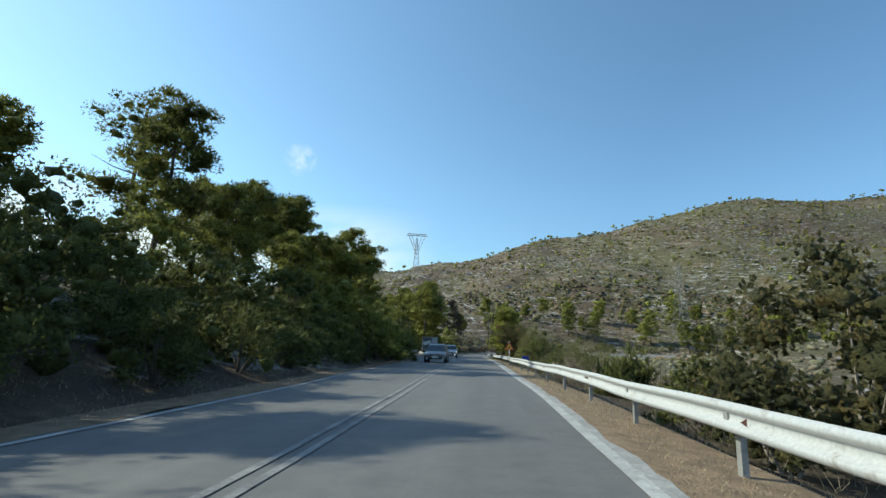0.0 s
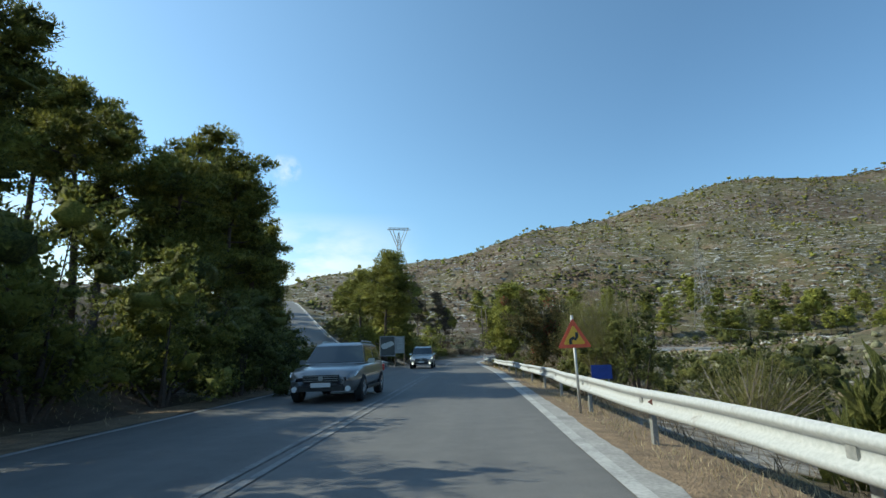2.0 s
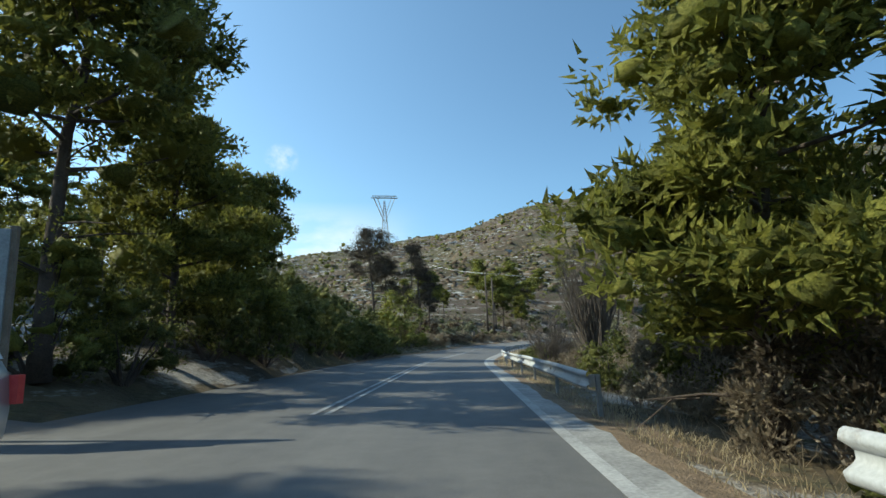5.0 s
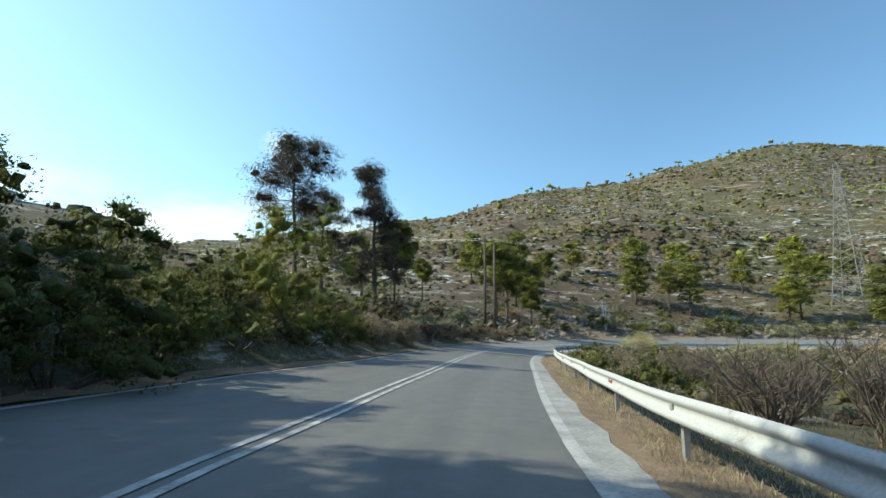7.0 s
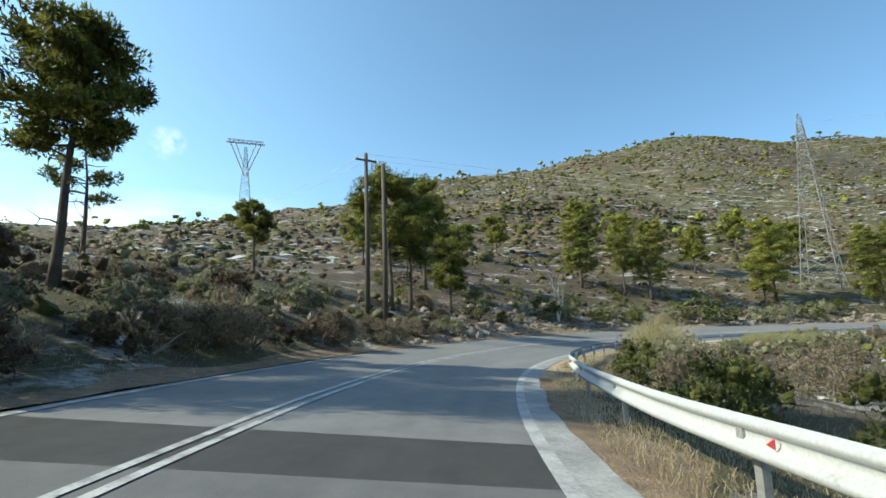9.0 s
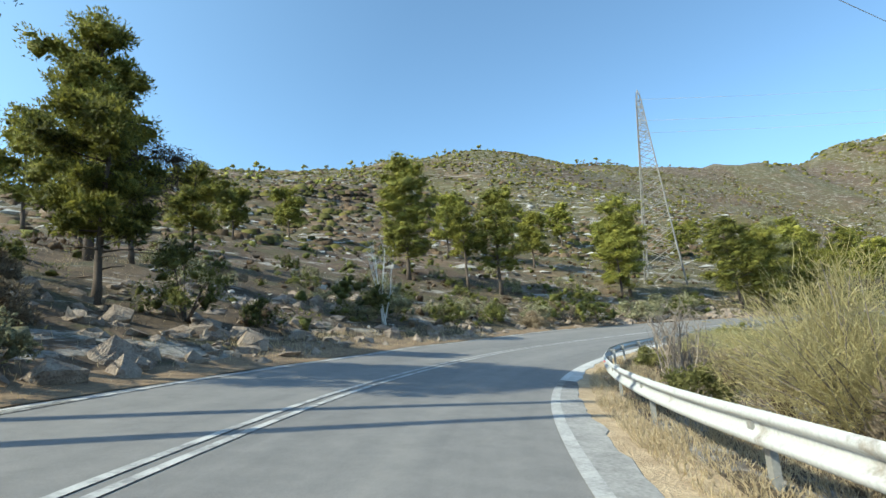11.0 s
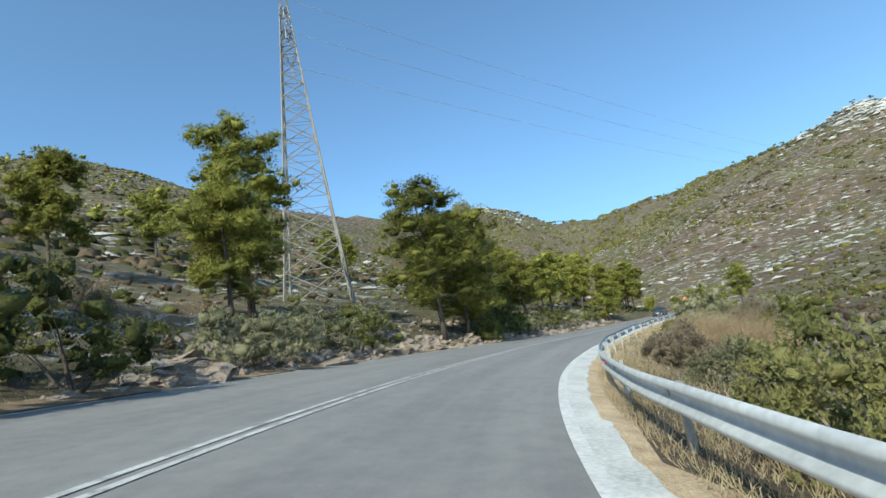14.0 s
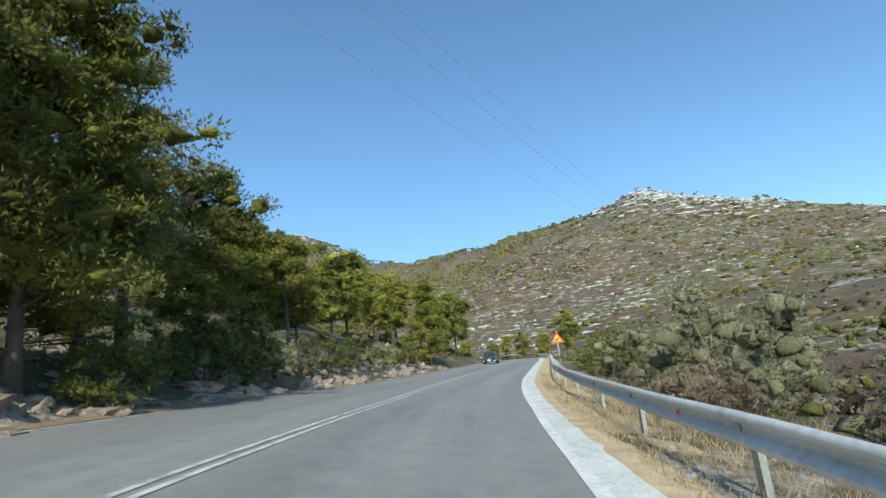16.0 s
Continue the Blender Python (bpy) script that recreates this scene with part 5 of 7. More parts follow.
# between side road and main road
pine(-1.6, 88.6, 11.3, 2.9, 0.42, "dark spreading pine behind the notice board", 31, dense=1.3, shape="flat")
pine(-1.0, 92.8, 7.8, 2.4, 0.25, "dark bushy pine behind the notice board", 32, dense=1.2)
pine(-0.9, 97.5, 7.0, 2.2, 0.2, "dark bushy pine beside the road", 33, dense=1.2)
for x, y, r, h, m in [(-3.4, 89.5, 1.9, 4.6, PINE_YOUNG), (-1.8, 88.8, 1.8, 3.6, PINE_YOUNG), (-0.8, 90.2, 1.4, 3.0, GREEN), (-0.8, 95.0, 1.6, 2.8, GREEN), (-4.6, 96, 2.0, 3.4, GREEN), (-1.4, 97, 2.2, 3.6, GREEN),
                      (-8.0, 108, 2.4, 3.6, GREEN), (-3.5, 104, 2.6, 4.4, GREEN), (-1.0, 109, 2.6, 4.4, GREEN), (-4.8, 113, 2.6, 4.2, GREEN), (0.2, 114, 2.2, 3.6, GREEN), (-9, 119, 2.6, 4.0, GREEN), (-3, 120, 2.2, 3.0, GREEN), (-0.4, 104.5, 1.9, 3.2, GREEN), (-0.6, 100.2, 1.8, 3.2, GREEN), (0.2, 107.0, 1.7, 2.8, GREEN), (0.8, 110.5, 1.7, 2.8, GREEN), (1.8, 113.8, 1.9, 2.8, GREEN), (2.4, 117.4, 1.8, 2.6, GREEN), (2.4, 121, 1.7, 2.2, GREEN), (-2.4, 116.5, 2.4, 3.4, GREEN), (-6.5, 105.5, 2.6, 4.0, GREEN), (-6.0, 124, 2.4, 3.4, GREEN), (-10, 112, 2.6, 3.6, GREEN), (-0.2, 102.4, 1.7, 4.6, GREEN), (0.0, 98.2, 1.3, 3.8, GREEN)]:
    k += 1
    shrub(x, y, r, h, m, "dense green bush on the wooded bank between the roads", k, leaf=0.14, per=260, clumps=26, ratio=0.2)
shrub(3.8, 129.4, 2.5, 6.0, PINE_YOUNG, "bright yellow-green young pine at the foot of the bank", 151, leaf=0.13, per=700, clumps=30, ratio=0.16)
# burnt and half-dead pines on the bank
pine(-0.9, 149.4, 13.2, 2.9, 0.5, "tall half-scorched pine with a thick forked trunk", 41, PINE_DRY, dead_limbs=14, shape="flat", sparse=0.15, dense=1.3, top=17.2)
pine(0.6, 152.5, 9.0, 2.2, 0.45, "slim scorched pine with brown needles", 42, PINE_DRY, dead_limbs=12, sparse=0.2)
pine(5.5, 148.3, 12.6, 2.8, 0.22, "scorched pine with a drooping ragged brown crown", 43, PINE_DRY, dead_limbs=16, sparse=0.15, shape="cone", tuft=0.24, dense=1.5, top=15.1)
pine(6.6, 154.8, 8.0, 1.9, 0.5, "slim green pine on the grassy slope", 44, shape="flat", top=11.6)
pine(2.6, 166.5, 6.5, 1.5, 0.5, "thin sparse pine on the grassy slope", 45, dead_limbs=10, sparse=0.4, shape="flat")
pine(9.5, 176, 5.5, 1.2, 0.5, "small sparse pine on the grassy slope", 46, shape="flat")
# bend, left side
pine(19.0, 174.9, 10.0, 2.7, 0.45, "large green pine with bare lower limbs beside the bend", 51, dense=1.3, tuft=0.18, dead_limbs=18, top=13.4, shape="flat")
pine(20.6, 176.4, 9.4, 2.4, 0.42, "leaning green pine beside a larger one", 52, tuft=0.18, lean=(0.03, 0.02), dead_limbs=12, top=12.2, shape="flat")
pine(24.5, 190.7, 11.2, 2.7, 0.3, "upright green pine with a browned underside", 53, dense=1.3, top=18.2)
pine(26.2, 191.2, 7.0, 2.2, 0.2, "scorched brown-grey pine beside a green one", 54, PINE_DRY, dense=0.8, sparse=0.35)
pine(30.5, 202.5, 9.0, 2.4, 0.32, "dark rounded pine on the rocky slope", 55, top=15.1)
pine(24.0, 199.0, 6.5, 2.0, 0.3, "small forked pine on the slope", 56)
pine(52.2, 209.8, 13.8, 3.5, 0.18, "full bright green pine standing alone above the bend", 57, dense=1.9, tuft=0.2)
pine(57.0, 206.0, 9.2, 1.7, 0.4, "slim green pine beside a fuller one", 58)
pine(60.8, 205.4, 12.0, 3.0, 0.26, "green pine with an uneven crown above the bend", 59, dense=1.5, tuft=0.2)
pine(83.0, 206.0, 11.5, 3.0, 0.24, "bright green pine at the foot of the lattice pylon", 60, PINE_YOUNG, dense=1.5, tuft=0.2, top=18.3, shape="flat")
pine(79.8, 204.8, 9.0, 2.6, 0.2, "bright green pine at the foot of the lattice pylon", 65, PINE_YOUNG, dense=1.4, tuft=0.2, top=13.0)
pine(93.8, 197.6, 9.4, 3.1, 0.24, "broad green roadside pine with layered branches", 61, dense=1.6, tuft=0.19, top=13.6, lean=(-0.14, 0), shape="flat")
pine(97.4, 196.8, 9.4, 3.2, 0.16, "broad dark green roadside pine with low branches", 62, dense=1.7, tuft=0.19, top=12.0)
pine(101.0, 197.6, 9.0, 2.9, 0.16, "broad dark green roadside pine with low branches", 63, dense=1.4, tuft=0.19, top=12.6)
pine(104.5, 198.4, 9.0, 2.2, 0.3, "pine with a thin pale dying top", 66, OLIVE, dense=1.1, top=15.0, sparse=0.1)
pine(109.5, 197.6, 9.0, 2.8, 0.16, "dark green roadside pine", 67, dense=1.3, tuft=0.2, top=11.8)
pine(116.4, 195.4, 8.0, 1.9, 0.35, "thin roadside pine with a leaning stem", 68, top=10.0, shape="flat")
pine(24.8, 181.2, 8.0, 1.7, 0.3, "dark ragged pine close to the road edge", 69, dense=1.1, top=9.6, dead_limbs=8)
DEAD = twiggy(38.0, 188.4, 5.6, 0.9, "pale leafless dead sapling standing among shrubs", 64, name="dead_sapling", n=5, group="", material=BOARD_PALE)
# ---- right side of the road ----
def road_shrub(s, l, *rest, **kw):
    x, y = ray_place(s, l)
    return shrub(x, y, *rest, **kw)


def road_twigs(s, l, *rest, **kw):
    x, y = ray_place(s, l)
    return twiggy(x, y, *rest, **kw)


TURN_LEAVES = foliage("turning_autumn_leaves", (0.028, 0.034, 0.013), (0.1, 0.1, 0.038), (0.25, 0.19, 0.075), 1.6)
YELLOWING = foliage("yellowing_leaves", (0.09, 0.10, 0.03), (0.21, 0.21, 0.07), (0.38, 0.36, 0.14), 1.2)
REED = foliage("reed_blades", (0.2, 0.19, 0.08), (0.37, 0.345, 0.155), (0.52, 0.47, 0.26), 0.7)
ORANGE = foliage("dry_orange_grass", (0.36, 0.25, 0.14), (0.54, 0.4, 0.24), (0.68, 0.53, 0.34), 0.8)
road_shrub(9.6, 6.2, 2.5, 3.9, TURN_LEAVES, "large bush with browning autumn leaves behind the guard rail", 201, leaf=0.15, per=200, clumps=26, ratio=0.42)
road_shrub(8.0, 4.2, 1.2, 1.7, TURN_LEAVES, "leafy low bush behind the guard rail", 202, leaf=0.13, per=150, clumps=14, ratio=0.42)
road_shrub(11.5, 4.4, 1.1, 1.5, GREEN, "green leafy low bush behind the guard rail", 203, leaf=0.13, per=150, clumps=14, ratio=0.42)
road_shrub(19.5, 5.2, 1.3, 1.5, GREEN, "dark green agave-like clump behind the guard rail", 204, leaf=0.35, per=60, clumps=12, ratio=0.14, spiky=True)
road_shrub(16.5, 6.0, 1.6, 1.3, DRYBUSH, "dry pale bush behind the guard rail", 205, leaf=0.14, per=120, clumps=16, ratio=0.12)
road_shrub(22.5, 4.6, 1.3, 1.2, DRYBUSH, "dry pale bush behind the guard rail", 206, leaf=0.14, per=120, clumps=16, ratio=0.12)
broom(*ray_place(31.5, 5.8), 2.1, 2.9, BROOM_GREEN, "tall yellow-green broom bush behind the guard rail", 207, n=7000)
road_shrub(27.5, 3.9, 1.1, 1.25, DRYBUSH, "dry seeding bush behind the guard rail", 208, leaf=0.13, per=140, clumps=14, ratio=0.14)
road_shrub(36.5, 4.8, 1.2, 1.5, GREEN, "dark green agave-like clump behind the guard rail", 209, leaf=0.35, per=60, clumps=12, ratio=0.14, spiky=True)
broom(*ray_place(41.0, 5.0), 1.4, 2.0, BROOM_GREEN, "yellow-green broom bush behind the guard rail", 210, n=4000)
road_shrub(47.0, 4.9, 0.95, 4.6, GREEN, "narrow tall dark green shrub behind the guard rail", 211, leaf=0.13, per=180, clumps=30, ratio=0.3)
broom(*ray_place(51.2, 5.0), 1.8, 4.7, BROOM_GREEN, "tall green broom thicket behind the guard rail", 212, n=16000, stems=70)
road_shrub(49.8, 3.9, 1.1, 2.0, GREEN, "dark shrub behind the guard rail", 213, leaf=0.13, per=150, clumps=14, ratio=0.35)
road_shrub(54.6, 3.7, 0.8, 1.5, DRYBUSH, "grey dry shrub behind the guard rail", 214, leaf=0.13, per=120, clumps=12, ratio=0.12)
road_shrub(60.5, 5.4, 2.0, 3.9, GREEN, "tall climber-covered dark bush with round leaves", 215, leaf=0.15, per=190, clumps=34, ratio=0.5)
RED_LEAF = foliage("dark_red_leaves", (0.10, 0.022, 0.018), (0.23, 0.045, 0.035), (0.36, 0.10, 0.06), 1.6)
leafy_tree(*ray_place(57.0, 3.7), [(1.4, (-1.75, 0.3), 2.7, 0.24), (1.9, (-1.4, -0.2), 3.2, 0.24), (1.7, (-0.8, 0.5), 3.8, 0.3), (1.1, (-0.9, -0.4), 2.0, 0.36), (0.6, (-0.8, 0.1), 1.3, 0.38), (0.9, (0.2, -0.6), 2.3, 0.45), (1.8, (0.25, 0.2), 4.1, 0.4),
            (1.3, (0.8, 0.4), 3.2, 0.48), (0.7, (0.8, -0.5), 1.8, 0.45), (0.5, (-0.3, -0.7), 1.0, 0.36), (1.6, (-0.4, 0.1), 2.9, 0.4), (0.5, (0.1, 0.7), 1.5, 0.45), (1.9, (0.6, 0.0), 4.0, 0.42), (1.8, (0.6, -0.5), 3.6, 0.42),
            (2.1, (-2.1, 0.1), 3.3, 0.26), (2.3, (-1.8, 0.5), 4.2, 0.28), (2.2, (-1.2, -0.3), 4.3, 0.3), (1.7, (1.2, 0.3), 3.7, 0.48), (1.9, (-0.4, -0.4), 3.7, 0.34), (2.0, (-1.0, 0.2), 3.5, 0.28), (1.4, (-0.6, 0.4), 2.6, 0.4), (0.8, (1.6, 0.2), 2.2, 0.5), (1.5, (1.7, -0.2), 3.0, 0.5)], 3.9, "climber-covered roadside tree with round leaves turning red", 219, TURN_LEAVES, RED_LEAF)
road_shrub(58.6, 3.6, 0.9, 1.6, GREEN, "dark leafy shrub behind the guard rail", 216, leaf=0.13, per=140, clumps=12, ratio=0.4)
road_shrub(63.0, 6.6, 1.6, 3.2, DRYBUSH, "grey half-dry shrub behind the guard rail", 217, leaf=0.14, per=130, clumps=18, ratio=0.14)
road_twigs(69.5, 5.0, 4.8, 1.9, "tall oleander with pale stems and few leaves", 218, n=30, leafy=(GREEN, 12, 0.14), name="oleander", group="roadside shrubs")
for i, (s, l, r, h, m) in enumerate([(66.5, 6.6, 1.8, 3.6, GREEN), (71.5, 7.2, 2.0, 4.2, GREEN), (68.5, 4.2, 1.0, 1.9, GREEN), (72.6, 5.4, 1.3, 2.8, DRYBUSH), (75.6, 8.4, 2.0, 4.0, GREEN), (65.0, 4.4, 1.1, 2.2, DRYBUSH), (80.5, 5.4, 1.5, 3.0, DRYBUSH), (83, 9.5, 2.2, 4.0, GREEN), (44.0, 7.0, 1.8, 2.6, GREEN), (56.5, 7.5, 2.0, 3.6, GREEN), (48.5, 8.0, 2.0, 2.8, GREEN), (39.5, 8.0, 1.9, 2.2, GREEN), (70, 3.7, 0.9, 1.3, GREEN), (73, 4.4, 1.2, 2.0, DRYBUSH), (75.5, 5.8, 1.5, 3.0, DRYBUSH), (77.5, 4.2, 1.1, 2.0, GREEN), (79, 6.4, 1.8, 3.6, GREEN), (81.5, 4.6, 1.3, 2.3, DRYBUSH),
                                     (84, 7.0, 1.9, 3.4, GREEN), (86, 4.6, 1.3, 2.4, DRYBUSH), (89, 6.0, 1.6, 2.6, DRYBUSH), (92, 4.6, 1.2, 1.9, GREEN), (95, 6.4, 1.7, 2.4, DRYBUSH), (99, 4.8, 1.2, 1.4, DRYBUSH), (103, 6.6, 1.7, 1.8, GREEN),
                                     (74, 9.5, 2.2, 3.8, GREEN), (88, 10, 2.4, 3.4, GREEN), (78.0, 2.9, 0.7, 1.0, GREEN)]):
    road_shrub(s, l, r, h, m, "grey dry bush in the thicket behind the guard rail" if m is DRYBUSH else "dark green bush in the thicket behind the guard rail", 220 + i, leaf=0.14, per=170, clumps=18, ratio=0.14 if m is DRYBUSH else 0.32)
pine(10.6, 84.0, 8.2, 2.3, 0.14, "bright green young pine close to the guard rail", 240, PINE_YOUNG, dense=1.6)
pine(13.0, 88.5, 6.4, 2.0, 0.15, "dark green young pine behind the thicket", 241, dense=1.2)
BARE_WOOD = simple("brown_bare_wood", (0.06, 0.046, 0.036), (0.15, 0.12, 0.095), 3.0, 0.95, bumpy=0.6, dist=0.02)
road_twigs(106.4, 7.4, 7.4, 2.3, "tall leafless bare tree behind the guard rail", 242, n=85, name="bare_tree", group="bare trees", material=BARE_WOOD)
road_twigs(104.0, 4.6, 3.0, 1.6, "leafless brown bush behind the guard rail", 243, n=40, material=BARE_WOOD)
road_shrub(106.0, 3.9, 1.3, 1.2, GREEN, "low dark bush under the bare tree", 244, leaf=0.13, per=170, clumps=16)
for i, (s, l, h) in enumerate([(113, 6.5, 2.2), (116.5, 5.0, 1.8), (118, 8.0, 2.4), (121.5, 6.5, 2.0), (125, 9.5, 2.2), (111, 9.0, 2.6), (115, 11.5, 2.4), (130, 7.5, 1.6)]):
    road_twigs(s, l, h, 1.4, "leafless tangled brown bush in the valley", 250 + i, n=34, material=BARE_WOOD)
for i, (s, l, r, h, m) in enumerate([(121.5, 3.9, 1.3, 1.3, GREEN), (126, 4.4, 1.1, 1.0, DRYBUSH), (130.5, 4.2, 1.2, 1.2, GREEN), (134, 5.6, 1.5, 1.5, DRYBUSH), (137, 4.0, 1.0, 1.1, YELLOWING), (141, 5.5, 1.5, 1.6, GREEN), (145, 4.2, 1.2, 1.3, GREEN),
                                     (150, 5.2, 1.4, 1.4, DRYBUSH), (155, 4.6, 1.3, 1.5, GREEN), (160, 6.0, 1.6, 1.8, OLIVE), (128, 9, 1.8, 1.7, GREEN), (134, 11, 2.0, 1.8, GREEN), (141, 10, 2.0, 2.0, DRYBUSH), (148, 9.5, 2.0, 2.0, GREEN), (125, 15, 2.2, 2.0, GREEN),
                                     (133, 18, 2.4, 2.2, DRYBUSH), (141, 17, 2.4, 2.2, GREEN), (150, 15, 2.2, 2.2, OLIVE), (157, 10.5, 1.9, 2.0, DRYBUSH), (120, 20, 2.4, 2.2, GREEN), (114, 17, 2.4, 2.2, DRYBUSH), (112, 24, 2.6, 2.4, GREEN), (124, 27, 2.6, 2.4, GREEN)]):
    road_shrub(s, l, r, h, m, "dry brown shrub in the valley scrub" if m is DRYBUSH else "green shrub in the valley scrub", 270 + i, leaf=0.14, per=150, clumps=16, ratio=0.14 if m is DRYBUSH else 0.3)
broom(*ray_place(171.0, 5.0), 2.0, 3.1, BROOM, "large dry yellow-green broom bush behind the guard rail", 300, n=16000, stems=90)
road_shrub(168.0, 4.0, 0.9, 1.2, DRYBUSH, "pale seeding bush behind the guard rail", 301, leaf=0.13, per=150, clumps=14, ratio=0.14)
road_shrub(166.5, 6.5, 1.6, 1.7, DRYBUSH, "grey dry bush behind the guard rail", 302, leaf=0.14, per=150, clumps=16, ratio=0.14)
road_twigs(177.0, 3.7, 2.3, 0.9, "leafless grey-brown bush behind the guard rail", 303)
for i, (s, l, r, h, m, lb) in enumerate([(174.5, 3.4, 0.8, 0.9, YELLOWING, "yellow-leaved low oleander"), (186.0, 3.2, 0.8, 1.1, YELLOWING, "yellow-leaved low oleander"), (181, 5.0, 1.2, 1.2, DRYBUSH, "dry low bush"), (190, 5.2, 1.2, 1.1, OLIVE, "grey-green low bush"),
                                         (196, 4.4, 1.1, 1.2, REED, "green reed clump"), (199, 3.4, 1.0, 1.3, REED, "green reed clump"), (202.5, 4.6, 1.3, 1.5, REED, "green reed clump"), (207.0, 2.9, 0.8, 1.35, YELLOWING, "leafy yellow-green oleander"), (209.0, 3.5, 0.9, 1.5, YELLOWING, "leafy yellow-green oleander"),
                                         (203, 3.1, 1.0, 1.3, REED, "green reed clump"), (206, 5.2, 1.3, 1.6, REED, "green reed clump"), (193, 8, 1.6, 1.6, OLIVE, "grey-green bush"), (200, 9, 1.7, 1.7, OLIVE, "grey-green bush"), (211, 6.5, 1.4, 1.5, OLIVE, "grey-green bush"),
                                         (222.8, 5.0, 1.1, 1.9, ORANGE, "tall dry orange grass clump"), (220.6, 5.9, 1.1, 1.9, ORANGE, "tall dry orange grass clump"), (218.5, 4.0, 1.0, 1.2, DRYBUSH, "dry twiggy bush"), (221.5, 3.6, 0.9, 0.9, DRYBUSH, "dry twiggy bush"), (214.5, 4.2, 1.0, 1.1, OLIVE, "grey-green bush"),
                                         (231, 5.5, 1.4, 1.4, OLIVE, "grey-green bush"), (234.5, 4.6, 1.1, 1.1, GREEN, "green bush"), (238, 6.5, 1.6, 1.6, OLIVE, "grey-green bush"), (245.0, 6.6, 2.2, 3.6, OLIVE, "large pale grey-green olive bush"), (249.0, 7.4, 2.2, 3.8, OLIVE, "large pale grey-green olive bush"),
                                         (254, 6.6, 1.9, 3.0, OLIVE, "grey-green bush"), (241, 9.5, 1.9, 2.0, DRYBUSH, "dry bush"), (243, 5.0, 1.1, 1.2, DRYBUSH, "dry bush"), (260, 6.2, 1.8, 2.8, GREEN, "green bush"), (266, 6.4, 1.8, 3.0, GREEN, "green bush"), (236, 11, 2.2, 1.9, GREEN, "green bush"),
                                         (246, 12, 2.2, 2.2, GREEN, "green bush"), (256, 12, 2.4, 2.4, OLIVE, "grey-green bush"), (274, 6.5, 1.9, 3.2, GREEN, "green bush")]):
    if m in (REED, ORANGE):
        clump_of_grass(*ray_place(s, l), r * 1.1, h, m, lb + " behind the guard rail", 310 + i, n=3600, name="reed_clump" if m is REED else "grass_clump")
        continue
    road_shrub(s, l, r, h, m, lb + " behind the guard rail", 310 + i, leaf=0.12, per=260, clumps=18, ratio=0.14 if m is DRYBUSH else 0.25)

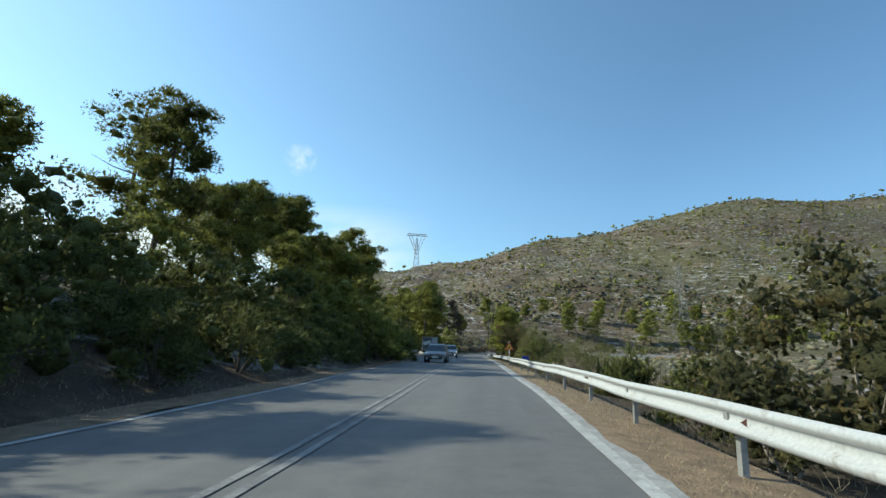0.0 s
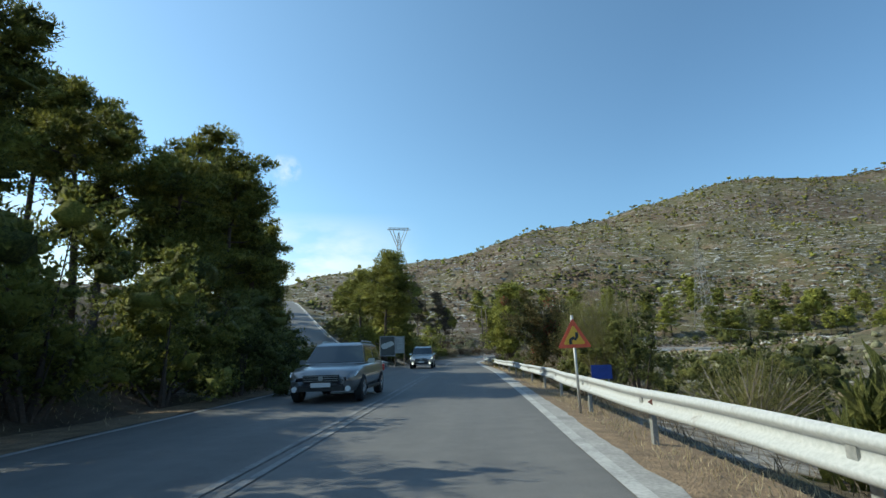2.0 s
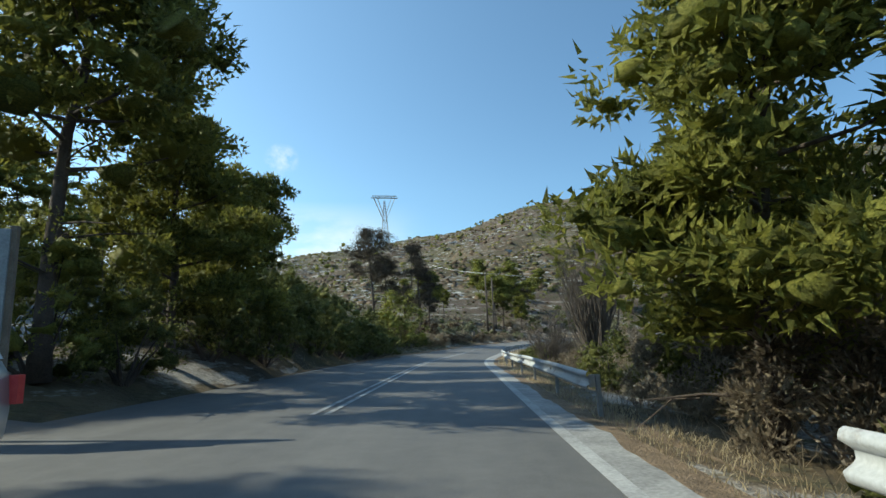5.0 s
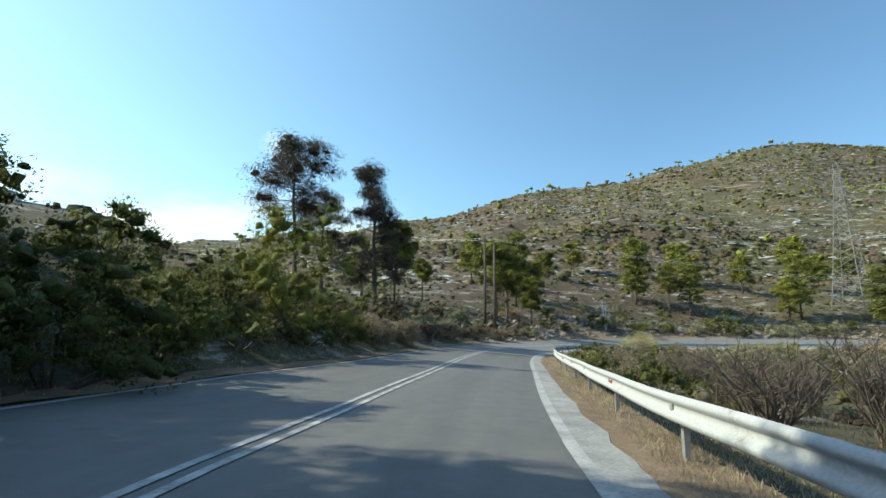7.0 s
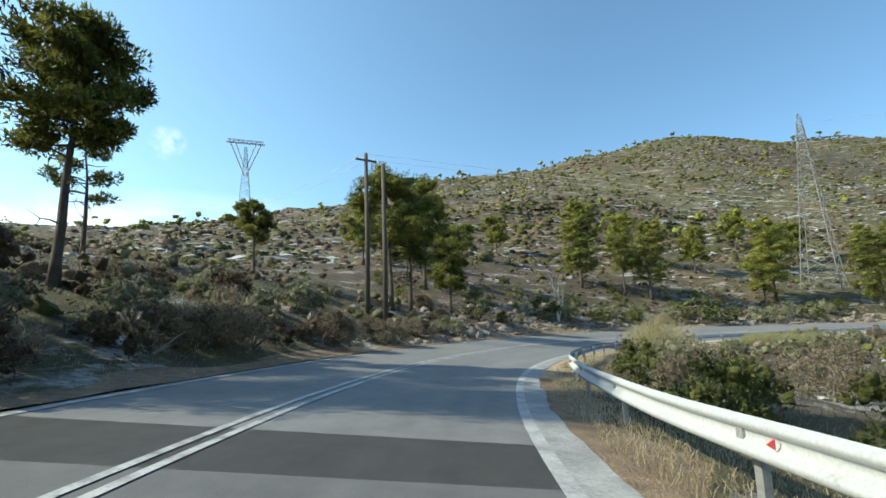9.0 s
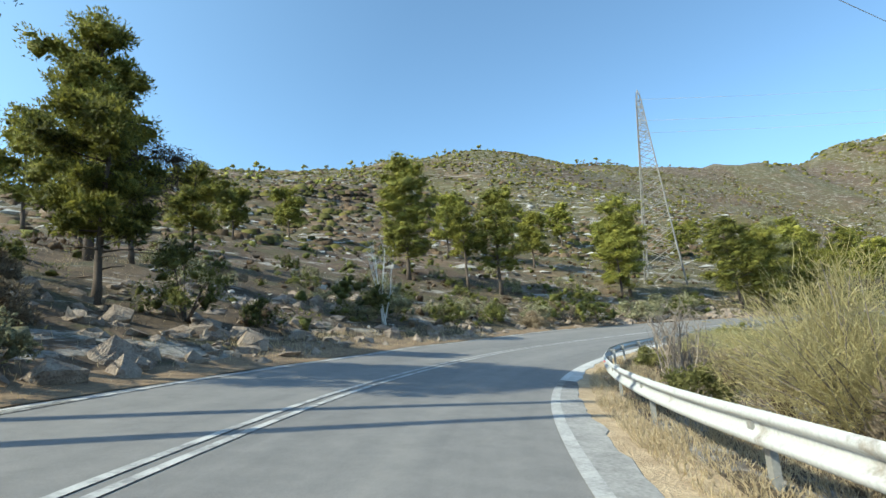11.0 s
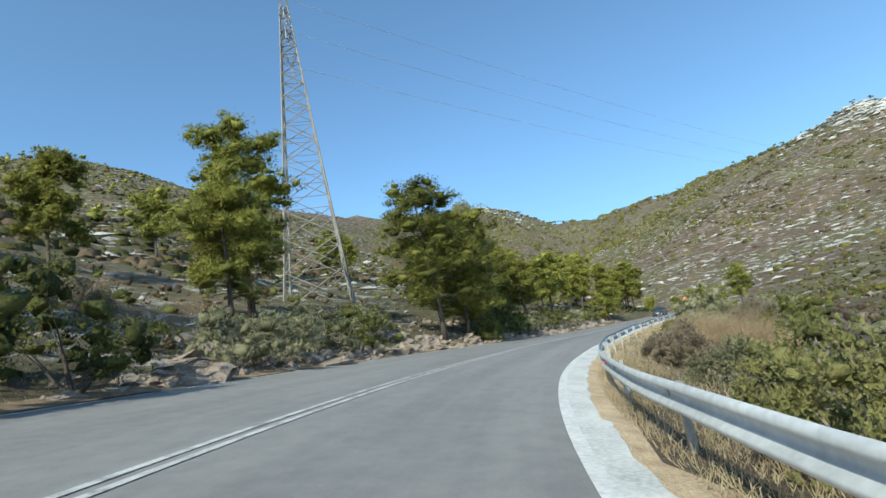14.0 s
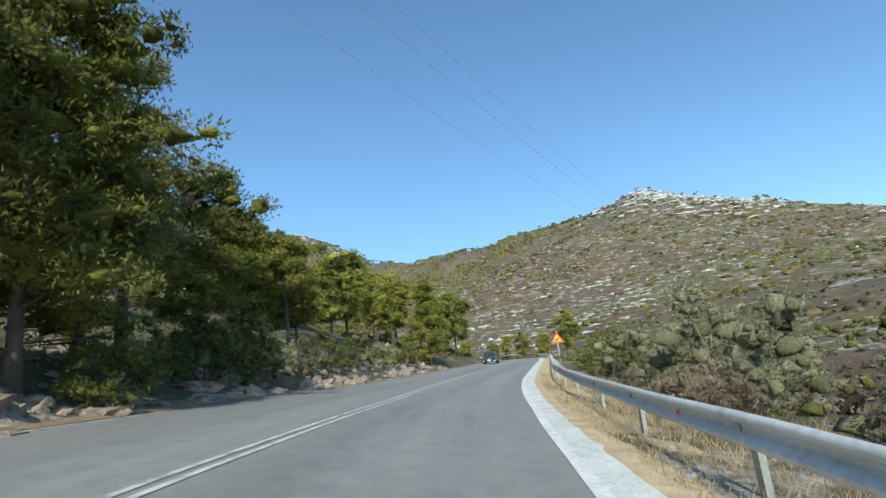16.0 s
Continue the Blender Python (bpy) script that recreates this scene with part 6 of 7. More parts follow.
# ---- left bank round the bend ----
for i, (x, y, r, h, m, lb) in enumerate([(36.6, 189.0, 1.9, 2.3, GREEN, "dense dark evergreen shrub at the road edge"), (40.0, 191.0, 1.6, 1.9, OLIVE, "grey-green shrub on the bank"), (44.5, 192.0, 1.4, 1.6, GREEN, "green shrub on the bank"), (47.5, 194.5, 1.3, 1.5, OLIVE, "grey-green shrub on the bank"),
                                         (51.0, 195.0, 1.3, 1.4, GREEN, "green shrub on the bank"), (55.0, 194.8, 1.2, 1.2, DRYBUSH, "dry bush at the road edge"), (57.0, 196.6, 1.5, 1.7, OLIVE, "grey-green shrub on the bank"), (60.8, 196.6, 2.8, 4.0, GREEN, "large dark evergreen shrub on the bank"), (65.0, 196.6, 2.1, 3.0, GREEN, "large dark evergreen shrub on the bank"),
                                         (71.0, 197.2, 1.9, 2.4, OLIVE, "grey-green lentisk shrub on the bank"), (74.2, 197.6, 1.7, 2.3, OLIVE, "grey-green lentisk shrub on the bank"), (77.2, 198.2, 1.9, 2.8, OLIVE, "grey-green lentisk shrub on the bank"), (80.6, 197.8, 1.8, 2.6, GREEN, "dark evergreen shrub on the bank"), (84.5, 199.5, 1.6, 2.0, OLIVE, "grey-green shrub on the bank"),
                                         (88.2, 200.5, 1.4, 1.7, GREEN, "green shrub on the bank"), (101.5, 196.6, 1.7, 2.2, GREEN, "dark shrub under the pines"), (105.0, 195.6, 1.7, 2.2, GREEN, "dark shrub under the pines"), (109.0, 195.0, 1.6, 2.0, GREEN, "dark shrub under the pines"), (99.0, 195.4, 1.5, 1.9, GREEN, "dark shrub under the pines"), (106.8, 196.8, 1.7, 2.4, GREEN, "dark shrub under the pines"), (117, 193.6, 1.7, 2.2, GREEN, "dark shrub under the pines"), (121, 192.4, 1.7, 2.2, GREEN, "dark shrub under the pines"), (125.5, 191.0, 1.7, 2.0, OLIVE, "grey-green shrub on the bank"), (130, 189.6, 1.6, 1.9, GREEN, "dark shrub under the pines"), (113.5, 196.8, 1.9, 2.8, GREEN, "dark shrub under the pines"), (113, 194.0, 1.6, 2.0, OLIVE, "grey-green shrub on the bank"),
                                         (27.2, 181.2, 1.5, 2.9, GREEN, "dark evergreen shrub at the road edge"), (17.0, 164.6, 1.6, 1.3, DRYBUSH, "dry grey bush on the bank"), (14.4, 160.5, 1.5, 1.4, DRYBUSH, "dry grey bush on the bank"), (19.8, 169.4, 1.5, 1.1, DRYBUSH, "dry grey bush on the bank"), (22.6, 173.2, 1.4, 1.1, OLIVE, "low olive-green bush on the bank"),
                                         (11.0, 154.0, 1.5, 1.5, DRYBUSH, "dry grey bush on the bank"), (8.6, 147.0, 1.5, 1.4, DRYBUSH, "dry brown bush on the bank"), (7.6, 141.5, 1.5, 1.4, DRYBUSH, "dry brown bush on the bank"), (6.0, 136.5, 1.5, 1.5, DRYBUSH, "dry brown bush on the bank"), (3.0, 139.0, 1.7, 1.6, GREEN, "dark bush on the bank"),
                                         (5.0, 133.0, 1.4, 1.3, GREEN, "dark bush on the bank"), (1.6, 126.0, 1.7, 2.0, GREEN, "dark bush on the bank"), (13.0, 165.5, 1.5, 1.5, OLIVE, "olive-green bush on the bank"), (10.0, 161, 1.6, 1.4, OLIVE, "olive-green bush on the bank"), (0.5, 133, 2.0, 2.2, GREEN, "dark bush on the bank"), (-3, 128, 2.2, 2.4, GREEN, "dark bush on the bank"),
                                         (30.0, 190.5, 1.3, 1.0, DRYBUSH, "dry grey bush on the bank"), (22, 180, 1.4, 1.1, DRYBUSH, "dry grey bush on the bank")]):
    shrub(x, y, r, h, m, lb, 360 + i, leaf=0.13, per=240, clumps=20, ratio=0.14 if m is DRYBUSH else 0.3, group="bank shrubs")

for i in range(34):
    s_b = 108 + 1.45 * i
    x, y = ray_place(s_b, float(left_l(s_b)) - 2.0 - 1.6 * (i % 3))
    m = (GREEN, SCRUB_BROWN, GREEN)[i % 3] if i < 24 else (SCRUB_BROWN, OLIVE, SCRUB_BROWN)[i % 3]
    shrub(x, y, 1.3 + 0.2 * (i % 4), 1.3 + 0.25 * (i % 3), m, "brown dry heath bush on the shaded bank" if m is SCRUB_BROWN else "dark green bush on the shaded bank", 520 + i, leaf=0.12, per=220, clumps=14, ratio=0.2, group="bank shrubs")

rb = random.Random(9)
for i in range(34):
    s_b = 172 + 1.5 * i
    x, y = ray_place(s_b, float(left_l(s_b)) - 3.5 - 3.2 * (i % 5) - rb.uniform(0, 2))
    m = (OLIVE, GREEN, DRYBUSH, OLIVE, GREEN)[rb.randrange(5)]
    shrub(x, y, rb.uniform(0.9, 1.7), rb.uniform(0.8, 1.5), m, {OLIVE: "low grey-green bush on the slope", GREEN: "low dark green bush on the slope", DRYBUSH: "dry brown bush on the slope"}[m], 600 + i, leaf=0.12, per=200, clumps=13, ratio=0.14 if m is DRYBUSH else 0.25, group="bank shrubs")

# woods past the bend and lone pines on the lower slope: copies of a few grown trees
far_pine = [pine(125 + 6 * i, 202 + 3 * i, 8.5 + i, 2.6 + 0.2 * i, 0.3, "green pine in the wood past the bend", 420 + i, PINE if i != 1 else PINE_YOUNG, dense=1.2, shape="flat" if i == 0 else "round", dead_limbs=3, detail=0.3, tuft=0.32) for i in range(3)]
cone = pine(136.6, 187.2, 7.6, 2.4, 0.06, "pale yellow-green conical pine beside the road", 430, PINE_YOUNG, dense=1.6, shape="cone", dead_limbs=0, top=9.3)
rp = random.Random(12)
spots = [(116, 198), (121, 196), (128, 195), (133, 194.5), (133, 201), (143, 191), (147, 193), (158, 186), (163, 184.5), (169, 183), (156, 194), (165, 192), (175, 184), (182, 185), (190, 188), (172, 196), (148, 204), (112, 205), (121, 208), (137, 212), (160, 206), (180, 200), (200, 196), (215, 205), (230, 190),
         (198, 163), (208, 166), (220, 171), (232, 178), (190, 160), (240, 165), (100, 222), (112, 228), (125, 224), (140, 230), (108, 240), (160, 222), (38, 225), (70, 228), (82, 222), (20, 214), (48, 236)]
for x, y in spots:
    src = far_pine[rp.randrange(3)]
    sc = rp.uniform(0.6, 1.05)
    copy_thing(src, pose(x, y, gz(x, y) - 0.15, 0, 0, rp.uniform(0, 360)) @ Matrix.Scale(sc, 4))

# ---- scrub, stones and grass that nobody could count ----
def hill_points(n, seed, box_, keep, reach=(0, 1e4)):
    rg = np.random.default_rng(seed)
    x0, x1, y0, y1 = box_
    p = np.c_[rg.uniform(x0, x1, n), rg.uniform(y0, y1, n)]
    s, l = place_of(p)
    _, d = side_of(p)
    ok = ((l < left_l(s) - 2.5) | (l > verge_l(s) + 3.2)) & (d > 5) & (np.abs(l) > reach[0]) & (np.abs(l) <= reach[1]) & keep(p, rg)
    p = p[ok]
    return np.c_[p, ground_z(p)], rg


def patchy(scale, level, seed, soft=0.25):
    return lambda p, rg: fbm(p[:, 0], p[:, 1], scale, 3, seed) + rg.normal(0, soft, len(p)) > level


def mounds(p, r, flat, k, rg):
    """Low rough cushions, as loose facets."""
    n = len(p)
    q = np.arange(k) * 2 * math.pi / k + rg.uniform(0, 6.28, (n, 1))
    ring = np.stack([np.cos(q), np.sin(q), 0 * q], -1)
    low = ring * (r[:, None] * rg.uniform(0.75, 1.2, (n, k)))[..., None]
    low[..., 2] -= 0.25 * r[:, None]
    high = ring * (r[:, None] * rg.uniform(0.6, 1.0, (n, k)))[..., None]
    high[..., 2] += r[:, None] * flat * rg.uniform(0.45, 0.8, (n, k))
    tip = np.c_[rg.normal(0, 0.2, (n, 2)) * r[:, None], r * flat * rg.uniform(0.8, 1.1, n)][:, None].repeat(k, 1)
    v = np.concatenate([low, high, tip[:, :1]], 1) + p[:, None]
    i = np.arange(k)
    i2 = (i + 1) % k
    f = np.concatenate([np.c_[i, i2, i + k], np.c_[i2, i2 + k, i + k], np.c_[i + k, i2 + k, 0 * i + 2 * k]])
    return v.reshape(-1, 3), (f[None] + (2 * k + 1) * np.arange(n)[:, None, None]).reshape(-1, 3)


def scrub_stuff(name, n, seed, box_, keep, size, cards, material, label, leaf=0.2, flat=0.75, sides=4, reach=(0, 1e4)):
    p, rg = hill_points(n, seed, box_, keep, reach)
    r = size * np.clip(rg.lognormal(0, 0.4, len(p)), 0.4, 1.8 if cards else 2.4)
    c = p + np.c_[np.zeros((len(p), 2)), r * 0.3]
    rr = np.c_[r, r, r * flat]
    v = leaves(c, rr, cards, leaf, leaf * 0.16, rg, up=0.5, shell=0.55)
    core = cores(c, rr, rg, 0.5, True, (0.35, 1.5)) if cards > 5 else mounds(p, r * 0.95, flat, sides, rg)
    ob = new(name, quad_mesh(name, v, material, core))
    tagged(ob, label, "scrub", kind="stuff")


def young_pines(name, n, seed, box_, keep, size, material, label):
    p, rg = hill_points(n, seed, box_, keep)
    h = size * np.clip(rg.lognormal(0, 0.35, len(p)), 0.4, 2.0)
    cs, rs = [], []
    for q, hh in zip(p, h):
        for j in range(4):
            u = (j + 0.5) / 4
            cs.append(q + (rg.normal(0, 0.16 * hh), rg.normal(0, 0.16 * hh), hh * (0.12 + 0.8 * u)))
            k = hh * (0.44 - 0.24 * u) * rg.uniform(0.8, 1.2)
            rs.append((k, k, k * 0.8))
    ob = new(name, quad_mesh(name, leaves(cs, rs, 6, 0.32 * size, 0.05 * size, rg, shell=0.8), material, cores(cs, rs, rg, 1.0, True)))
    tagged(ob, label, "trees", kind="stuff")


NEAR, FAR, RIGHT = (-60, 190, 120, 270), (-120, 560, 250, 500), (235, 760, -160, 330)
upper = lambda p, rg: (fbm(p[:, 0], p[:, 1], 0.02, 3, 43) + 0.25 * np.tanh((ground_z(p) - 38) / 14) + rg.normal(0, 0.22, len(p))) > 0.0  # noqa: E731
CLOSE, BEYOND = (0, 42), (42, 1e4)
scrub_stuff("hill_scrub", 5200, 1, NEAR, patchy(0.05, -0.12, 41), 0.5, 34, GREEN, "low green scrub on the rocky slope", 0.16, reach=CLOSE)
scrub_stuff("dry_scrub", 5200, 2, NEAR, patchy(0.06, -0.15, 42), 0.45, 30, SCRUB_BROWN, "low dry brown scrub on the rocky slope", 0.15, reach=CLOSE)
scrub_stuff("hill_scrub", 9000, 21, NEAR, patchy(0.05, -0.12, 41), 0.75, 0, SCRUB, "green scrub on the upper rocky slope", flat=0.5, reach=BEYOND)
scrub_stuff("dry_scrub", 9000, 22, NEAR, patchy(0.06, -0.15, 42), 0.7, 0, SCRUB_BROWN, "dry brown scrub on the upper rocky slope", flat=0.5, reach=BEYOND)
scrub_stuff("hill_scrub", 15000, 3, FAR, upper, 0.8, 0, SCRUB, "green scrub scattered over the hill", flat=0.45)
scrub_stuff("dry_scrub", 15000, 9, FAR, patchy(0.025, -0.05, 49), 0.75, 0, SCRUB_BROWN, "brown burnt scrub scattered over the hill", flat=0.42)
young_pines("hill_pines", 800, 4, (-120, 560, 245, 500), upper, 1.5, PINE_YOUNG, "yellow-green young pines scattered over the hill")
scrub_stuff("hill_scrub", 19000, 5, RIGHT, patchy(0.02, -0.05, 45), 1.1, 0, SCRUB, "green scrub scattered over the far hill", flat=0.45)
scrub_stuff("dry_scrub", 5000, 10, RIGHT, patchy(0.02, 0.0, 50), 1.0, 0, SCRUB_BROWN, "brown scrub scattered over the far hill", flat=0.42)
scrub_stuff("valley_scrub", 3000, 6, (4, 130, 20, 178), patchy(0.06, -0.1, 46), 0.6, 16, OLIVE, "low grey-green scrub in the valley", 0.15)
scrub_stuff("valley_scrub", 2800, 7, (4, 130, 20, 178), patchy(0.06, -0.05, 47), 0.55, 18, DRYBUSH, "low dry scrub in the valley", 0.15)
scrub_stuff("hill_scrub", 7000, 16, (640, 1180, 0, 500), patchy(0.015, -0.2, 55), 1.9, 0, SCRUB, "green scrub over the far ridge")
scrub_stuff("valley_scrub", 4500, 15, (130, 240, 20, 240), patchy(0.05, -0.15, 54), 0.7, 6, SCRUB, "low green scrub in the valley", 0.16)
scrub_stuff("bank_scrub", 3400, 8, (-45, 2, -10, 130), patchy(0.07, -0.1, 48), 0.6, 26, GREEN, "low dark scrub on the wooded bank", 0.14)


def stone_mesh(rg, size, flat):
    ico = [(0, 0, 1), (0.89, 0, 0.45), (0.28, 0.85, 0.45), (-0.72, 0.53, 0.45), (-0.72, -0.53, 0.45), (0.28, -0.85, 0.45), (0.72, 0.53, -0.45), (-0.28, 0.85, -0.45), (-0.89, 0, -0.45), (-0.28, -0.85, -0.45), (0.72, -0.53, -0.45), (0, 0, -1)]
    fc = [(0, 1, 2), (0, 2, 3), (0, 3, 4), (0, 4, 5), (0, 5, 1), (1, 6, 2), (2, 7, 3), (3, 8, 4), (4, 9, 5), (5, 10, 1), (6, 7, 2), (7, 8, 3), (8, 9, 4), (9, 10, 5), (10, 6, 1), (11, 7, 6), (11, 8, 7), (11, 9, 8), (11, 10, 9), (11, 6, 10)]
    v = np.array(ico) * rg.uniform(0.6, 1.3, (12, 1)) * (size, size * rg.uniform(0.5, 1), size * flat)
    q = rg.uniform(0, 6.28)
    c, s = math.cos(q), math.sin(q)
    return v @ np.array([[c, s, 0], [-s, c, 0], [0, 0, 1]]), fc


OCTA = np.array([(1, 0, 0), (0, 1, 0), (-1, 0, 0), (0, -1, 0), (0, 0, 1), (0, 0, -1)], float)
OCTA_F = np.array([(0, 1, 4), (1, 2, 4), (2, 3, 4), (3, 0, 4), (1, 0, 5), (2, 1, 5), (3, 2, 5), (0, 3, 5)])


ICO = np.array([(0, 0, 1), (0.89, 0, 0.45), (0.28, 0.85, 0.45), (-0.72, 0.53, 0.45), (-0.72, -0.53, 0.45), (0.28, -0.85, 0.45), (0.72, 0.53, -0.45), (-0.28, 0.85, -0.45), (-0.89, 0, -0.45), (-0.28, -0.85, -0.45), (0.72, -0.53, -0.45), (0, 0, -1)])
ICO_F = np.array([(0, 1, 2), (0, 2, 3), (0, 3, 4), (0, 4, 5), (0, 5, 1), (1, 6, 2), (2, 7, 3), (3, 8, 4), (4, 9, 5), (5, 10, 1), (6, 7, 2), (7, 8, 3), (8, 9, 4), (9, 10, 5), (10, 6, 1), (11, 7, 6), (11, 8, 7), (11, 9, 8), (11, 10, 9), (11, 6, 10)])


def stone_field(name, p, size, flat, material, label, rg, spread=0.45, near=False):
    """Rough blocks lying along the slope's contours: broken lumps close by, long ledges far off."""
    n = len(p)
    e_ = 1.5
    gx = ground_z(p[:, :2] + (e_, 0)) - p[:, 2]
    gy = ground_z(p[:, :2] + (0, e_)) - p[:, 2]
    q = np.arctan2(gx, -gy) + rg.normal(0, 0.5 if near else 0.3, n)
    r = size * np.minimum(rg.lognormal(0, spread, n), 2.6)
    shape, tri = (ICO, ICO_F) if near else (OCTA, OCTA_F)
    k = len(shape)
    o = np.round(shape, 1)[None] * rg.uniform(0.55, 1.2, (n, k, 1)) * np.stack([r * rg.uniform(0.9, 1.6 if near else 3.2, n), r * rg.uniform(0.6, 1.0, n), r * flat * rg.uniform(0.6, 1.3, n)], 1)[:, None]
    o += rg.normal(0, 0.14, (n, k, 3)) * r[:, None, None]
    c, s = np.cos(q)[:, None], np.sin(q)[:, None]
    v = np.stack([o[..., 0] * c - o[..., 1] * s, o[..., 0] * s + o[..., 1] * c, o[..., 2]], -1) + p[:, None]
    f = (tri[None] + k * np.arange(n)[:, None, None]).reshape(-1, 3)
    ob = new(name, quad_mesh(name, np.zeros((0, 3, 3)), material, (v.reshape(-1, 3), f)))
    ob.data.shade_flat()
    tagged(ob, label, "rocks", kind="stuff")


def stones(name, n, seed, box_, keep, size, flat, label, material=None, near=False, reach=(0, 1e4)):
    p, rg = hill_points(n, seed, box_, keep, reach)
    stone_field(name, p, size, flat, material or ROCK, label, rg, near=near)


stones("slope_stones", 6000, 11, NEAR, patchy(0.06, 0.1, 51, 0.2), 0.17, 0.5, "pale limestone outcrops scattered over the slope", ROCK_PALE, True, CLOSE)
stones("slope_stones", 9000, 17, NEAR, patchy(0.045, 0.04, 51, 0.2), 0.42, 0.5, "pale limestone ledges on the upper slope", ROCK_PALE, False, BEYOND)
stones("hill_stones", 26000, 12, (-120, 560, 215, 430), patchy(0.018, 0.0, 52, 0.25), 0.45, 0.5, "pale limestone ledges scattered over the hill", ROCK_PALE)
stones("hill_stones", 22000, 13, (250, 760, -160, 330), patchy(0.016, 0.06, 53, 0.25), 0.7, 0.45, "pale limestone ledges scattered over the far hill", ROCK_PALE)
summit = lambda p, rg: np.exp(-(((p[:, 0] - 580) / 70) ** 2 + ((p[:, 1] + 72) / 42) ** 2)) > rg.random(len(p)) * 0.9  # noqa: E731
stones("summit_stones", 22000, 14, (430, 740, -150, 60), summit, 1.6, 0.5, "bare grey limestone summit rocks", ROCK_PALE)
ridge = lambda p, rg: np.exp(-(((p[:, 0] - 1005) / 60) ** 2 + ((p[:, 1] - 385) / 45) ** 2)) > rg.random(len(p))  # noqa: E731
stones("summit_stones", 4000, 18, (860, 1120, 270, 470), ridge, 2.4, 0.5, "bare limestone rocks on the distant ridge", ROCK_PALE)
rg = np.random.default_rng(78)
s_ = rg.uniform(158, 285, 3800)
l_ = left_l(s_) - 0.7 - 8.5 * rg.random(3800) ** 1.5
ok = fbm(s_, l_, 0.22, 3, 62) + rg.normal(0, 0.2, 3800) > -0.05
xy_ = at(s_[ok], l_[ok])
stone_field("bank_stones", np.c_[xy_, ground_z(xy_)], 0.2, 0.7, ROCK_BANK, "brown-grey broken rock in the roadside cutting", rg, 0.6, near=True)

# single rocks at the road edge
rock_src = []
rg = np.random.default_rng(77)
for x, y, size in [(37.4, 194.0, 1.0), (39.2, 194.6, 0.8), (33.0, 190.0, 0.7), (30.2, 184.6, 0.55), (28.4, 183.6, 0.5), (48.2, 195.0, 0.9), (68.4, 197.0, 1.5), (66.6, 197.0, 1.0), (52.6, 194.0, 0.7), (75.6, 196.4, 1.0), (79.0, 196.4, 1.1), (82.6, 197.0, 1.2),
                   (85.6, 197.4, 1.2), (88.3, 196.9, 1.3), (91.0, 195.6, 1.1), (94.0, 195.2, 1.0), (98.0, 195.4, 0.9), (86.8, 199.6, 1.2), (102.5, 194.6, 1.0), (107.0, 193.6, 1.0), (111.0, 192.6, 0.9), (114.7, 191.8, 0.8), (72.6, 196.0, 0.8), (60.2, 195.0, 0.7),
                   (34.6, 193.2, 0.7), (31.0, 187.4, 0.5), (104, 195.8, 1.2), (96.2, 196.6, 1.2), (119, 190.4, 0.8), (21.5, 176.5, 0.6), (24.5, 178.6, 0.5), (-11.0, 20.0, 0.9), (-9.4, 26.0, 0.8), (-8.4, 31.0, 0.7)]:
    root = thing("rock", "grey weathered limestone boulder in the roadside bank", "rock", "roadside rocks", loc=(x, y, gz(x, y) - 0.25 * size), turn=0)
    for j in range(2):
        v, f = stone_mesh(rg, size * (1 - 0.35 * j), 0.62)
        bm = bmesh.new()
        vs = [bm.verts.new(q) for q in v + rg.normal(0, 0.3 * size * j, 3) * (1, 1, 0.2)]
        for q in f:
            bm.faces.new([vs[i] for i in q])
        bmesh.ops.subdivide_edges(bm, edges=bm.edges[:], cuts=3, use_grid_fill=True, fractal=1.6 * size, seed=int(x * 7 + j))
        me = bpy.data.meshes.new("boulder")
        bm.to_mesh(me)
        bm.free()
        me.materials.append(ROCK_BANK)
        ob = new("boulder", me)
        ob.parent = root


def blades(name, s, l, height, material, label, seed, lean=0.5, width=0.006):
    rg = np.random.default_rng(seed)
    xy = at(s, l)
    n = len(xy)
    z = np.maximum(ground_z(xy), deck(s, l) - 0.12 - 0.05 * np.abs(l))
    p = np.c_[xy, z - 0.02]
    h = height * rg.uniform(0.4, 1.4, (n, 1))
    t = np.c_[rg.normal(0, lean, (n, 2)), np.ones(n)]
    t /= np.linalg.norm(t, axis=1)[:, None]
    q = rg.uniform(0, 6.28, n)
    sd = np.c_[np.cos(q), np.sin(q), np.zeros(n)] * width
    bendy = np.c_[rg.normal(0, 0.4, (n, 2)), -0.2 * np.ones(n)] * h
    v = strands(p, p + t * h * 0.6, p + t * h + bendy * 0.4, sd)
    ob = new(name, quad_mesh(name, v, material))
    tagged(ob, label, "grass", kind="stuff")


rg = np.random.default_rng(5)
def along(s0, s1, n, lo, hi, clump=0.5):
    s = rg.uniform(s0, s1, n)
    keep = fbm(s, np.zeros(n), 0.6, 3, 61) + rg.normal(0, clump, n) > -0.15
    s = s[keep]
    return s, lo(s) + (hi(s) - lo(s)) * rg.random(len(s)) ** 1.2


s_, l_ = along(0, 100, 30000, lambda s: verge_l(s) + 0.05, lambda s: rail_l(s) + 0.9)
blades("verge_grass", s_, l_, 0.13, STRAW, "short dry straw grass under the guard rail", 1)
s_, l_ = along(96, 175, 34000, lambda s: verge_l(s) + 0.08, lambda s: rail_l(s) + 1.2)
blades("verge_grass", s_, l_, 0.14, STRAW, "short dry straw grass under the guard rail", 2)
s_, l_ = along(158, 262, 64000, lambda s: verge_l(s) - 0.04, lambda s: rail_l(s) + 1.4)
blades("verge_grass", s_, l_, 0.16, STRAW, "thick dry golden grass under the guard rail", 3)
s_, l_ = along(96, 240, 12000, lambda s: left_l(s) - 2.6, lambda s: left_l(s) - 0.15)
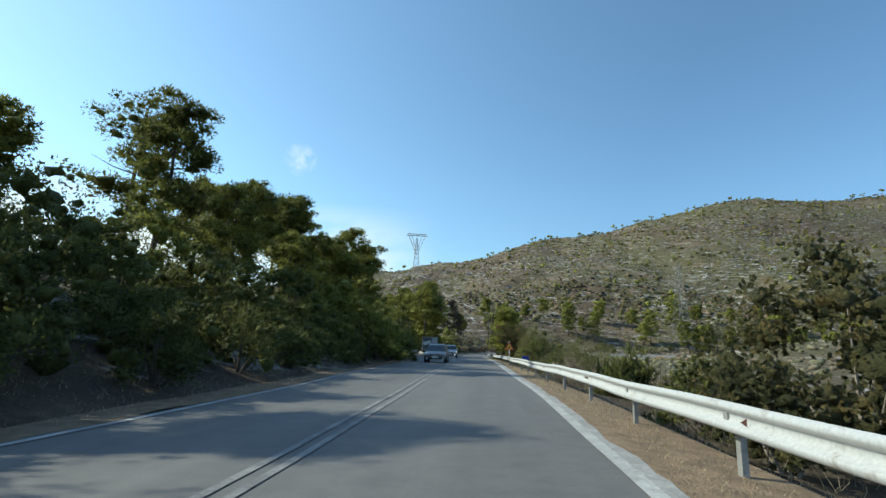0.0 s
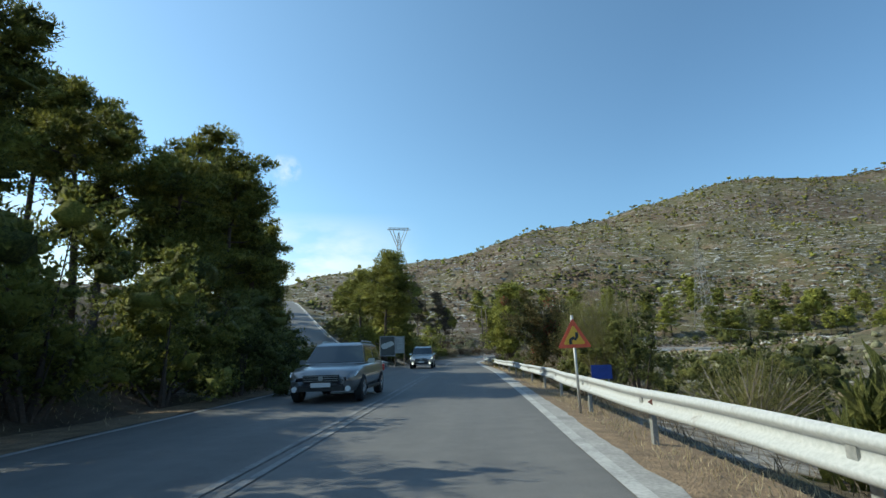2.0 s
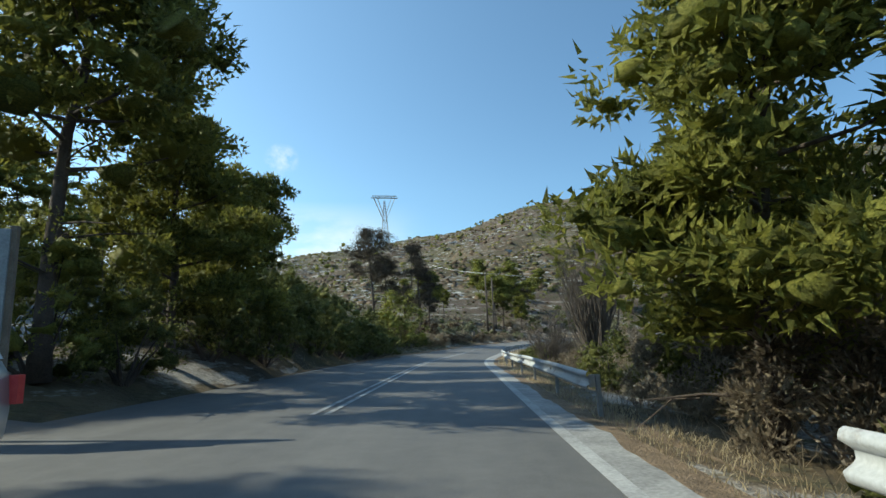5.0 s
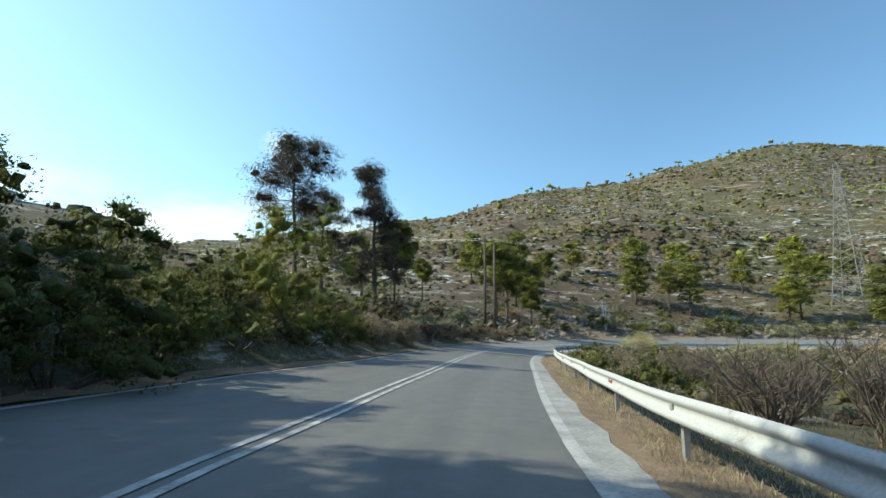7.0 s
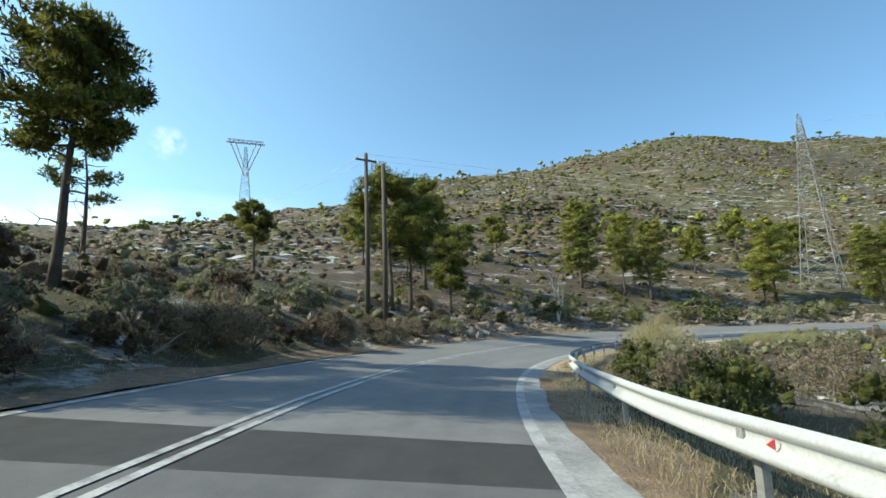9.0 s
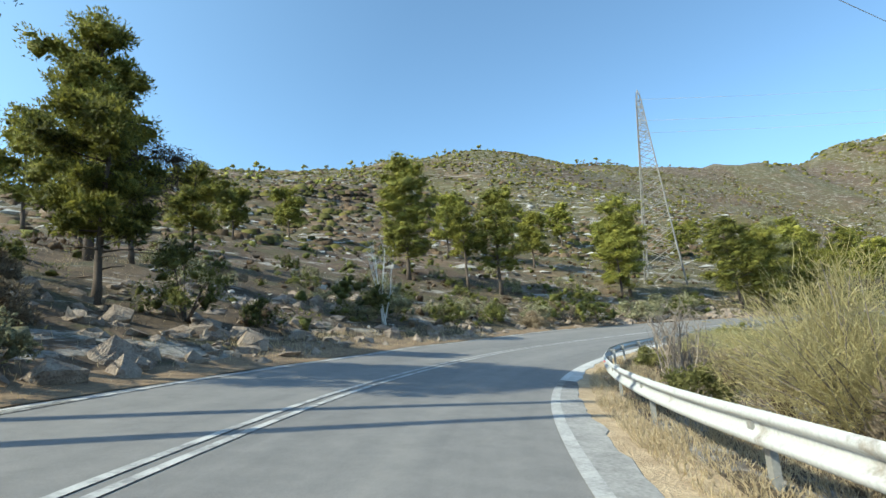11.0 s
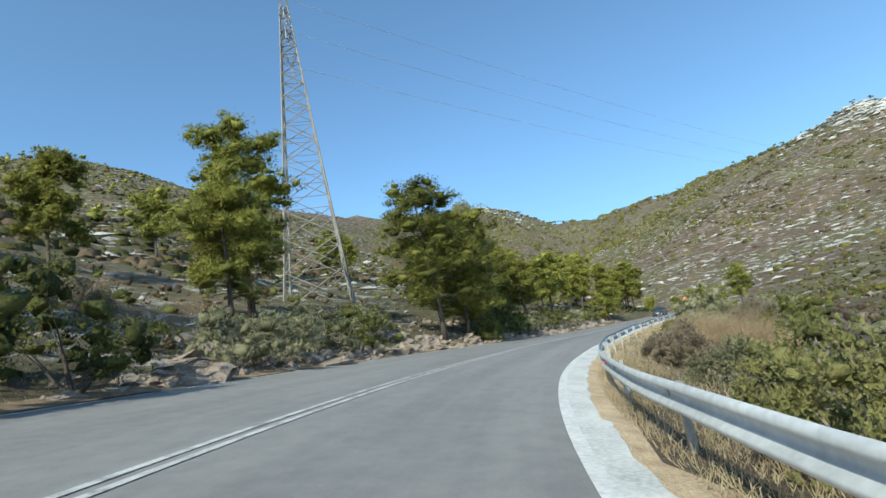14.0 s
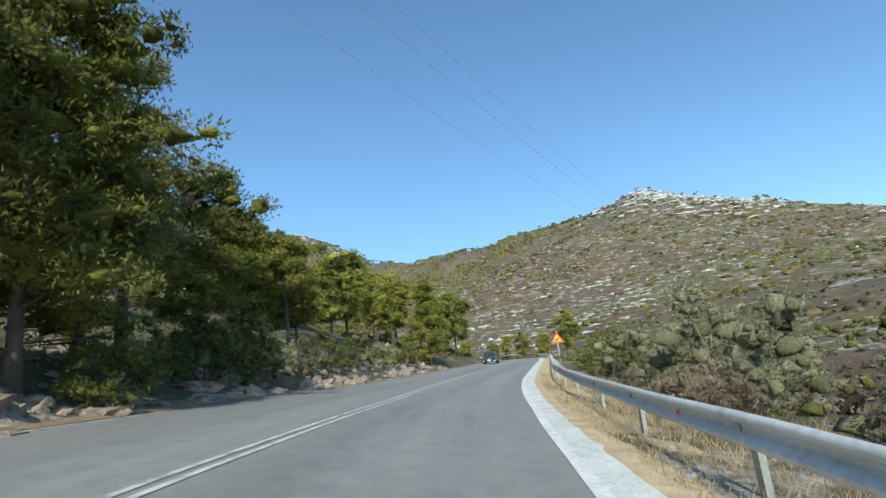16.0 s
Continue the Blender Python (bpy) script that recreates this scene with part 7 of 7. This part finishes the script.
blades("verge_grass", s_, l_, 0.16, STRAW, "dry straw grass along the foot of the bank", 4)
s_, l_ = along(176, 196, 6000, lambda s: left_l(s) - 2.8, lambda s: left_l(s) - 0.3)
blades("verge_grass", s_, l_, 0.3, STRAW, "tall golden dry grass at the road edge", 5)
s_, l_ = along(-5, 56, 5000, lambda s: left_l(s) - 2.6, lambda s: left_l(s) - 0.2)
blades("verge_grass", s_, l_, 0.13, STRAW, "dry straw grass along the foot of the bank", 6)
s_, l_ = along(4, 260, 40000, lambda s: rail_l(s) + 0.8, lambda s: rail_l(s) + 7.0)
blades("valley_grass", s_, l_, 0.34, DRYBUSH, "tall dry grass behind the guard rail", 7)
s_, l_ = along(160, 262, 24000, lambda s: rail_l(s) + 0.4, lambda s: rail_l(s) + 4.0)
blades("valley_grass", s_, l_, 0.26, STRAW, "golden dry grass behind the guard rail", 9)
s_, l_ = along(130, 250, 16000, lambda s: left_l(s) - 16.0, lambda s: left_l(s) - 2.5)
blades("slope_grass", s_, l_, 0.25, STRAW, "dry straw grass on the slope", 8)

# trees on the skyline
def skyline(name, seed, n, crest, jitter, label):
    rg2 = np.random.default_rng(seed)
    c = np.array(crest, float)
    u = rg2.uniform(0, len(c) - 1.001, n)
    i = u.astype(int)
    p = c[i] + (c[i + 1] - c[i]) * (u - i)[:, None] + rg2.normal(0, jitter, (n, 2))
    z = ground_z(p)
    h = rg2.uniform(2.0, 5.0, n)
    cen, rad, trunks = [], [], []
    for q, zz, hh in zip(p, z, h):
        for j in range(4):
            cen.append((q[0] + rg2.normal(0, 0.22 * hh), q[1] + rg2.normal(0, 0.22 * hh), zz + hh * rg2.uniform(0.5, 0.95)))
            rad.append((0.26 * hh, 0.26 * hh, 0.17 * hh))
        trunks.append(tube([(q[0], q[1], zz - 0.5), (q[0], q[1], zz + hh * 0.7)], [0.16, 0.07], 4, False))
    ob = new(name, quad_mesh(name, leaves(cen, rad, 16, 0.5, 0.06, rg2), PINE, cores(cen, rad, rg2, 1.0, True)))
    tagged(ob, label, "trees", kind="stuff")
    v, f = joined(trunks)
    tagged(linked(name + "_trunks", v, f, BARK), "thin trunks of the skyline pines", "trees", kind="stuff")


skyline("skyline_pines", 3, 60, [(-120, 432), (-37, 420), (39, 419), (87, 425), (136, 432), (187, 442), (237, 455), (287, 468), (382, 480), (460, 480), (560, 470)], 5, "small dark pines along the hill's skyline")
skyline("skyline_pines", 4, 60, [(900, 110), (800, 60), (700, 10), (650, -25), (560, -90), (500, -115)], 8, "small dark pines along the far hill's skyline")
skyline("plateau_pines", 5, 26, [(-75, 200), (-50, 250), (-20, 290), (-40, 330), (-90, 380)], 10, "dark pines up on the plateau")
# ---- cars ----
GLASS_DARK = mat("tinted_car_glass", 0.05)[0]
GLASS_DARK.node_tree.nodes["Principled BSDF"].inputs["Base Color"].default_value = (0.02, 0.03, 0.035, 1)
GLASS_DARK.node_tree.nodes["Principled BSDF"].inputs["Specular IOR Level"].default_value = 0.9
TYRE = simple("tyre_rubber", (0.012, 0.012, 0.013), (0.028, 0.028, 0.028), 8, 0.8)
ALLOY = simple("alloy_wheel", (0.35, 0.36, 0.37), (0.5, 0.51, 0.52), 6, 0.35, 0.8)
TRIM_BLACK = simple("black_plastic_trim", (0.012, 0.012, 0.013), (0.03, 0.03, 0.03), 10, 0.5)
LAMP_LENS = simple("lamp_lens", (0.60, 0.62, 0.64), (0.8, 0.82, 0.84), 6, 0.12)
PLATE = simple("number_plate_blank", (0.6, 0.6, 0.6), (0.72, 0.72, 0.71), 5, 0.5)


def car_paint(name, c):
    m, n, l, b = mat(name, 0.3, 0.5)
    v = coords(n, l)
    f = noise_tex(n, l, v, 2.5, 4)
    l.new(ramp(n, l, f, [(0.3, tuple(x * 0.88 for x in c)), (0.7, c)]), b.inputs["Base Color"])
    b.inputs["Coat Weight"].default_value, b.inputs["Coat Roughness"].default_value = 0.7, 0.06
    return m


def car(x, y, z, turn, length, width, height, paint, label, boxy=0.0, lights_on=False, tilt=0.0):
    """A car whose front points along -y of its own frame."""
    root = thing("car", label, "car", "cars on the road")
    root.matrix_basis = pose(x, y, z, tilt, 0, turn)
    L, W, H = length, width / 2, height
    belt = 0.62 * H
    # stations along the car: y, sill height, hood or belt height, half width
    st = [(-0.5, 0.30, 0.42, 0.70), (-0.485, 0.22, 0.50, 0.86), (-0.44, 0.19, 0.535, 0.95), (-0.36, 0.18, 0.575, 0.99), (-0.24, 0.18, 0.605, 1.0), (-0.1, 0.18, 0.62, 1.0), (0.1, 0.18, 0.63, 1.0), (0.3, 0.18, 0.645, 1.0), (0.42, 0.19, 0.645, 0.97), (0.48, 0.22, 0.62, 0.92), (0.5, 0.30, 0.56, 0.84)]
    rows = []
    for a, lo, hi, w in st:
        h0, h1 = lo * H, hi * H
        half = [(0.0, h0), (w * 0.86, h0), (w * 0.98, h0 + 0.12 * H), (w * 1.0, h0 + 0.5 * (h1 - h0)), (w * 0.97, h1 - 0.06 * H), (w * 0.90, h1 - 0.01 * H), (w * 0.5, h1 + 0.012 * H), (0.0, h1 + 0.02 * H)]
        ring = [(q * W, a * L, h) for q, h in half] + [(-q * W, a * L, h) for q, h in half[-2:0:-1]]
        rows.append(ring)
    n = len(rows[0])
    v = np.array(rows).reshape(-1, 3)
    f = []
    for i in range(len(rows) - 1):
        for j in range(n):
            f.append((i * n + j, i * n + (j + 1) % n, (i + 1) * n + (j + 1) % n, (i + 1) * n + j))
    f += [tuple(range(n)), tuple((len(rows) - 1) * n + j for j in range(n - 1, -1, -1))]
    body = part("body", v, f, paint, root, smooth=True)
    # cabin: roof ring narrower than the belt ring
    def ring(yf, yr, w, h):
        return [(-w, yf, h), (0, yf - 0.05, h), (w, yf, h), (w * 1.01, (yf + yr) / 2, h), (w, yr, h), (0, yr + 0.03, h), (-w, yr, h), (-w * 1.01, (yf + yr) / 2, h)]
    b0 = ring(-0.205 * L, (0.44 + 0.03 * boxy) * L, W * 0.9, belt)
    b1 = ring((-0.075 - 0.02 * boxy) * L, (0.36 + 0.07 * boxy) * L, W * 0.73, H * 0.955)
    b2 = ring((-0.03 - 0.02 * boxy) * L, (0.33 + 0.07 * boxy) * L, W * 0.60, H)
    v = b0 + b1 + b2
    f = [(i, (i + 1) % 8, (i + 1) % 8 + 8, i + 8) for i in range(8)] + [(8 + i, 8 + (i + 1) % 8, 16 + (i + 1) % 8, 16 + i) for i in range(8)] + [tuple(range(16, 24))]
    part("roof", v, f, paint, root, smooth=False)

    def pane(name, quad, lift, label_=""):
        q = np.array(quad, float)
        c = q.mean(0)
        nn = np.cross(q[1] - q[0], q[-1] - q[0])
        nn /= np.linalg.norm(nn)
        if nn @ (c - np.array((0, 0.1 * L, 0.7 * H))) < 0:
            nn = -nn
        vv = np.concatenate([q + nn * lift, q - nn * 0.01])
        m = len(q)
        ff = [tuple(range(m)), tuple(range(2 * m - 1, m - 1, -1))] + [(i, i + m, (i + 1) % m + m, (i + 1) % m) for i in range(m)]
        return part(name, vv, ff, GLASS_DARK, root, label_)

    mixp = lambda a, b, u: tuple(np.array(a) * (1 - u) + np.array(b) * u)  # noqa: E731
    for sgn, (i, j) in ((0, (0, 1)), (1, (1, 2))):
        pane("windscreen", [mixp(b0[i], b1[i], 0.06), mixp(b0[j], b1[j], 0.06), mixp(b0[j], b1[j], 0.93), mixp(b0[i], b1[i], 0.93)], 0.012, "dark windscreen glass")
    for i, j in ((2, 3), (3, 4), (6, 7), (7, 0)):
        a0, a1, c0, c1 = b0[i], b1[i], b0[j], b1[j]
        k0, k1 = (0.12, 0.95) if i in (2, 6) else (0.05, 0.86)
        p, q = mixp(a0, c0, k0), mixp(a0, c0, k1)
        r, s2 = mixp(a1, c1, k1), mixp(a1, c1, k0)
        pane("side_window", [mixp(p, s2, 0.1), mixp(q, r, 0.1), mixp(q, r, 0.9), mixp(p, s2, 0.9)], 0.012)
    # front
    v, f = box(0, -0.497 * L, 0.40 * H, 1.0 * W, 0.05, 0.11 * H)
    grille = part("grille", v, f, TRIM_BLACK, root, "dark grille")
    for k_ in range(3):
        v, f = box(0, -0.503 * L, (0.365 + 0.035 * k_) * H, 0.96 * W, 0.02, 0.012)
        part("slat", v, f, ALLOY, grille, "bright slat")
    v, f = tube([(0, -0.505 * L, 0.40 * H), (0, -0.512 * L, 0.40 * H)], 0.06, 14)
    part("badge", v, f, ALLOY, grille, "plain round badge")
    v, f = box(0, -0.497 * L, 0.245 * H, 1.25 * W, 0.06, 0.09 * H)
    part("air_intake", v, f, TRIM_BLACK, root)
    v, f = box(0, -0.508 * L, 0.30 * H, 0.5, 0.02, 0.11)
    part("number_plate", v, f, PLATE, root, "blank pale number plate")
    for sgn in (-1, 1):
        v = [(sgn * 0.58 * W, -0.492 * L, 0.40 * H), (sgn * 0.92 * W, -0.462 * L, 0.43 * H), (sgn * 0.97 * W, -0.42 * L, 0.505 * H), (sgn * 0.6 * W, -0.478 * L, 0.47 * H)]
        v = v + [(a * 0.96, b + 0.1, c) for a, b, c in v]
        part("headlight", v, [(0, 1, 2, 3), (7, 6, 5, 4), (0, 4, 5, 1), (1, 5, 6, 2), (2, 6, 7, 3), (3, 7, 4, 0)], LAMP_LENS if not lights_on else LAMP_ON, root, "clear headlight")
        v, f = tube([(sgn * 0.74 * W, -0.49 * L, 0.235 * H), (sgn * 0.74 * W, -0.50 * L, 0.235 * H)], 0.07, 12)
        part("fog_lamp", v, f, LAMP_LENS if not lights_on else LAMP_ON, root)
        v, f = box(sgn * 1.06 * W, -0.13 * L, 0.66 * H, 0.2, 0.1, 0.13, 0.85)
        part("door_mirror", v, f, paint, root)
        v, f = tube([(sgn * 0.62 * W, -0.02 * L, H * 1.01), (sgn * 0.62 * W, 0.02 * L, H * 1.03), (sgn * 0.62 * W, 0.32 * L, H * 1.025), (sgn * 0.62 * W, 0.35 * L, H * 0.99)], 0.02, 6)
        part("roof_rail", v, f, ALLOY, root)
        v, f = box(sgn * 0.985 * W, 0.02 * L, 0.2 * H, 0.06, 0.46 * L, 0.08)
        part("side_skirt", v, f, TRIM_BLACK, root)
        v, f = box(sgn * 0.85 * W, 0.487 * L, 0.5 * H, 0.22, 0.06, 0.2)
        part("tail_lamp", v, f, RED, root, "red tail lamp")
        for a in (-0.315, 0.3):
            R = 0.335 + 0.03 * boxy
            cx = sgn * 0.90 * W
            pts = [(-0.11, R * 0.62), (-0.11, R * 0.93), (-0.08, R), (0.08, R), (0.11, R * 0.93), (0.11, R * 0.62)]
            m = 24
            v = [(cx + o * 1.0, a * L + r * math.cos(2 * math.pi * k_ / m), R + r * math.sin(2 * math.pi * k_ / m)) for k_ in range(m) for o, r in pts]
            f = [(k_ * 6 + j, k_ * 6 + (j + 1) % 6, ((k_ + 1) % m) * 6 + (j + 1) % 6, ((k_ + 1) % m) * 6 + j) for k_ in range(m) for j in range(6)]
            wheel = part("wheel", *tube([(cx - 0.09, a * L, R), (cx + 0.09, a * L, R)], R * 0.63, 24), TRIM_BLACK, root)
            part("tyre", v, f, TYRE, wheel, "black tyre")
            bits = [tube([(cx + sgn * 0.1, a * L, R), (cx + sgn * 0.085, a * L + R * 0.6 * math.cos(q), R + R * 0.6 * math.sin(q))], [0.05, 0.035], 5) for q in np.linspace(0, 2 * math.pi, 6)[:-1]]
            v, f = joined(bits)
            part("rim", v, f, ALLOY, wheel, "five-spoke alloy rim")
    return root


LAMP_ON = mat("lit_lamp", 0.2)[0]
LAMP_ON.node_tree.nodes["Principled BSDF"].inputs["Emission Color"].default_value = (1, 0.95, 0.85, 1)
LAMP_ON.node_tree.nodes["Principled BSDF"].inputs["Emission Strength"].default_value = 1.5
SILVER = car_paint("silver_grey_paint", (0.26, 0.27, 0.28))
WHITE_SILVER = car_paint("pale_silver_paint", (0.6, 0.6, 0.59))
DARK = car_paint("dark_grey_paint", (0.05, 0.055, 0.06))


def car_on_road(s, l, *rest, **kw):
    x, y = ray_place(s, l)
    t = at(s + 1, l) - at(s - 1, l)
    return car(x, y, float(deck(s, l)) + 0.005, math.degrees(math.atan2(t[1], t[0])) - 90, *rest, **kw)


car_on_road(46.2, -4.0, 4.6, 1.85, 1.55, SILVER, "silver-grey estate car with roof rails driving on the road", boxy=0.25)
car_on_road(76.4, -4.05, 4.5, 1.9, 1.8, WHITE_SILVER, "pale silver compact off-road car with lit lamps on the road", boxy=0.8, lights_on=True)
k_ = 104
car(float(SIDE[k_, 0] - SIDE_N[k_, 0] * 1.0), float(SIDE[k_, 1] - SIDE_N[k_, 1] * 1.0), float(SIDE[k_, 2]) + 0.05, 19, 4.3, 1.78, 1.5, DARK, "small dark car far up the side road", tilt=8)
car_on_road(300, -4.6, 4.3, 1.8, 1.5, DARK, "dark car far along the road past the bend")
